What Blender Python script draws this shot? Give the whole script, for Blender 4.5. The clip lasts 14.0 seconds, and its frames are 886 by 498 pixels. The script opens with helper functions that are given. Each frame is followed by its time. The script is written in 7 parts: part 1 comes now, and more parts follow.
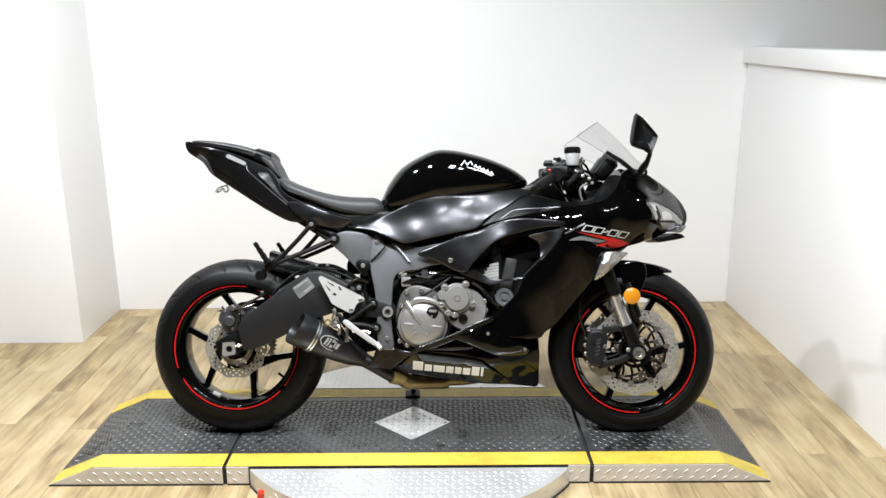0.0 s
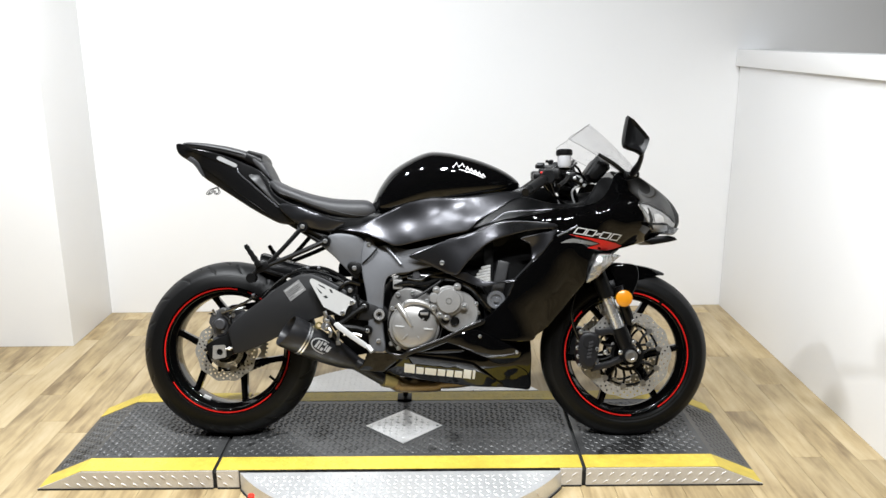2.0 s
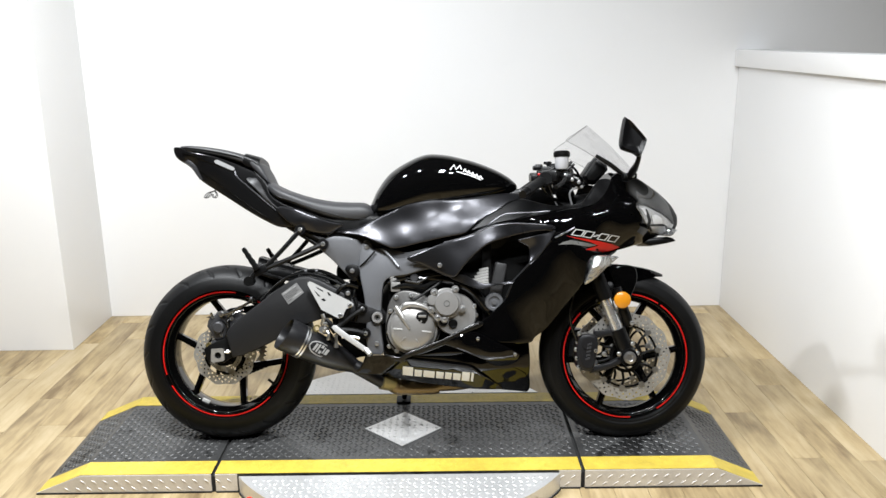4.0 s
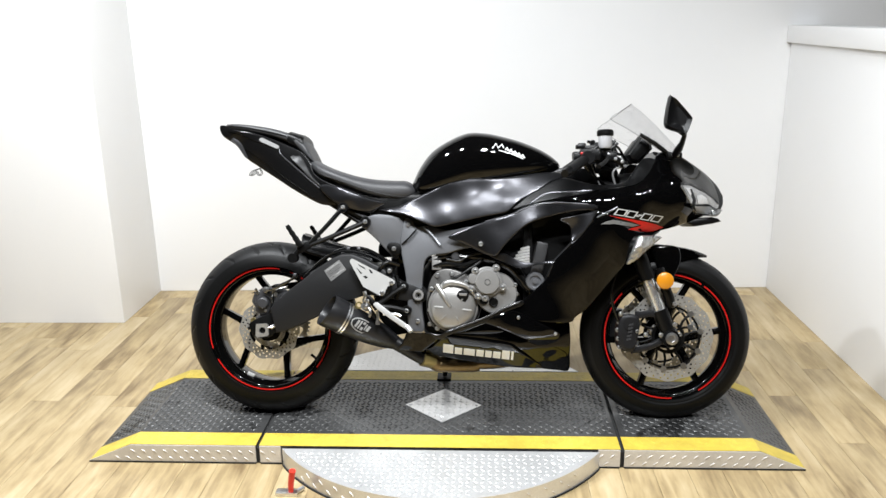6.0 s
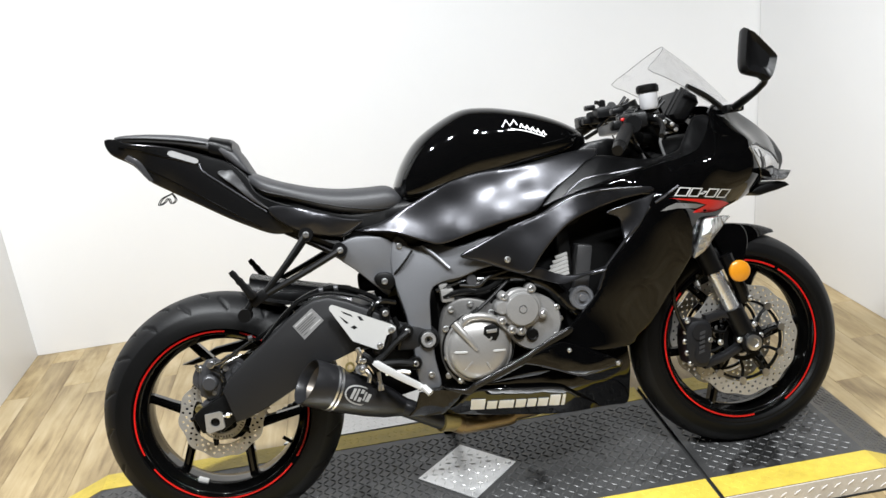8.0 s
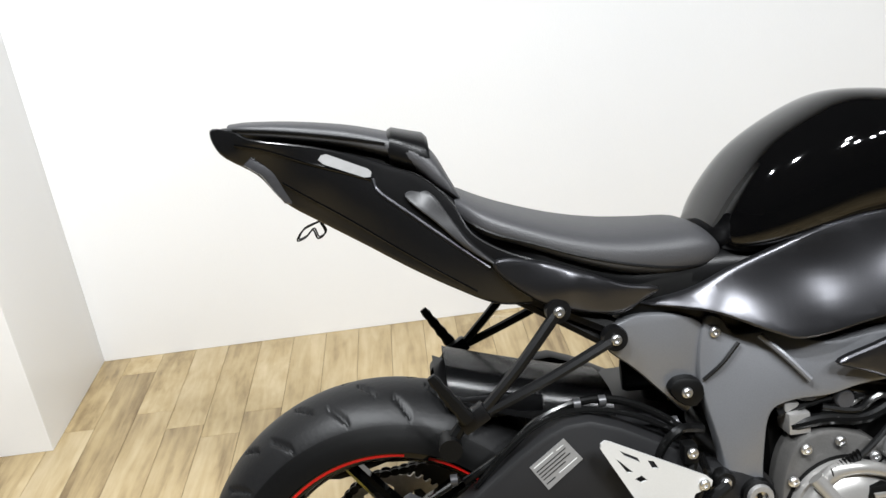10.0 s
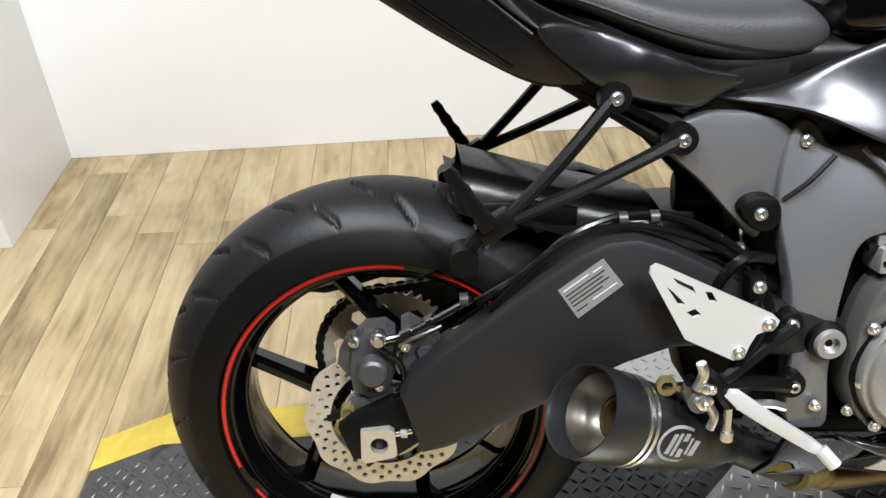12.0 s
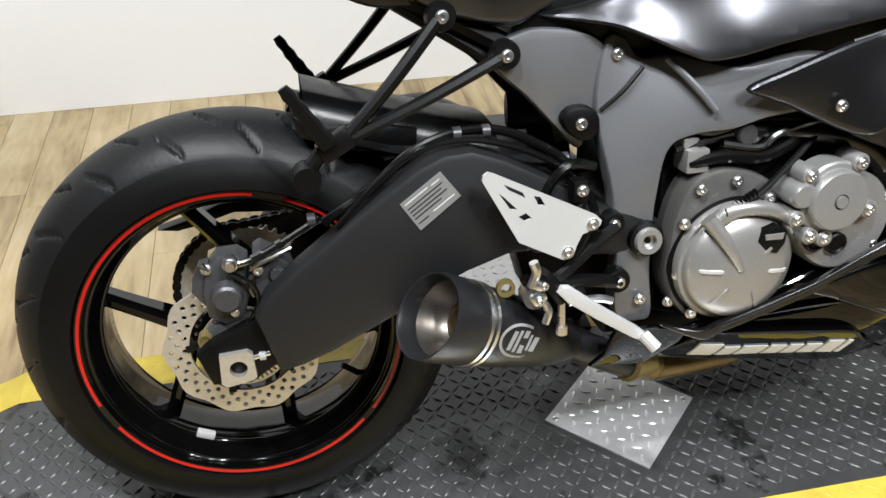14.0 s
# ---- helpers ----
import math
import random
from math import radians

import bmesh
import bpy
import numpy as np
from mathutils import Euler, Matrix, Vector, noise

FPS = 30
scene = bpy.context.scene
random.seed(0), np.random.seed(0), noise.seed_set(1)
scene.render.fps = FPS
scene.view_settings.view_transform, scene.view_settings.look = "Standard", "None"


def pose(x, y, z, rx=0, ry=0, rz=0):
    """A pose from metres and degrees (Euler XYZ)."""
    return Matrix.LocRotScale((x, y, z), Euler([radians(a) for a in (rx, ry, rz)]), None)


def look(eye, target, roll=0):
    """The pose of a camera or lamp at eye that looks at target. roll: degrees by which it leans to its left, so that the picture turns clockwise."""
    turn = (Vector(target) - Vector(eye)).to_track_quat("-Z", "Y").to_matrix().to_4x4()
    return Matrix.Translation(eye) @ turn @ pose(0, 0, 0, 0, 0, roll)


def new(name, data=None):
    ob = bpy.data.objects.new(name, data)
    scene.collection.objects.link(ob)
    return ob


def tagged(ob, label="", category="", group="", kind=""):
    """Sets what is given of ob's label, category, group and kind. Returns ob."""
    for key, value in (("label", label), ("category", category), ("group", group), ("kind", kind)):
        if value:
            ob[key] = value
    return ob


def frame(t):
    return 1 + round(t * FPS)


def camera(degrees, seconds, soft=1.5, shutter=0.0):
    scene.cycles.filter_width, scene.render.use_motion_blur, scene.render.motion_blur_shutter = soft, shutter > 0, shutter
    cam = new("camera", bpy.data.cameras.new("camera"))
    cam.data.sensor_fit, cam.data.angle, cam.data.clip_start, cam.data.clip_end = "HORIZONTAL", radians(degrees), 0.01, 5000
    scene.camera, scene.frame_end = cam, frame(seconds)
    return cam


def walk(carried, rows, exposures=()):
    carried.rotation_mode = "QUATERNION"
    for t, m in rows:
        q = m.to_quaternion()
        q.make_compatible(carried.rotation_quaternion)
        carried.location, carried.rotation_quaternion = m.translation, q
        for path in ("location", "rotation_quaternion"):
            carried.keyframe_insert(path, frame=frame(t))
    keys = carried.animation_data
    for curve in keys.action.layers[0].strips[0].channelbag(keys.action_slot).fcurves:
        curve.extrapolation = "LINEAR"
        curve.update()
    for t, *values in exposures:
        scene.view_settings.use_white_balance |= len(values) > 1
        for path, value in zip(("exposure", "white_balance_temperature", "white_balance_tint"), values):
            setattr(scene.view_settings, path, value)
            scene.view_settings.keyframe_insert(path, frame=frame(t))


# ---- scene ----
cam = camera(57.8, 14.0)
PATH = [
    (0, (0.088, 0.115, 1.432), (0.107, 2.045, 0.907), -0.3),
    (0.5, (0.095, 0.117, 1.427), (0.11, 2.047, 0.9), -0.3),
    (1, (0.093, 0.119, 1.424), (0.115, 2.048, 0.897), -0.2),
    (1.5, (0.092, 0.12, 1.425), (0.118, 2.053, 0.91), -0.3),
    (2, (0.1, 0.122, 1.424), (0.131, 2.054, 0.909), -0.2),
    (2.5, (0.094, 0.124, 1.427), (0.129, 2.058, 0.921), -0.1),
    (3, (0.1, 0.126, 1.43), (0.135, 2.059, 0.921), -0.5),
    (5.3, (0.156, 0.117, 1.423), (0.127, 2.048, 0.903), 0.8),
    (5.5, (0.163, 0.102, 1.426), (0.103, 2.027, 0.887), 1.4),
    (6, (0.124, 0.118, 1.43), (0.04, 2.035, 0.867), -0.9),
    (6.5, (0.021, 0.177, 1.431), (0.068, 2.1, 0.886), -5.8),
    (7, (-0.042, 0.323, 1.397), (0.039, 2.21, 0.74), -3.8),
    (7.5, (-0.081, 0.633, 1.395), (-0.046, 2.549, 0.822), -5.6),
    (8, (-0.234, 0.887, 1.376), (-0.007, 2.762, 0.717), -6.1),
    (8.5, (-0.359, 1.092, 1.343), (-0.172, 2.962, 0.659), -7.7),
    (9, (-0.39, 1.389, 1.371), (-0.355, 3.284, 0.733), -8.6),
    (9.2, (-0.467, 1.501, 1.369), (-0.378, 3.376, 0.677), -7.2),
    (11.5, (-0.548, 2.024, 1.242), (-0.538, 3.776, 0.276), -3.5),
    (12, (-0.556, 2.006, 1.174), (-0.502, 3.629, 0.007), -2.0),
    (12.5, (-0.563, 1.972, 1.113), (-0.483, 3.44, -0.244), 0.5),
    (13, (-0.559, 1.957, 1.096), (-0.439, 3.38, -0.304), 1.5),
    (13.5, (-0.549, 1.947, 1.121), (-0.328, 3.427, -0.206), 0.9),
    (14, (-0.523, 1.928, 1.151), (-0.181, 3.465, -0.082), 1.0),
]
walk(cam, [(t, look(eye, target, roll)) for t, eye, target, roll in PATH], [(0.0, 0.09), (2.0, 0.08), (3.0, 0.0), (5.5, 0.08), (7.5, 0.08), (9.0, 0.0), (11.5, 0.14), (12.5, -0.06), (14.0, -0.03)])

# ---------------------------------------------------------------- light
world = bpy.data.worlds.new("world")
world.use_nodes = True
world.node_tree.nodes["Background"].inputs[0].default_value = (0.9, 0.95, 1.0, 1)
world.node_tree.nodes["Background"].inputs[1].default_value = 0.015
scene.world = world

CEILING = 2.95
LAMP_ROW = [(-1.45, 2.45), (-0.8, 2.05)] + [(0.62 + 0.50 * math.cos(radians(a)), 1.38 + 0.34 * math.sin(radians(a))) for a in (150, 200, 250, 300, 350)]
LAMP_POWER = [74.0, 74.0] + [34.0] * 5


# ---------------------------------------------------------------- materials
def material(name, colour, rough=0.5, metal=0.0, grain=0.0, scale=60.0, bump=0.0, blotch=0.0, blotch_scale=4.0, coat=0.0, vary=0.0, trans=0.0, ior=1.45, spec=0.5, spots=0.0):
    """A painted, cast or moulded surface: fine grain, broad stains and a little relief."""
    m = bpy.data.materials.new(name)
    m.use_nodes = True
    nt = m.node_tree
    b = nt.nodes["Principled BSDF"]
    b.inputs["Base Color"].default_value = (*colour, 1)
    b.inputs["Roughness"].default_value = rough
    b.inputs["Metallic"].default_value = metal
    b.inputs["Coat Weight"].default_value = coat
    b.inputs["Coat Roughness"].default_value = 0.04
    b.inputs["Transmission Weight"].default_value = trans
    b.inputs["IOR"].default_value = ior
    b.inputs["Specular IOR Level"].default_value = spec
    tex = nt.nodes.new("ShaderNodeTexCoord")
    fine = nt.nodes.new("ShaderNodeTexNoise")
    fine.inputs["Scale"].default_value = scale
    fine.inputs["Detail"].default_value = 5
    nt.links.new(tex.outputs["Object"], fine.inputs["Vector"])
    broad = nt.nodes.new("ShaderNodeTexNoise")
    broad.inputs["Scale"].default_value = blotch_scale
    broad.inputs["Detail"].default_value = 3
    nt.links.new(tex.outputs["Object"], broad.inputs["Vector"])
    value = nt.nodes.new("ShaderNodeMath")
    value.operation = "MULTIPLY_ADD"
    nt.links.new(fine.outputs["Fac"], value.inputs[0])
    value.inputs[1].default_value = 2 * grain
    value.inputs[2].default_value = 1 - grain
    stain = nt.nodes.new("ShaderNodeMath")
    stain.operation = "MULTIPLY_ADD"
    nt.links.new(broad.outputs["Fac"], stain.inputs[0])
    stain.inputs[1].default_value = 2 * blotch
    stain.inputs[2].default_value = 1 - blotch
    both = nt.nodes.new("ShaderNodeMath")
    both.operation = "MULTIPLY"
    nt.links.new(value.outputs[0], both.inputs[0])
    nt.links.new(stain.outputs[0], both.inputs[1])
    last = both
    if spots:
        # oily patches with ragged outlines
        oil = nt.nodes.new("ShaderNodeTexNoise")
        oil.inputs["Scale"].default_value = 7.0
        oil.inputs["Detail"].default_value = 6
        oil.inputs["Roughness"].default_value = 0.65
        nt.links.new(tex.outputs["Object"], oil.inputs["Vector"])
        patch = nt.nodes.new("ShaderNodeMapRange")
        patch.inputs["From Min"].default_value = 0.56
        patch.inputs["From Max"].default_value = 0.61
        patch.inputs["To Min"].default_value = 1.0
        patch.inputs["To Max"].default_value = 1.0 - spots
        nt.links.new(oil.outputs["Fac"], patch.inputs["Value"])
        last = nt.nodes.new("ShaderNodeMath")
        last.operation = "MULTIPLY"
        nt.links.new(both.outputs[0], last.inputs[0])
        nt.links.new(patch.outputs[0], last.inputs[1])
    if vary:
        info = nt.nodes.new("ShaderNodeObjectInfo")
        each = nt.nodes.new("ShaderNodeMath")
        each.operation = "MULTIPLY_ADD"
        nt.links.new(info.outputs["Random"], each.inputs[0])
        each.inputs[1].default_value = 2 * vary
        each.inputs[2].default_value = 1 - vary
        last = nt.nodes.new("ShaderNodeMath")
        last.operation = "MULTIPLY"
        nt.links.new(both.outputs[0], last.inputs[0])
        nt.links.new(each.outputs[0], last.inputs[1])
    mix = nt.nodes.new("ShaderNodeVectorMath")
    mix.operation = "SCALE"
    mix.inputs[0].default_value = colour
    nt.links.new(last.outputs[0], mix.inputs["Scale"])
    nt.links.new(mix.outputs[0], b.inputs["Base Color"])
    wear = nt.nodes.new("ShaderNodeMath")
    wear.operation = "MULTIPLY_ADD"
    nt.links.new(broad.outputs["Fac"], wear.inputs[0])
    wear.inputs[1].default_value = 0.35 * rough
    wear.inputs[2].default_value = 0.82 * rough
    nt.links.new(wear.outputs[0], b.inputs["Roughness"])
    if bump:
        bp = nt.nodes.new("ShaderNodeBump")
        bp.inputs["Strength"].default_value = 1.0
        bp.inputs["Distance"].default_value = bump
        nt.links.new(fine.outputs["Fac"], bp.inputs["Height"])
        nt.links.new(bp.outputs[0], b.inputs["Normal"])
    return m


def wood_material():
    """Pale washed oak vinyl: long grain down each plank, tone changing from plank to plank."""
    m = bpy.data.materials.new("oak_vinyl")
    m.use_nodes = True
    nt = m.node_tree
    b = nt.nodes["Principled BSDF"]
    b.inputs["Roughness"].default_value = 0.42
    tex = nt.nodes.new("ShaderNodeTexCoord")
    info = nt.nodes.new("ShaderNodeObjectInfo")
    off = nt.nodes.new("ShaderNodeVectorMath")
    off.operation = "SCALE"
    off.inputs[0].default_value = (17.0, 31.0, 9.0)
    nt.links.new(info.outputs["Random"], off.inputs["Scale"])
    add = nt.nodes.new("ShaderNodeVectorMath")
    nt.links.new(tex.outputs["Object"], add.inputs[0])
    nt.links.new(off.outputs[0], add.inputs[1])
    stretch = nt.nodes.new("ShaderNodeMapping")
    stretch.inputs["Scale"].default_value = (48, 4.5, 1)
    nt.links.new(add.outputs[0], stretch.inputs["Vector"])
    grain = nt.nodes.new("ShaderNodeTexNoise")
    grain.inputs["Scale"].default_value = 1.0
    grain.inputs["Detail"].default_value = 6
    grain.inputs["Distortion"].default_value = 0.6
    nt.links.new(stretch.outputs[0], grain.inputs["Vector"])
    broad_map = nt.nodes.new("ShaderNodeMapping")
    broad_map.inputs["Scale"].default_value = (10, 3.4, 1)
    nt.links.new(add.outputs[0], broad_map.inputs["Vector"])
    broad = nt.nodes.new("ShaderNodeTexNoise")
    broad.inputs["Scale"].default_value = 1.0
    broad.inputs["Detail"].default_value = 6
    broad.inputs["Roughness"].default_value = 0.6
    nt.links.new(broad_map.outputs[0], broad.inputs["Vector"])
    ramp = nt.nodes.new("ShaderNodeValToRGB")
    ramp.color_ramp.elements[0].position, ramp.color_ramp.elements[0].color = 0.30, (0.165, 0.112, 0.054, 1)
    ramp.color_ramp.elements[1].position, ramp.color_ramp.elements[1].color = 0.74, (0.500, 0.405, 0.255, 1)
    mid = ramp.color_ramp.elements.new(0.5)
    mid.color = (0.370, 0.280, 0.148, 1)
    blend = nt.nodes.new("ShaderNodeMath")
    blend.operation = "MULTIPLY_ADD"
    nt.links.new(grain.outputs["Fac"], blend.inputs[0])
    blend.inputs[1].default_value = 0.42
    half = nt.nodes.new("ShaderNodeMath")
    half.operation = "MULTIPLY"
    half.inputs[1].default_value = 0.58
    nt.links.new(broad.outputs["Fac"], half.inputs[0])
    nt.links.new(half.outputs[0], blend.inputs[2])
    each = nt.nodes.new("ShaderNodeMath")
    each.operation = "MULTIPLY_ADD"
    each.inputs[1].default_value = 0.15
    each.inputs[2].default_value = -0.075
    nt.links.new(info.outputs["Random"], each.inputs[0])
    total = nt.nodes.new("ShaderNodeMath")
    nt.links.new(blend.outputs[0], total.inputs[0])
    nt.links.new(each.outputs[0], total.inputs[1])
    nt.links.new(total.outputs[0], ramp.inputs["Fac"])
    nt.links.new(ramp.outputs["Color"], b.inputs["Base Color"])
    bp = nt.nodes.new("ShaderNodeBump")
    bp.inputs["Distance"].default_value = 0.0006
    nt.links.new(grain.outputs["Fac"], bp.inputs["Height"])
    nt.links.new(bp.outputs[0], b.inputs["Normal"])
    return m


def glass_material(name, tint, gloss=0.12, rough=0.02):
    """Thin clear sheet: light passes straight, with a little mirror gloss."""
    m = bpy.data.materials.new(name)
    m.use_nodes = True
    nt = m.node_tree
    nt.nodes.remove(nt.nodes["Principled BSDF"])
    clear = nt.nodes.new("ShaderNodeBsdfTransparent")
    clear.inputs[0].default_value = (*tint, 1)
    shine = nt.nodes.new("ShaderNodeBsdfGlossy")
    shine.inputs["Roughness"].default_value = rough
    mix = nt.nodes.new("ShaderNodeMixShader")
    edge = nt.nodes.new("ShaderNodeLayerWeight")
    edge.inputs["Blend"].default_value = gloss
    nt.links.new(edge.outputs["Facing"], mix.inputs[0])
    nt.links.new(clear.outputs[0], mix.inputs[1])
    nt.links.new(shine.outputs[0], mix.inputs[2])
    nt.links.new(mix.outputs[0], nt.nodes["Material Output"].inputs["Surface"])
    return m


def glow_material(name, colour, strength):
    m = bpy.data.materials.new(name)
    m.use_nodes = True
    b = m.node_tree.nodes["Principled BSDF"]
    b.inputs["Emission Color"].default_value = (*colour, 1)
    b.inputs["Emission Strength"].default_value = strength
    return m


WALL = material("wall_paint", (0.80, 0.80, 0.80), 0.6, grain=0.015, scale=240, bump=0.0004, blotch=0.03, blotch_scale=1.3)
# unseen walls and ceiling, near-black so that gloss paint mirrors darkness
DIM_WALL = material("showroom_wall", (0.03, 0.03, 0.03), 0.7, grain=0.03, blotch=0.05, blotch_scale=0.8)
CEIL = material("ceiling_tile", (0.03, 0.03, 0.03), 0.8, grain=0.05, scale=90)
OAK = wood_material()
JOINT = material("floor_joint", (0.12, 0.09, 0.058), 0.8, grain=0.1)
DECK = material("deck_paint", (0.038, 0.038, 0.038), 0.32, spec=0.7, spots=0.8, grain=0.25, scale=45, bump=0.0006, blotch=0.55, blotch_scale=7)
TREAD = material("worn_tread", (0.070, 0.070, 0.069), 0.36, metal=0.4, spots=0.75, grain=0.3, scale=120, blotch=0.3, blotch_scale=6)
YELLOW = material("safety_yellow", (0.52, 0.390, 0.055), 0.42, grain=0.25, scale=40, bump=0.0004, blotch=0.3, blotch_scale=9)
ALU = material("tread_aluminium", (0.70, 0.70, 0.695), 0.30, metal=0.6, grain=0.12, scale=150, blotch=0.15, blotch_scale=9)
# aluminium with the floor's warm reflection put into its colour
SKIRT = material("dull_aluminium", (0.62, 0.59, 0.545), 0.36, metal=0.25, grain=0.15, scale=150, blotch=0.15, blotch_scale=9)
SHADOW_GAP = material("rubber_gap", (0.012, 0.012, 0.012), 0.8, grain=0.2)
GLOSS = material("gloss_black_paint", (0.0012, 0.0012, 0.0013), 0.035, coat=0.0, spec=0.42, grain=0.1, scale=300, blotch=0.2)
SATIN = material("satin_black_paint", (0.050, 0.050, 0.054), 0.29, metal=0.9, grain=0.15, scale=700, blotch=0.06, coat=0.0)
PLASTIC = material("black_plastic", (0.0025, 0.0025, 0.0027), 0.36, spec=0.25, grain=0.15, scale=500, bump=0.0002, blotch=0.1)
MATTE = material("matte_black", (0.0016, 0.0016, 0.0016), 0.45, spec=0.2, grain=0.2, scale=200, blotch=0.15)
FRAME = material("frame_grey_paint", (0.185, 0.189, 0.200), 0.37, metal=0.65, grain=0.12, scale=600, blotch=0.06)
ARM = material("swingarm_paint", (0.0095, 0.0095, 0.010), 0.45, spec=0.34, grain=0.15, scale=500, blotch=0.08)
SEAT = material("seat_vinyl", (0.028, 0.028, 0.030), 0.50, spec=0.6, grain=0.15, scale=420, bump=0.0005, blotch=0.08)
RUBBER = material("tyre_rubber", (0.0055, 0.0055, 0.0057), 0.46, spec=0.25, grain=0.2, scale=160, bump=0.0003, blotch=0.2, blotch_scale=8)
SIDEWALL = material("sidewall_rubber", (0.003, 0.003, 0.003), 0.42, spec=0.2, grain=0.2, scale=200, blotch=0.2, blotch_scale=10)
CALIPER = material("anodised_dark_grey", (0.052, 0.052, 0.055), 0.38, metal=0.4, grain=0.15, scale=300, blotch=0.1)
DUCT = material("dark_grey_plastic", (0.022, 0.022, 0.023), 0.45, grain=0.15, scale=300)
GUNMETAL = material("dull_plated_steel", (0.17, 0.17, 0.165), 0.24, metal=1.0, grain=0.15, scale=200)
BLACKCAL = material("black_anodised", (0.012, 0.012, 0.013), 0.34, metal=0.2, grain=0.15, scale=300)
SPROCKET = material("worn_sprocket_steel", (0.55, 0.52, 0.47), 0.38, metal=0.5, grain=0.2, scale=120, blotch=0.25, blotch_scale=15)
RIM = material("rim_gloss_black", (0.0015, 0.0015, 0.0015), 0.07, grain=0.1, scale=200)
RED = material("red_tape", (0.44, 0.008, 0.006), 0.3, grain=0.08, scale=160)
ENGINE = material("cast_engine_grey", (0.27, 0.265, 0.258), 0.38, metal=0.55, grain=0.12, scale=260, bump=0.0003, blotch=0.12, blotch_scale=12)
CASE = material("dark_crankcase_grey", (0.10, 0.097, 0.093), 0.42, metal=0.5, grain=0.12, scale=260, bump=0.0003, blotch=0.15, blotch_scale=12)
CLUTCH = material("clutch_cover_bronze", (0.32, 0.312, 0.30), 0.34, metal=0.65, grain=0.08, scale=300, blotch=0.08, blotch_scale=10)
STEEL = material("zinc_steel", (0.74, 0.74, 0.745), 0.30, metal=1.0, grain=0.1, scale=200, blotch=0.1, blotch_scale=20)
CHROME = material("chrome", (0.70, 0.70, 0.70), 0.28, metal=0.85, grain=0.03)
DISC = material("brake_disc_steel", (0.60, 0.58, 0.54), 0.34, metal=0.8, grain=0.15, scale=150, blotch=0.12, blotch_scale=14)
SILVER = material("silver_anodised", (0.50, 0.50, 0.49), 0.34, metal=0.35, grain=0.05, scale=300, blotch=0.04)
EXH = material("black_ceramic", (0.010, 0.010, 0.011), 0.36, spec=0.4, grain=0.15, scale=400, blotch=0.12)
HEAT = material("heat_stained_steel", (0.17, 0.12, 0.06), 0.34, metal=0.85, grain=0.18, scale=60, blotch=0.45, blotch_scale=16)
TAILPAINT = material("semi_gloss_black_paint", (0.004, 0.004, 0.0042), 0.24, spec=0.5, grain=0.12, scale=500, blotch=0.1)
TAILLENS = material("smoked_lamp_lens", (0.03, 0.03, 0.032), 0.18, spec=0.6, grain=0.2, scale=120, bump=0.0008)
AMBER = material("amber_reflector", (0.52, 0.20, 0.010), 0.25, grain=0.12, scale=400, coat=0.5)
LABEL = material("foil_label", (0.20, 0.20, 0.20), 0.4, metal=0.3, grain=0.1, scale=200)
MILKY = material("milky_plastic", (0.36, 0.36, 0.37), 0.3, grain=0.05)
WHITE = material("white_lettering", (0.82, 0.82, 0.82), 0.4, grain=0.05, scale=200)
FLASHGREY = material("dark_grey_tape", (0.13, 0.13, 0.125), 0.35, grain=0.05, scale=200)
STICKER = material("pale_sticker", (0.22, 0.22, 0.22), 0.4, grain=0.1, scale=120, blotch=0.15, blotch_scale=30)
GREYTAPE = material("grey_tape", (0.50, 0.50, 0.49), 0.35, grain=0.05, scale=200)
LENS = material("clear_signal_lens", (0.46, 0.46, 0.45), 0.14, metal=0.8, grain=0.25, scale=75, bump=0.006)
PANE = material("lamp_reflector", (0.62, 0.62, 0.62), 0.25, metal=0.5, grain=0.3, scale=60)
BOWL = material("lamp_bowl_silver", (0.30, 0.30, 0.30), 0.16, metal=0.7, grain=0.45, scale=45, bump=0.0015, coat=0.6)
CHAIN = material("oiled_chain", (0.020, 0.019, 0.018), 0.42, metal=0.8, grain=0.3, scale=150)
CONE = material("sooty_steel", (0.13, 0.115, 0.10), 0.36, metal=0.9, grain=0.15, scale=80, blotch=0.3, blotch_scale=20)
CLEAR = glass_material("clear_acrylic", (0.93, 0.93, 0.935), 0.04, 0.04)
HOSE = material("rubber_hose", (0.003, 0.003, 0.003), 0.20, spec=0.5, grain=0.15, scale=200)
OLIVE = material("zinc_yellow", (0.22, 0.175, 0.07), 0.4, metal=0.6, grain=0.15, scale=100)
REDGRIP = material("red_grip", (0.70, 0.035, 0.02), 0.35, grain=0.1, scale=90)


# ---------------------------------------------------------------- building helpers
def part(name, bm, mat, parent=None, label="", smooth=35.0):
    """Links a bmesh as one mesh object, smooth but for edges sharper than the angle."""
    bmesh.ops.recalc_face_normals(bm, faces=bm.faces)
    for f in bm.faces:
        f.smooth = True
    limit = radians(smooth)
    for e in bm.edges:
        e.smooth = not (len(e.link_faces) == 2 and e.calc_face_angle(0.0) > limit)
    mesh = bpy.data.meshes.new(name)
    bm.to_mesh(mesh)
    bm.free()
    mesh.materials.append(mat)
    ob = new(name, mesh)
    if parent:
        ob.parent = parent
    if label:
        ob["label"] = label
    return ob


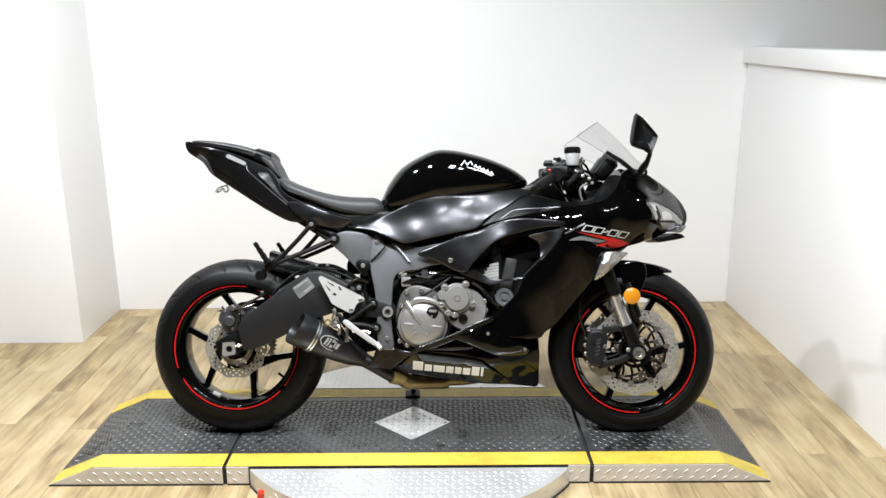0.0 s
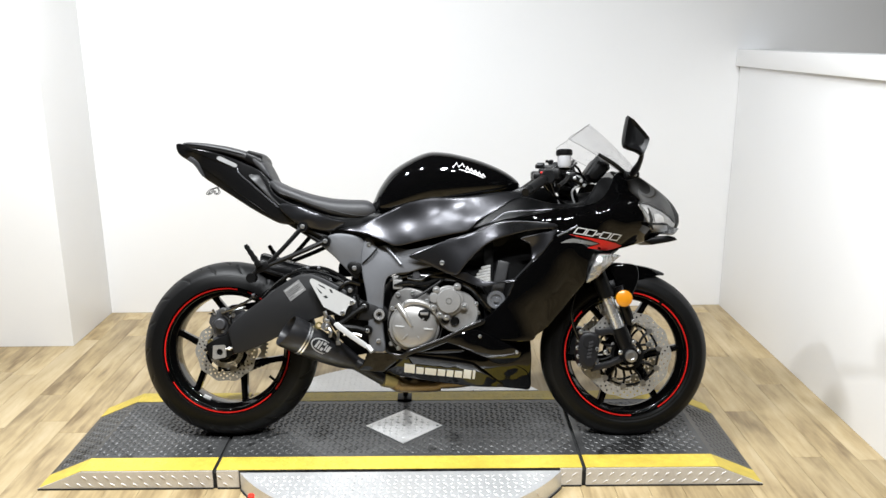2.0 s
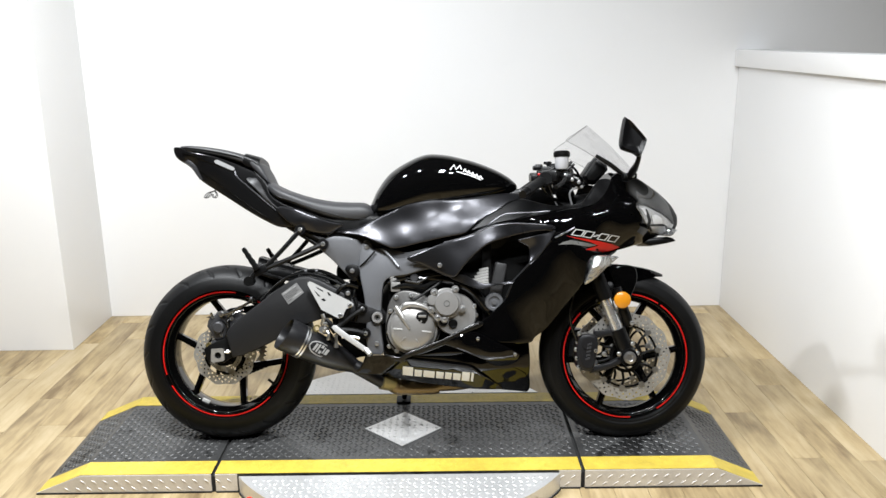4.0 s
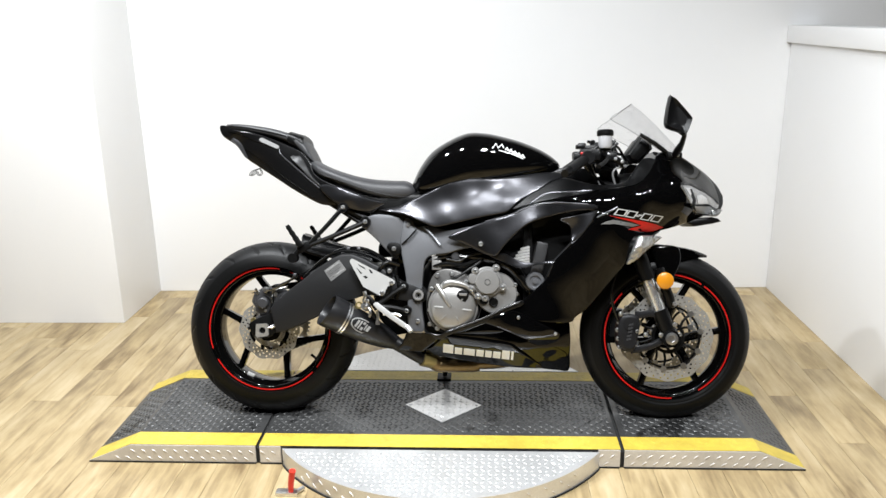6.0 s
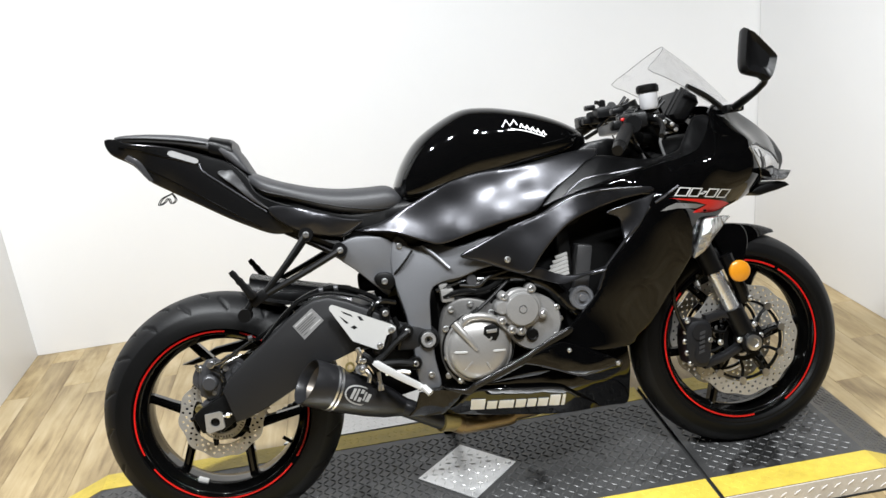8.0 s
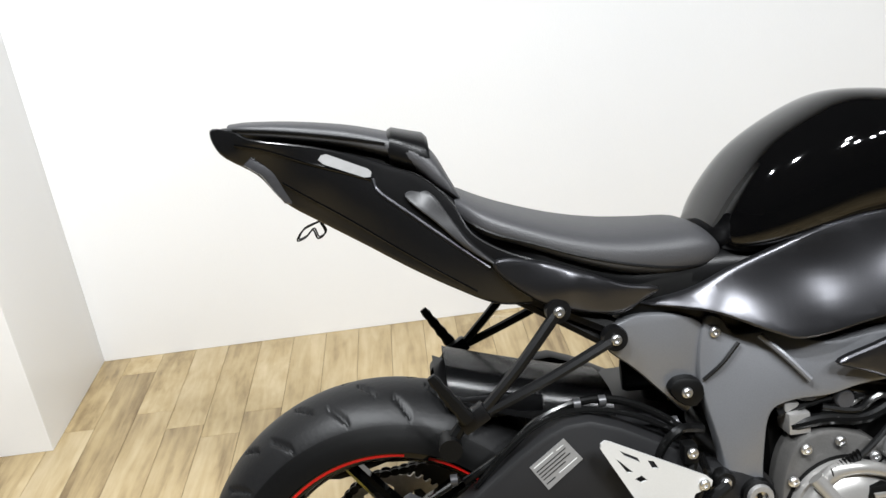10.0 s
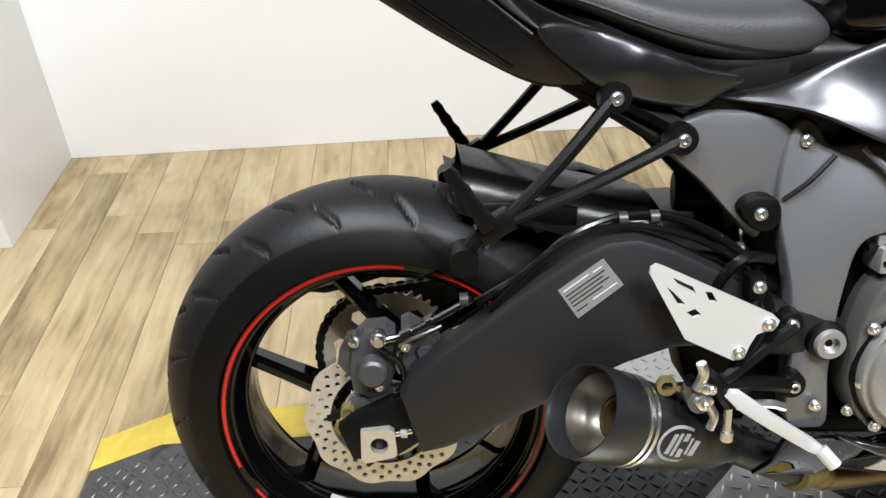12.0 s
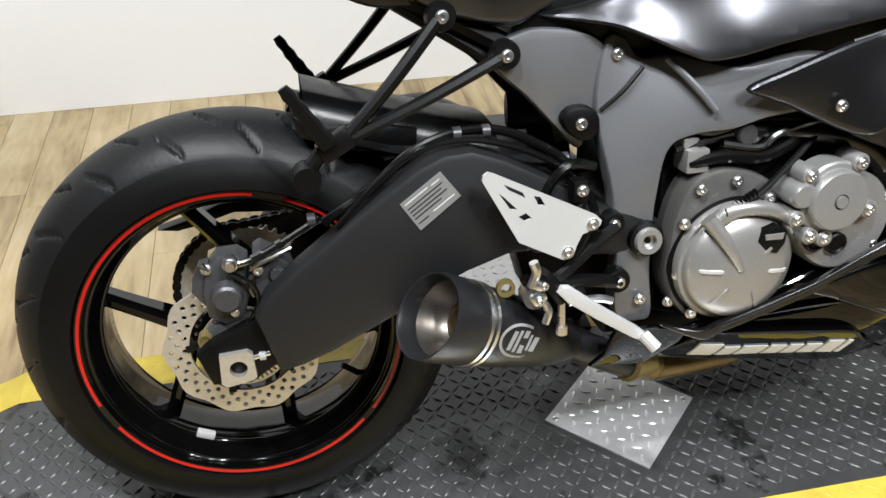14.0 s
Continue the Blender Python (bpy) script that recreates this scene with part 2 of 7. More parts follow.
def curve_through(points, n=6, closed=False):
    """A smooth line through the points."""
    p = [Vector(q) for q in points]
    out = []
    k = len(p)
    for i in range(k if closed else k - 1):
        a, b, c, d = (p[(i - 1) % k] if closed or i else p[0] * 2 - p[1]), p[i], p[(i + 1) % k], (p[(i + 2) % k] if closed or i + 2 < k else p[-1] * 2 - p[-2])
        for j in range(n):
            t = j / n
            out.append(0.5 * (2 * b + (c - a) * t + (2 * a - 5 * b + 4 * c - d) * t * t + (3 * b - a - 3 * c + d) * t ** 3))
    if not closed:
        out.append(p[-1])
    return out


def rings(bm, loops, close=True, caps=True):
    """Skins a row of point loops."""
    made = [[bm.verts.new(v) for v in loop] for loop in loops]
    for a, b in zip(made, made[1:]):
        n = len(a)
        for i in range(n if close else n - 1):
            j = (i + 1) % n
            bm.faces.new((a[i], a[j], b[j], b[i]))
    if caps and close:
        bm.faces.new(made[0])
        bm.faces.new(list(reversed(made[-1])))
    return made


def tube(bm, points, r, sides=10, n=5, r2=None, straight=False):
    """A round bar, hose or wire along a smooth line; r2: its radius at the far end."""
    line = [Vector(p) for p in points] if straight else curve_through(points, n)
    loops = []
    side = None
    for i, p in enumerate(line):
        way = (line[min(i + 1, len(line) - 1)] - line[max(i - 1, 0)]).normalized()
        if side is None:
            side = way.orthogonal().normalized()
        side = (side - way * side.dot(way)).normalized()
        up = way.cross(side)
        f = i / max(1, len(line) - 1)
        rad = r + ((r2 if r2 is not None else r) - r) * f
        loops.append([p + rad * (math.cos(2 * math.pi * k / sides) * side + math.sin(2 * math.pi * k / sides) * up) for k in range(sides)])
    rings(bm, loops)
    return bm


def turned(bm, profile, centre, steps=48, axis="y", caps=True):
    """A turned form: (radius, offset along the axis) round a centre; a profile that ends off the axis stays open there."""
    cx, cy, cz = centre
    loops = []
    for r, o in profile:
        ring = []
        for k in range(steps):
            a = 2 * math.pi * k / steps
            c, s = r * math.cos(a), r * math.sin(a)
            ring.append((cx + c, cy + o, cz + s) if axis == "y" else (cx + o, cy + c, cz + s) if axis == "x" else (cx + c, cy + s, cz + o))
        loops.append(ring)
    rings(bm, loops, caps=caps)
    return bm


def closed_turned(bm, profile, centre, steps=64):
    """A ring-shaped turned form whose profile is a closed loop."""
    cx, cy, cz = centre
    made = []
    for k in range(steps):
        a = 2 * math.pi * k / steps
        made.append([bm.verts.new((cx + r * math.cos(a), cy + o, cz + r * math.sin(a))) for r, o in profile])
    n = len(profile)
    for k in range(steps):
        a, b = made[k], made[(k + 1) % steps]
        for i in range(n):
            bm.faces.new((a[i], a[(i + 1) % n], b[(i + 1) % n], b[i]))
    return bm


def box(bm, lo, hi, bevel=0.0, turn=None):
    """A block between two corners, its edges rounded."""
    m = Matrix.Translation([(a + b) / 2 for a, b in zip(lo, hi)])
    if turn is not None:
        m = m @ turn
    got = bmesh.ops.create_cube(bm, size=1, matrix=m @ Matrix.Diagonal((*[b - a for a, b in zip(lo, hi)], 1)))
    if bevel:
        edges = list({e for v in got["verts"] for e in v.link_edges})
        bmesh.ops.bevel(bm, geom=edges, offset=bevel, segments=2, affect="EDGES", profile=0.6)
    return bm


def slab(bm, outline, y0, y1, holes=(), bevel=0.0, smooth=0):
    """A plate in the side plane, cut to an outline of (x, z), with holes, from y0 (outer) to y1."""
    loops = [curve_through([(x, 0, z) for x, z in outline], smooth, True) if smooth else [Vector((x, 0, z)) for x, z in outline]]
    loops += [[Vector((x, 0, z)) for x, z in h] for h in holes]
    edges = []
    for loop in loops:
        vs = [bm.verts.new((v.x, y0, v.z)) for v in loop]
        edges += [bm.edges.new((vs[i], vs[(i + 1) % len(vs)])) for i in range(len(vs))]
    if holes:
        faces = [f for f in bmesh.ops.triangle_fill(bm, use_beauty=True, use_dissolve=False, edges=edges, normal=(0, -1, 0))["geom"] if isinstance(f, bmesh.types.BMFace)]
    else:
        faces = bmesh.ops.contextual_create(bm, geom=edges)["faces"]
    rim = [e for e in edges]
    ext = bmesh.ops.extrude_face_region(bm, geom=faces)
    moved = [g for g in ext["geom"] if isinstance(g, bmesh.types.BMVert)]
    bmesh.ops.translate(bm, verts=moved, vec=(0, y1 - y0, 0))
    bm.faces.ensure_lookup_table()
    if bevel:
        bmesh.ops.bevel(bm, geom=[e for e in rim if e.is_valid], offset=bevel, segments=2, affect="EDGES", profile=0.5, clamp_overlap=True)
    return bm


def circle(cx, cz, r, n=16, a0=0.0):
    return [(cx + r * math.cos(a0 + 2 * math.pi * k / n), cz + r * math.sin(a0 + 2 * math.pi * k / n)) for k in range(n)]


def panel(name, mat, parent, outline, extra=(), edge=0.009, drop=0.006, thick=0.004, step=0.012, label="", smooth=5, relax=4e-4, both=True, soft=28.0, shape=None, onto=None, off=0.004):
    """A moulded body panel: an outline of (x, z, y) filled with a curved skin that passes near the given heights, its rim
    rolled inwards, with thickness. both: the opposite side gets its mirror image."""
    knots = np.array([(p[0], p[1], p[2]) for p in list(outline) + list(extra)], float)
    # a thin bent sheet through the knots, slightly relaxed
    k = len(knots)
    r2 = ((knots[:, None, :2] - knots[None, :, :2]) ** 2).sum(2) + 1e-12
    plane = np.hstack([np.ones((k, 1)), knots[:, :2]])
    system = np.block([[0.5 * r2 * np.log(r2) - relax * np.eye(k), plane], [plane.T, np.zeros((3, 3))]])
    weights = np.linalg.solve(system, np.concatenate([knots[:, 2], np.zeros(3)]))
    line = curve_through([(p[0], 0, p[1]) for p in outline], smooth, True) if smooth else [Vector((p[0], 0, p[1])) for p in outline]
    # rolled rim: rings set in from the outline, each less sunk than the last
    a = np.array([(v.x, v.z) for v in line])
    b = np.roll(a, -1, 0)
    turn = np.sign((a[:, 0] * b[:, 1] - b[:, 0] * a[:, 1]).sum())
    way = (b - a) / np.maximum(np.sqrt(((b - a) ** 2).sum(1)), 1e-9)[:, None]
    side = turn * np.stack([-way[:, 1], way[:, 0]], 1)
    side = side + np.roll(side, 1, 0)
    side /= np.maximum(np.sqrt((side ** 2).sum(1)), 1e-6)[:, None]

    def gap(p):
        t = np.clip(((p - a) * (b - a)).sum(1) / np.maximum(((b - a) ** 2).sum(1), 1e-12), 0, 1)
        return float(np.sqrt(((a + t[:, None] * (b - a) - p) ** 2).sum(1).min()))

    reach = []
    for p, n in zip(a, side):
        d = edge
        while d > 2e-4 and gap(p + n * d) < 0.72 * d:
            d *= 0.75
        reach.append(d)
    for _ in range(3):
        reach = [min(r, 0.5 * (reach[q - 1] + reach[(q + 1) % len(reach)]) + 0.001) for q, r in enumerate(reach)]
    bm = bmesh.new()
    sunk, rows = {}, []
    for width, depth in ((0.0, 1.0), (0.14, 0.45), (0.44, 0.10), (1.0, 0.0)):
        row = [bm.verts.new((p[0] + n[0] * r * width, 0, p[1] + n[1] * r * width)) for p, n, r in zip(a, side, reach)]
        for v in row:
            sunk[v] = depth
        rows.append(row)
    for u, w in zip(rows, rows[1:]):
        for q in range(len(u)):
            bm.faces.new((u[q], u[(q + 1) % len(u)], w[(q + 1) % len(u)], w[q]))
    core = bm.faces.new(rows[-1])
    xs, zs = [v.x for v in line], [v.z for v in line]
    inner = [core]
    for lo, hi, no in ((min(xs), max(xs), Vector((1, 0, 0))), (min(zs), max(zs), Vector((0, 0, 1)))):
        for k in range(int(lo / step), int(hi / step) + 1):
            geom = list({g for f in inner for g in (f, *f.edges, *f.verts)})
            got = bmesh.ops.bisect_plane(bm, geom=geom, dist=1e-6, plane_co=no * (k * step), plane_no=no)
            inner = list({f for f in got["geom"] if isinstance(f, bmesh.types.BMFace)})
    for v in bm.verts:
        p = np.array((v.co.x, v.co.z))
        r2 = ((knots[:, :2] - p) ** 2).sum(1) + 1e-12
        y = float((0.5 * r2 * np.log(r2)) @ weights[:-3] + weights[-3] + weights[-2:] @ p)
        if onto:
            got, place, _, _ = onto.ray_cast(Vector((p[0], -0.6, p[1])), Vector((0, 1, 0)))
            y = place.y - off if got else y
        if shape:
            y += shape(p[0], p[1])
        v.co.y = y + drop * sunk.get(v, 0.0)
    # back skin and edge
    skin, rim = bm.faces[:], rows[0]
    twin = bmesh.ops.duplicate(bm, geom=bm.verts[:] + bm.edges[:] + skin)["vert_map"]
    for v in {twin[u] for f in skin for u in f.verts}:
        v.co.y += thick
    for q in range(len(rim)):
        u, w = rim[q], rim[(q + 1) % len(rim)]
        bm.faces.new((w, u, twin[u], twin[w]))
    ob = part(name, bm, mat, parent, label, smooth=soft)
    if both:
        mirrored(ob, parent, label)
    return ob


def mirrored(ob, parent, label=""):
    """The same part on the other side."""
    bm = bmesh.new()
    bm.from_mesh(ob.data)
    for v in bm.verts:
        v.co.y = 2 * mid(v.co.x) - v.co.y
    bmesh.ops.reverse_faces(bm, faces=bm.faces)
    mesh = bpy.data.meshes.new(ob.name)
    bm.to_mesh(mesh)
    bm.free()
    for m in ob.data.materials:
        mesh.materials.append(m)
    o = new(ob.name.split(".")[0], mesh)
    o.parent = parent
    if label:
        o["label"] = label
    return o


def mid(x):
    """The bike's midline: it stands a little askew on the deck."""
    return 0.016 * (0.703 - x) / 1.405


def section(x, low, high, half, n=28, sharp=2.4, waist=0.5):
    """An oval section at x between two heights; waist: the share of the height at which it is widest."""
    centre = low + (high - low) * waist
    out = []
    for k in range(n):
        a = 2 * math.pi * k / n
        c, s = math.cos(a), math.sin(a)
        y = half * math.copysign(abs(c) ** (2 / sharp), c)
        h = (high - centre) if s > 0 else (centre - low)
        out.append((x, y + mid(x), centre + h * math.copysign(abs(s) ** (2 / sharp), s)))
    return out


def loft(rows, n=36, steps=4, sharp=2.4):
    """A closed body of oval sections: rows of (x, low, high, half width, waist, sharpness)."""
    keys = [Vector((r[1], r[2], r[3])) for r in rows]
    bm = bmesh.new()
    loops = []
    for i in range(len(rows) - 1):
        for j in range(steps + (i == len(rows) - 2)):
            t = j / steps
            vals = []
            for c in range(len(rows[0])):
                p = [rows[max(0, min(len(rows) - 1, i + o))][c] for o in (-1, 0, 1, 2)]
                if i == 0:
                    p[0] = 2 * p[1] - p[2]
                if i == len(rows) - 2:
                    p[3] = 2 * p[2] - p[1]
                vals.append(0.5 * (2 * p[1] + (p[2] - p[0]) * t + (2 * p[0] - 5 * p[1] + 4 * p[2] - p[3]) * t * t + (3 * p[1] - p[0] - 3 * p[2] + p[3]) * t ** 3))
            loops.append(section(vals[0], vals[1], vals[2], max(0.002, vals[3]), n, vals[5] if len(vals) > 5 else sharp, vals[4] if len(vals) > 4 else 0.5))
    rings(bm, loops)
    return bm


def recentre(*obs):
    """Shifts parts that were built about y = 0 on to the midline."""
    done = set()
    for o in obs:
        for p in (o, *o.children_recursive):
            if p.data and p.data.name not in done:
                done.add(p.data.name)
                for v in p.data.vertices:
                    v.co.y += mid(v.co.x)


def bolt_mesh(r=0.008, h=0.006, mat=None):
    """A socket-head screw that points along -y from its seat."""
    bm = bmesh.new()
    turned(bm, [(r * 1.25, 0.0), (r * 1.25, -h * 0.25), (r, -h * 0.3), (r, -h * 0.85), (r * 0.86, -h), (r * 0.52, -h), (r * 0.48, -h * 0.4)], (0, 0, 0), 14)
    mesh_ob = part("bolt", bm, mat or STEEL)
    mesh = mesh_ob.data
    bpy.data.objects.remove(mesh_ob)
    return mesh


def bolts(mesh, parent, places, label=""):
    for x, y, z in places:
        o = new("bolt", mesh)
        o.parent = parent
        o.location = (x, y, z)
        if label:
            o["label"] = label


# ---------------------------------------------------------------- the bay, and the unseen dark walls and ceiling that close it
FLOOR = -0.024
BACK, JUT, JUT_X, HALF_X = 4.286, 3.782, -1.628, 1.692
SKEW = 0.015   # the back wall is a little out of square


def wall(name, lo, hi, mat, label):
    bm = bmesh.new()
    box(bm, lo, hi, 0.003)
    return tagged(part(name, bm, mat), label, "wall", kind="structure")


back_wall = wall("wall_back", (JUT_X, BACK, FLOOR), (4.6, BACK + 0.12, CEILING), WALL, "smooth white painted back wall of the photo bay")
for v in back_wall.data.vertices:
    v.co.y += SKEW * v.co.x
wall("wall_jut", (-4.6, JUT, FLOOR), (JUT_X, BACK + 0.12, CEILING), WALL, "white painted wall that juts forward beside the bay")
# three walls out of view, added to close the room and darken reflections
wall("wall_right", (4.6, -4.5, FLOOR), (4.72, BACK + 0.12, CEILING), DIM_WALL, "unseen near-black side wall, added to keep reflections dark")
wall("wall_left", (-4.72, -4.5, FLOOR), (-4.6, BACK + 0.12, CEILING), DIM_WALL, "unseen near-black side wall, added to keep reflections dark")
wall("wall_front", (-4.72, -4.62, FLOOR), (4.72, -4.5, CEILING), DIM_WALL, "unseen near-black wall behind the camera, added to keep reflections dark")

half = wall("wall_half", (HALF_X, 2.58, FLOOR), (HALF_X + 0.11, BACK + 0.022, 1.264), WALL, "white chest-high partition wall with a flat cap")
bm = bmesh.new()
box(bm, (HALF_X - 0.024, 2.56, 1.266), (HALF_X + 0.14, BACK + 0.022, 1.350), 0.006)
part("wall_cap", bm, WALL, half, "white painted flat cap board")

# ceiling out of view, kept near-black to limit bounce and reflections
bm = bmesh.new()
box(bm, (-4.7, -4.6, CEILING + 0.003), (4.7, BACK + 0.2, CEILING + 0.1))
tagged(part("ceiling", bm, CEIL), "plain unseen ceiling, near-black to keep reflections dark", "ceiling", kind="structure")

bm = bmesh.new()
box(bm, (-4.7, -4.6, FLOOR - 0.15), (4.7, BACK + 0.15, FLOOR - 0.0035))
floor = tagged(part("floor", bm, JOINT), "pale oak vinyl plank floor with tight joints", "floor", kind="structure")


def ceiling_lamp(x, y, power, size):
    """A round recessed lamp: ring, glowing face and the light it gives."""
    bm = bmesh.new()
    closed_turned(bm, [(size, 0), (size + 0.025, 0), (size + 0.025, 0.012), (size, 0.02)], (0, 0, 0), 28)
    bmesh.ops.rotate(bm, verts=bm.verts, matrix=Matrix.Rotation(radians(-90), 3, "X"))
    lamp = part("ceiling_lamp", bm, STEEL)
    lamp.location = (x, y, CEILING)
    tagged(lamp, "round recessed ceiling lamp, switched on", "lamp", "row of ceiling lamps")
    bm = bmesh.new()
    turned(bm, [(0.001, -0.004), (size * 0.98, -0.004), (size * 0.98, 0.0), (0.001, 0.0)], (0, 0, 0), 28, "z")
    part("diffuser", bm, glow_material("lamp_face", (1.0, 0.97, 0.92), 12.0), lamp, "glowing white lamp face")
    data = bpy.data.lights.new("lamp_light", "AREA")
    data.shape, data.size, data.energy, data.color = "DISK", 2 * size, power, (0.935, 0.968, 1.0)
    light = new("lamp_light", data)
    light.parent = lamp
    light.location = (0, 0, -0.012)


for (x, y), power in zip(LAMP_ROW, LAMP_POWER):
    ceiling_lamp(x, y, power, 0.07)


# ---------------------------------------------------------------- the wheel-clamp stand under the motorcycle
DECK_Z = 0.043
F0, F1, B1, B0 = 2.493, 2.575, 3.006, 3.083   # front edge, inner edges of the stripes, back edge
X_TOP, X_END, SEAM_L, SEAM_R = 1.05, 1.20, -0.614, 0.604


def lozenge(bm, x, y, z, length, width, height, turn, slope=0.0, x0=0.0):
    """One raised bar of tread plate."""
    c, s = math.cos(turn), math.sin(turn)
    lo, hi = [], []
    for u, v in ((-length / 2, 0), (-length / 5, width / 2), (length / 5, width / 2), (length / 2, 0), (length / 5, -width / 2), (-length / 5, -width / 2)):
        px, py = x + u * c - v * s, y + u * s + v * c
        lo.append((px, py, z - slope * abs(px - x0)))
        px, py = x + 0.55 * (u * c - v * s), y + 0.55 * (u * s + v * c)
        hi.append((px, py, z + height - slope * abs(px - x0)))
    a, b = [bm.verts.new(p) for p in lo], [bm.verts.new(p) for p in hi]
    for i in range(6):
        bm.faces.new((a[i], a[(i + 1) % 6], b[(i + 1) % 6], b[i]))
    bm.faces.new(b)


def tread(name, mat, parent, x0, x1, y0, y1, z, inside, pitch=0.0195, slope=0.0, sx=0.0, bar=(0.0240, 0.0062, 0.0022), a0=0.0):
    bm = bmesh.new()
    for i in range(int((x1 - x0) / pitch)):
        for j in range(int((y1 - y0) / pitch)):
            x, y = x0 + (i + 0.5) * pitch, y0 + (j + 0.5) * pitch
            if inside(x, y):
                lozenge(bm, x, y, z, *bar, a0 + radians(47 if (i + j) % 2 else -43), slope, sx)
    ob = part(name, bm, mat, parent, smooth=60)
    ob["kind"] = "stuff"
    return ob


def in_diamond(x, y, grow=0.0):
    return abs(x + 0.001) / (0.140 + grow) + abs(y - 2.793) / (0.131 + grow) < 1


def stand():
    bm = bmesh.new()
    # ends slope to the floor, the middle is level; the seams are open joints
    def section_piece(xa, xb, ya, yb, za, zb):
        vs = [bm.verts.new(p) for p in ((xa, ya, FLOOR), (xb, ya, FLOOR), (xb, yb, FLOOR), (xa, yb, FLOOR), (xa, ya, za), (xb, ya, zb), (xb, yb, zb), (xa, yb, za))]
        for f in ((3, 2, 1, 0), (4, 5, 6, 7), (0, 1, 5, 4), (1, 2, 6, 5), (2, 3, 7, 6), (3, 0, 4, 7)):
            bm.faces.new([vs[i] for i in f])
    section_piece(SEAM_L + 0.006, SEAM_R - 0.006, F0, B0, DECK_Z, DECK_Z)
    base = tagged(part("motorcycle_lift", bm, DECK, smooth=5), "low dark steel tread-plate motorcycle lift with yellow edges", "lift")
    for s, seam in ((-1, SEAM_L - 0.006), (1, SEAM_R + 0.006)):
        bm = bmesh.new()
        line = [(seam, DECK_Z), (s * X_TOP, DECK_Z), (s * X_END, FLOOR + 0.004), (s * X_END, FLOOR), (seam, FLOOR)]
        a, b = [bm.verts.new((x, F0, z)) for x, z in line], [bm.verts.new((x, B0, z)) for x, z in line]
        bm.faces.new(a)
        bm.faces.new(b)
        for i in range(5):
            bm.faces.new((a[i], a[(i + 1) % 5], b[(i + 1) % 5], b[i]))
        part("end_ramp", bm, DECK, base, "dark steel end ramp", smooth=5)
    slope = (DECK_Z - FLOOR - 0.004) / (X_END - X_TOP)

    def stripe(ya, yb):
        bm = bmesh.new()
        for xa, xb in ((-X_TOP, SEAM_L - 0.006), (SEAM_L + 0.006, SEAM_R - 0.006), (SEAM_R + 0.006, X_TOP)):
            box(bm, (xa, ya, DECK_Z), (xb, yb, DECK_Z + 0.0012))
        for s in (-1, 1):
            q = [(s * X_TOP, ya, DECK_Z), (s * X_END, ya, FLOOR + 0.004), (s * X_END, yb, FLOOR + 0.004), (s * X_TOP, yb, DECK_Z)]
            lo = [bm.verts.new(p) for p in q]
            hi = [bm.verts.new((x, y, z + 0.0012)) for x, y, z in q]
            bm.faces.new(hi)
            for i in range(4):
                bm.faces.new((lo[i], lo[(i + 1) % 4], hi[(i + 1) % 4], hi[i]))
        part("edge_stripe", bm, YELLOW, base, "scuffed yellow painted edge stripe", smooth=5)
        tread("tread_pattern", YELLOW, base, -X_TOP, X_TOP, ya, yb, DECK_Z + 0.0012, lambda x, y: ya + 0.012 < y < yb - 0.012 and abs(x - SEAM_L) > 0.02 and abs(x - SEAM_R) > 0.02, bar=(0.0200, 0.0045, 0.0008))

    stripe(F0, F1)
    stripe(B1, B0)
    tread("tread_pattern", TREAD, base, -X_TOP, X_TOP, F1, B1, DECK_Z, lambda x, y: F1 + 0.012 < y < B1 - 0.012 and not in_diamond(x, y, 0.014) and abs(x - SEAM_L) > 0.02 and abs(x - SEAM_R) > 0.02)
    for s in (-1, 1):
        a, b = (-X_END, -X_TOP) if s < 0 else (X_TOP, X_END)
        tread("tread_pattern", TREAD, base, a, b, F1, B1, DECK_Z, lambda x, y: F1 + 0.012 < y < B1 - 0.012 and X_TOP + 0.01 < abs(x) < X_END - 0.01, slope=slope, sx=s * X_TOP)
    # bright lozenge plate let into the deck
    bm = bmesh.new()
    vs = [(-0.141, 2.793), (0.0, 2.662), (0.139, 2.793), (0.0, 2.924)]
    lo = [bm.verts.new((x, y, DECK_Z)) for x, y in vs]
    hi = [bm.verts.new((x, y, DECK_Z + 0.0025)) for x, y in vs]
    bm.faces.new(hi)
    for i in range(4):
        bm.faces.new((lo[i], lo[(i + 1) % 4], hi[(i + 1) % 4], hi[i]))
    diamond = part("lozenge_plate", bm, ALU, base, "bright aluminium lozenge-shaped tread plate", smooth=5)
    t = tread("tread_pattern", ALU, diamond, -0.15, 0.15, 2.65, 2.94, DECK_Z + 0.0025, lambda x, y: in_diamond(x, y, -0.014), pitch=0.0225, bar=(0.0200, 0.0050, 0.0016), a0=radians(25))
    for x, y in ((-0.122, 2.793), (0.12, 2.793)):
        bm = bmesh.new()
        turned(bm, [(0.005, 0), (0.005, 0.002), (0.003, 0.003), (0.0005, 0.003)], (x, y, DECK_Z + 0.0025), 12, "z")
        part("rivet", bm, STEEL, diamond)
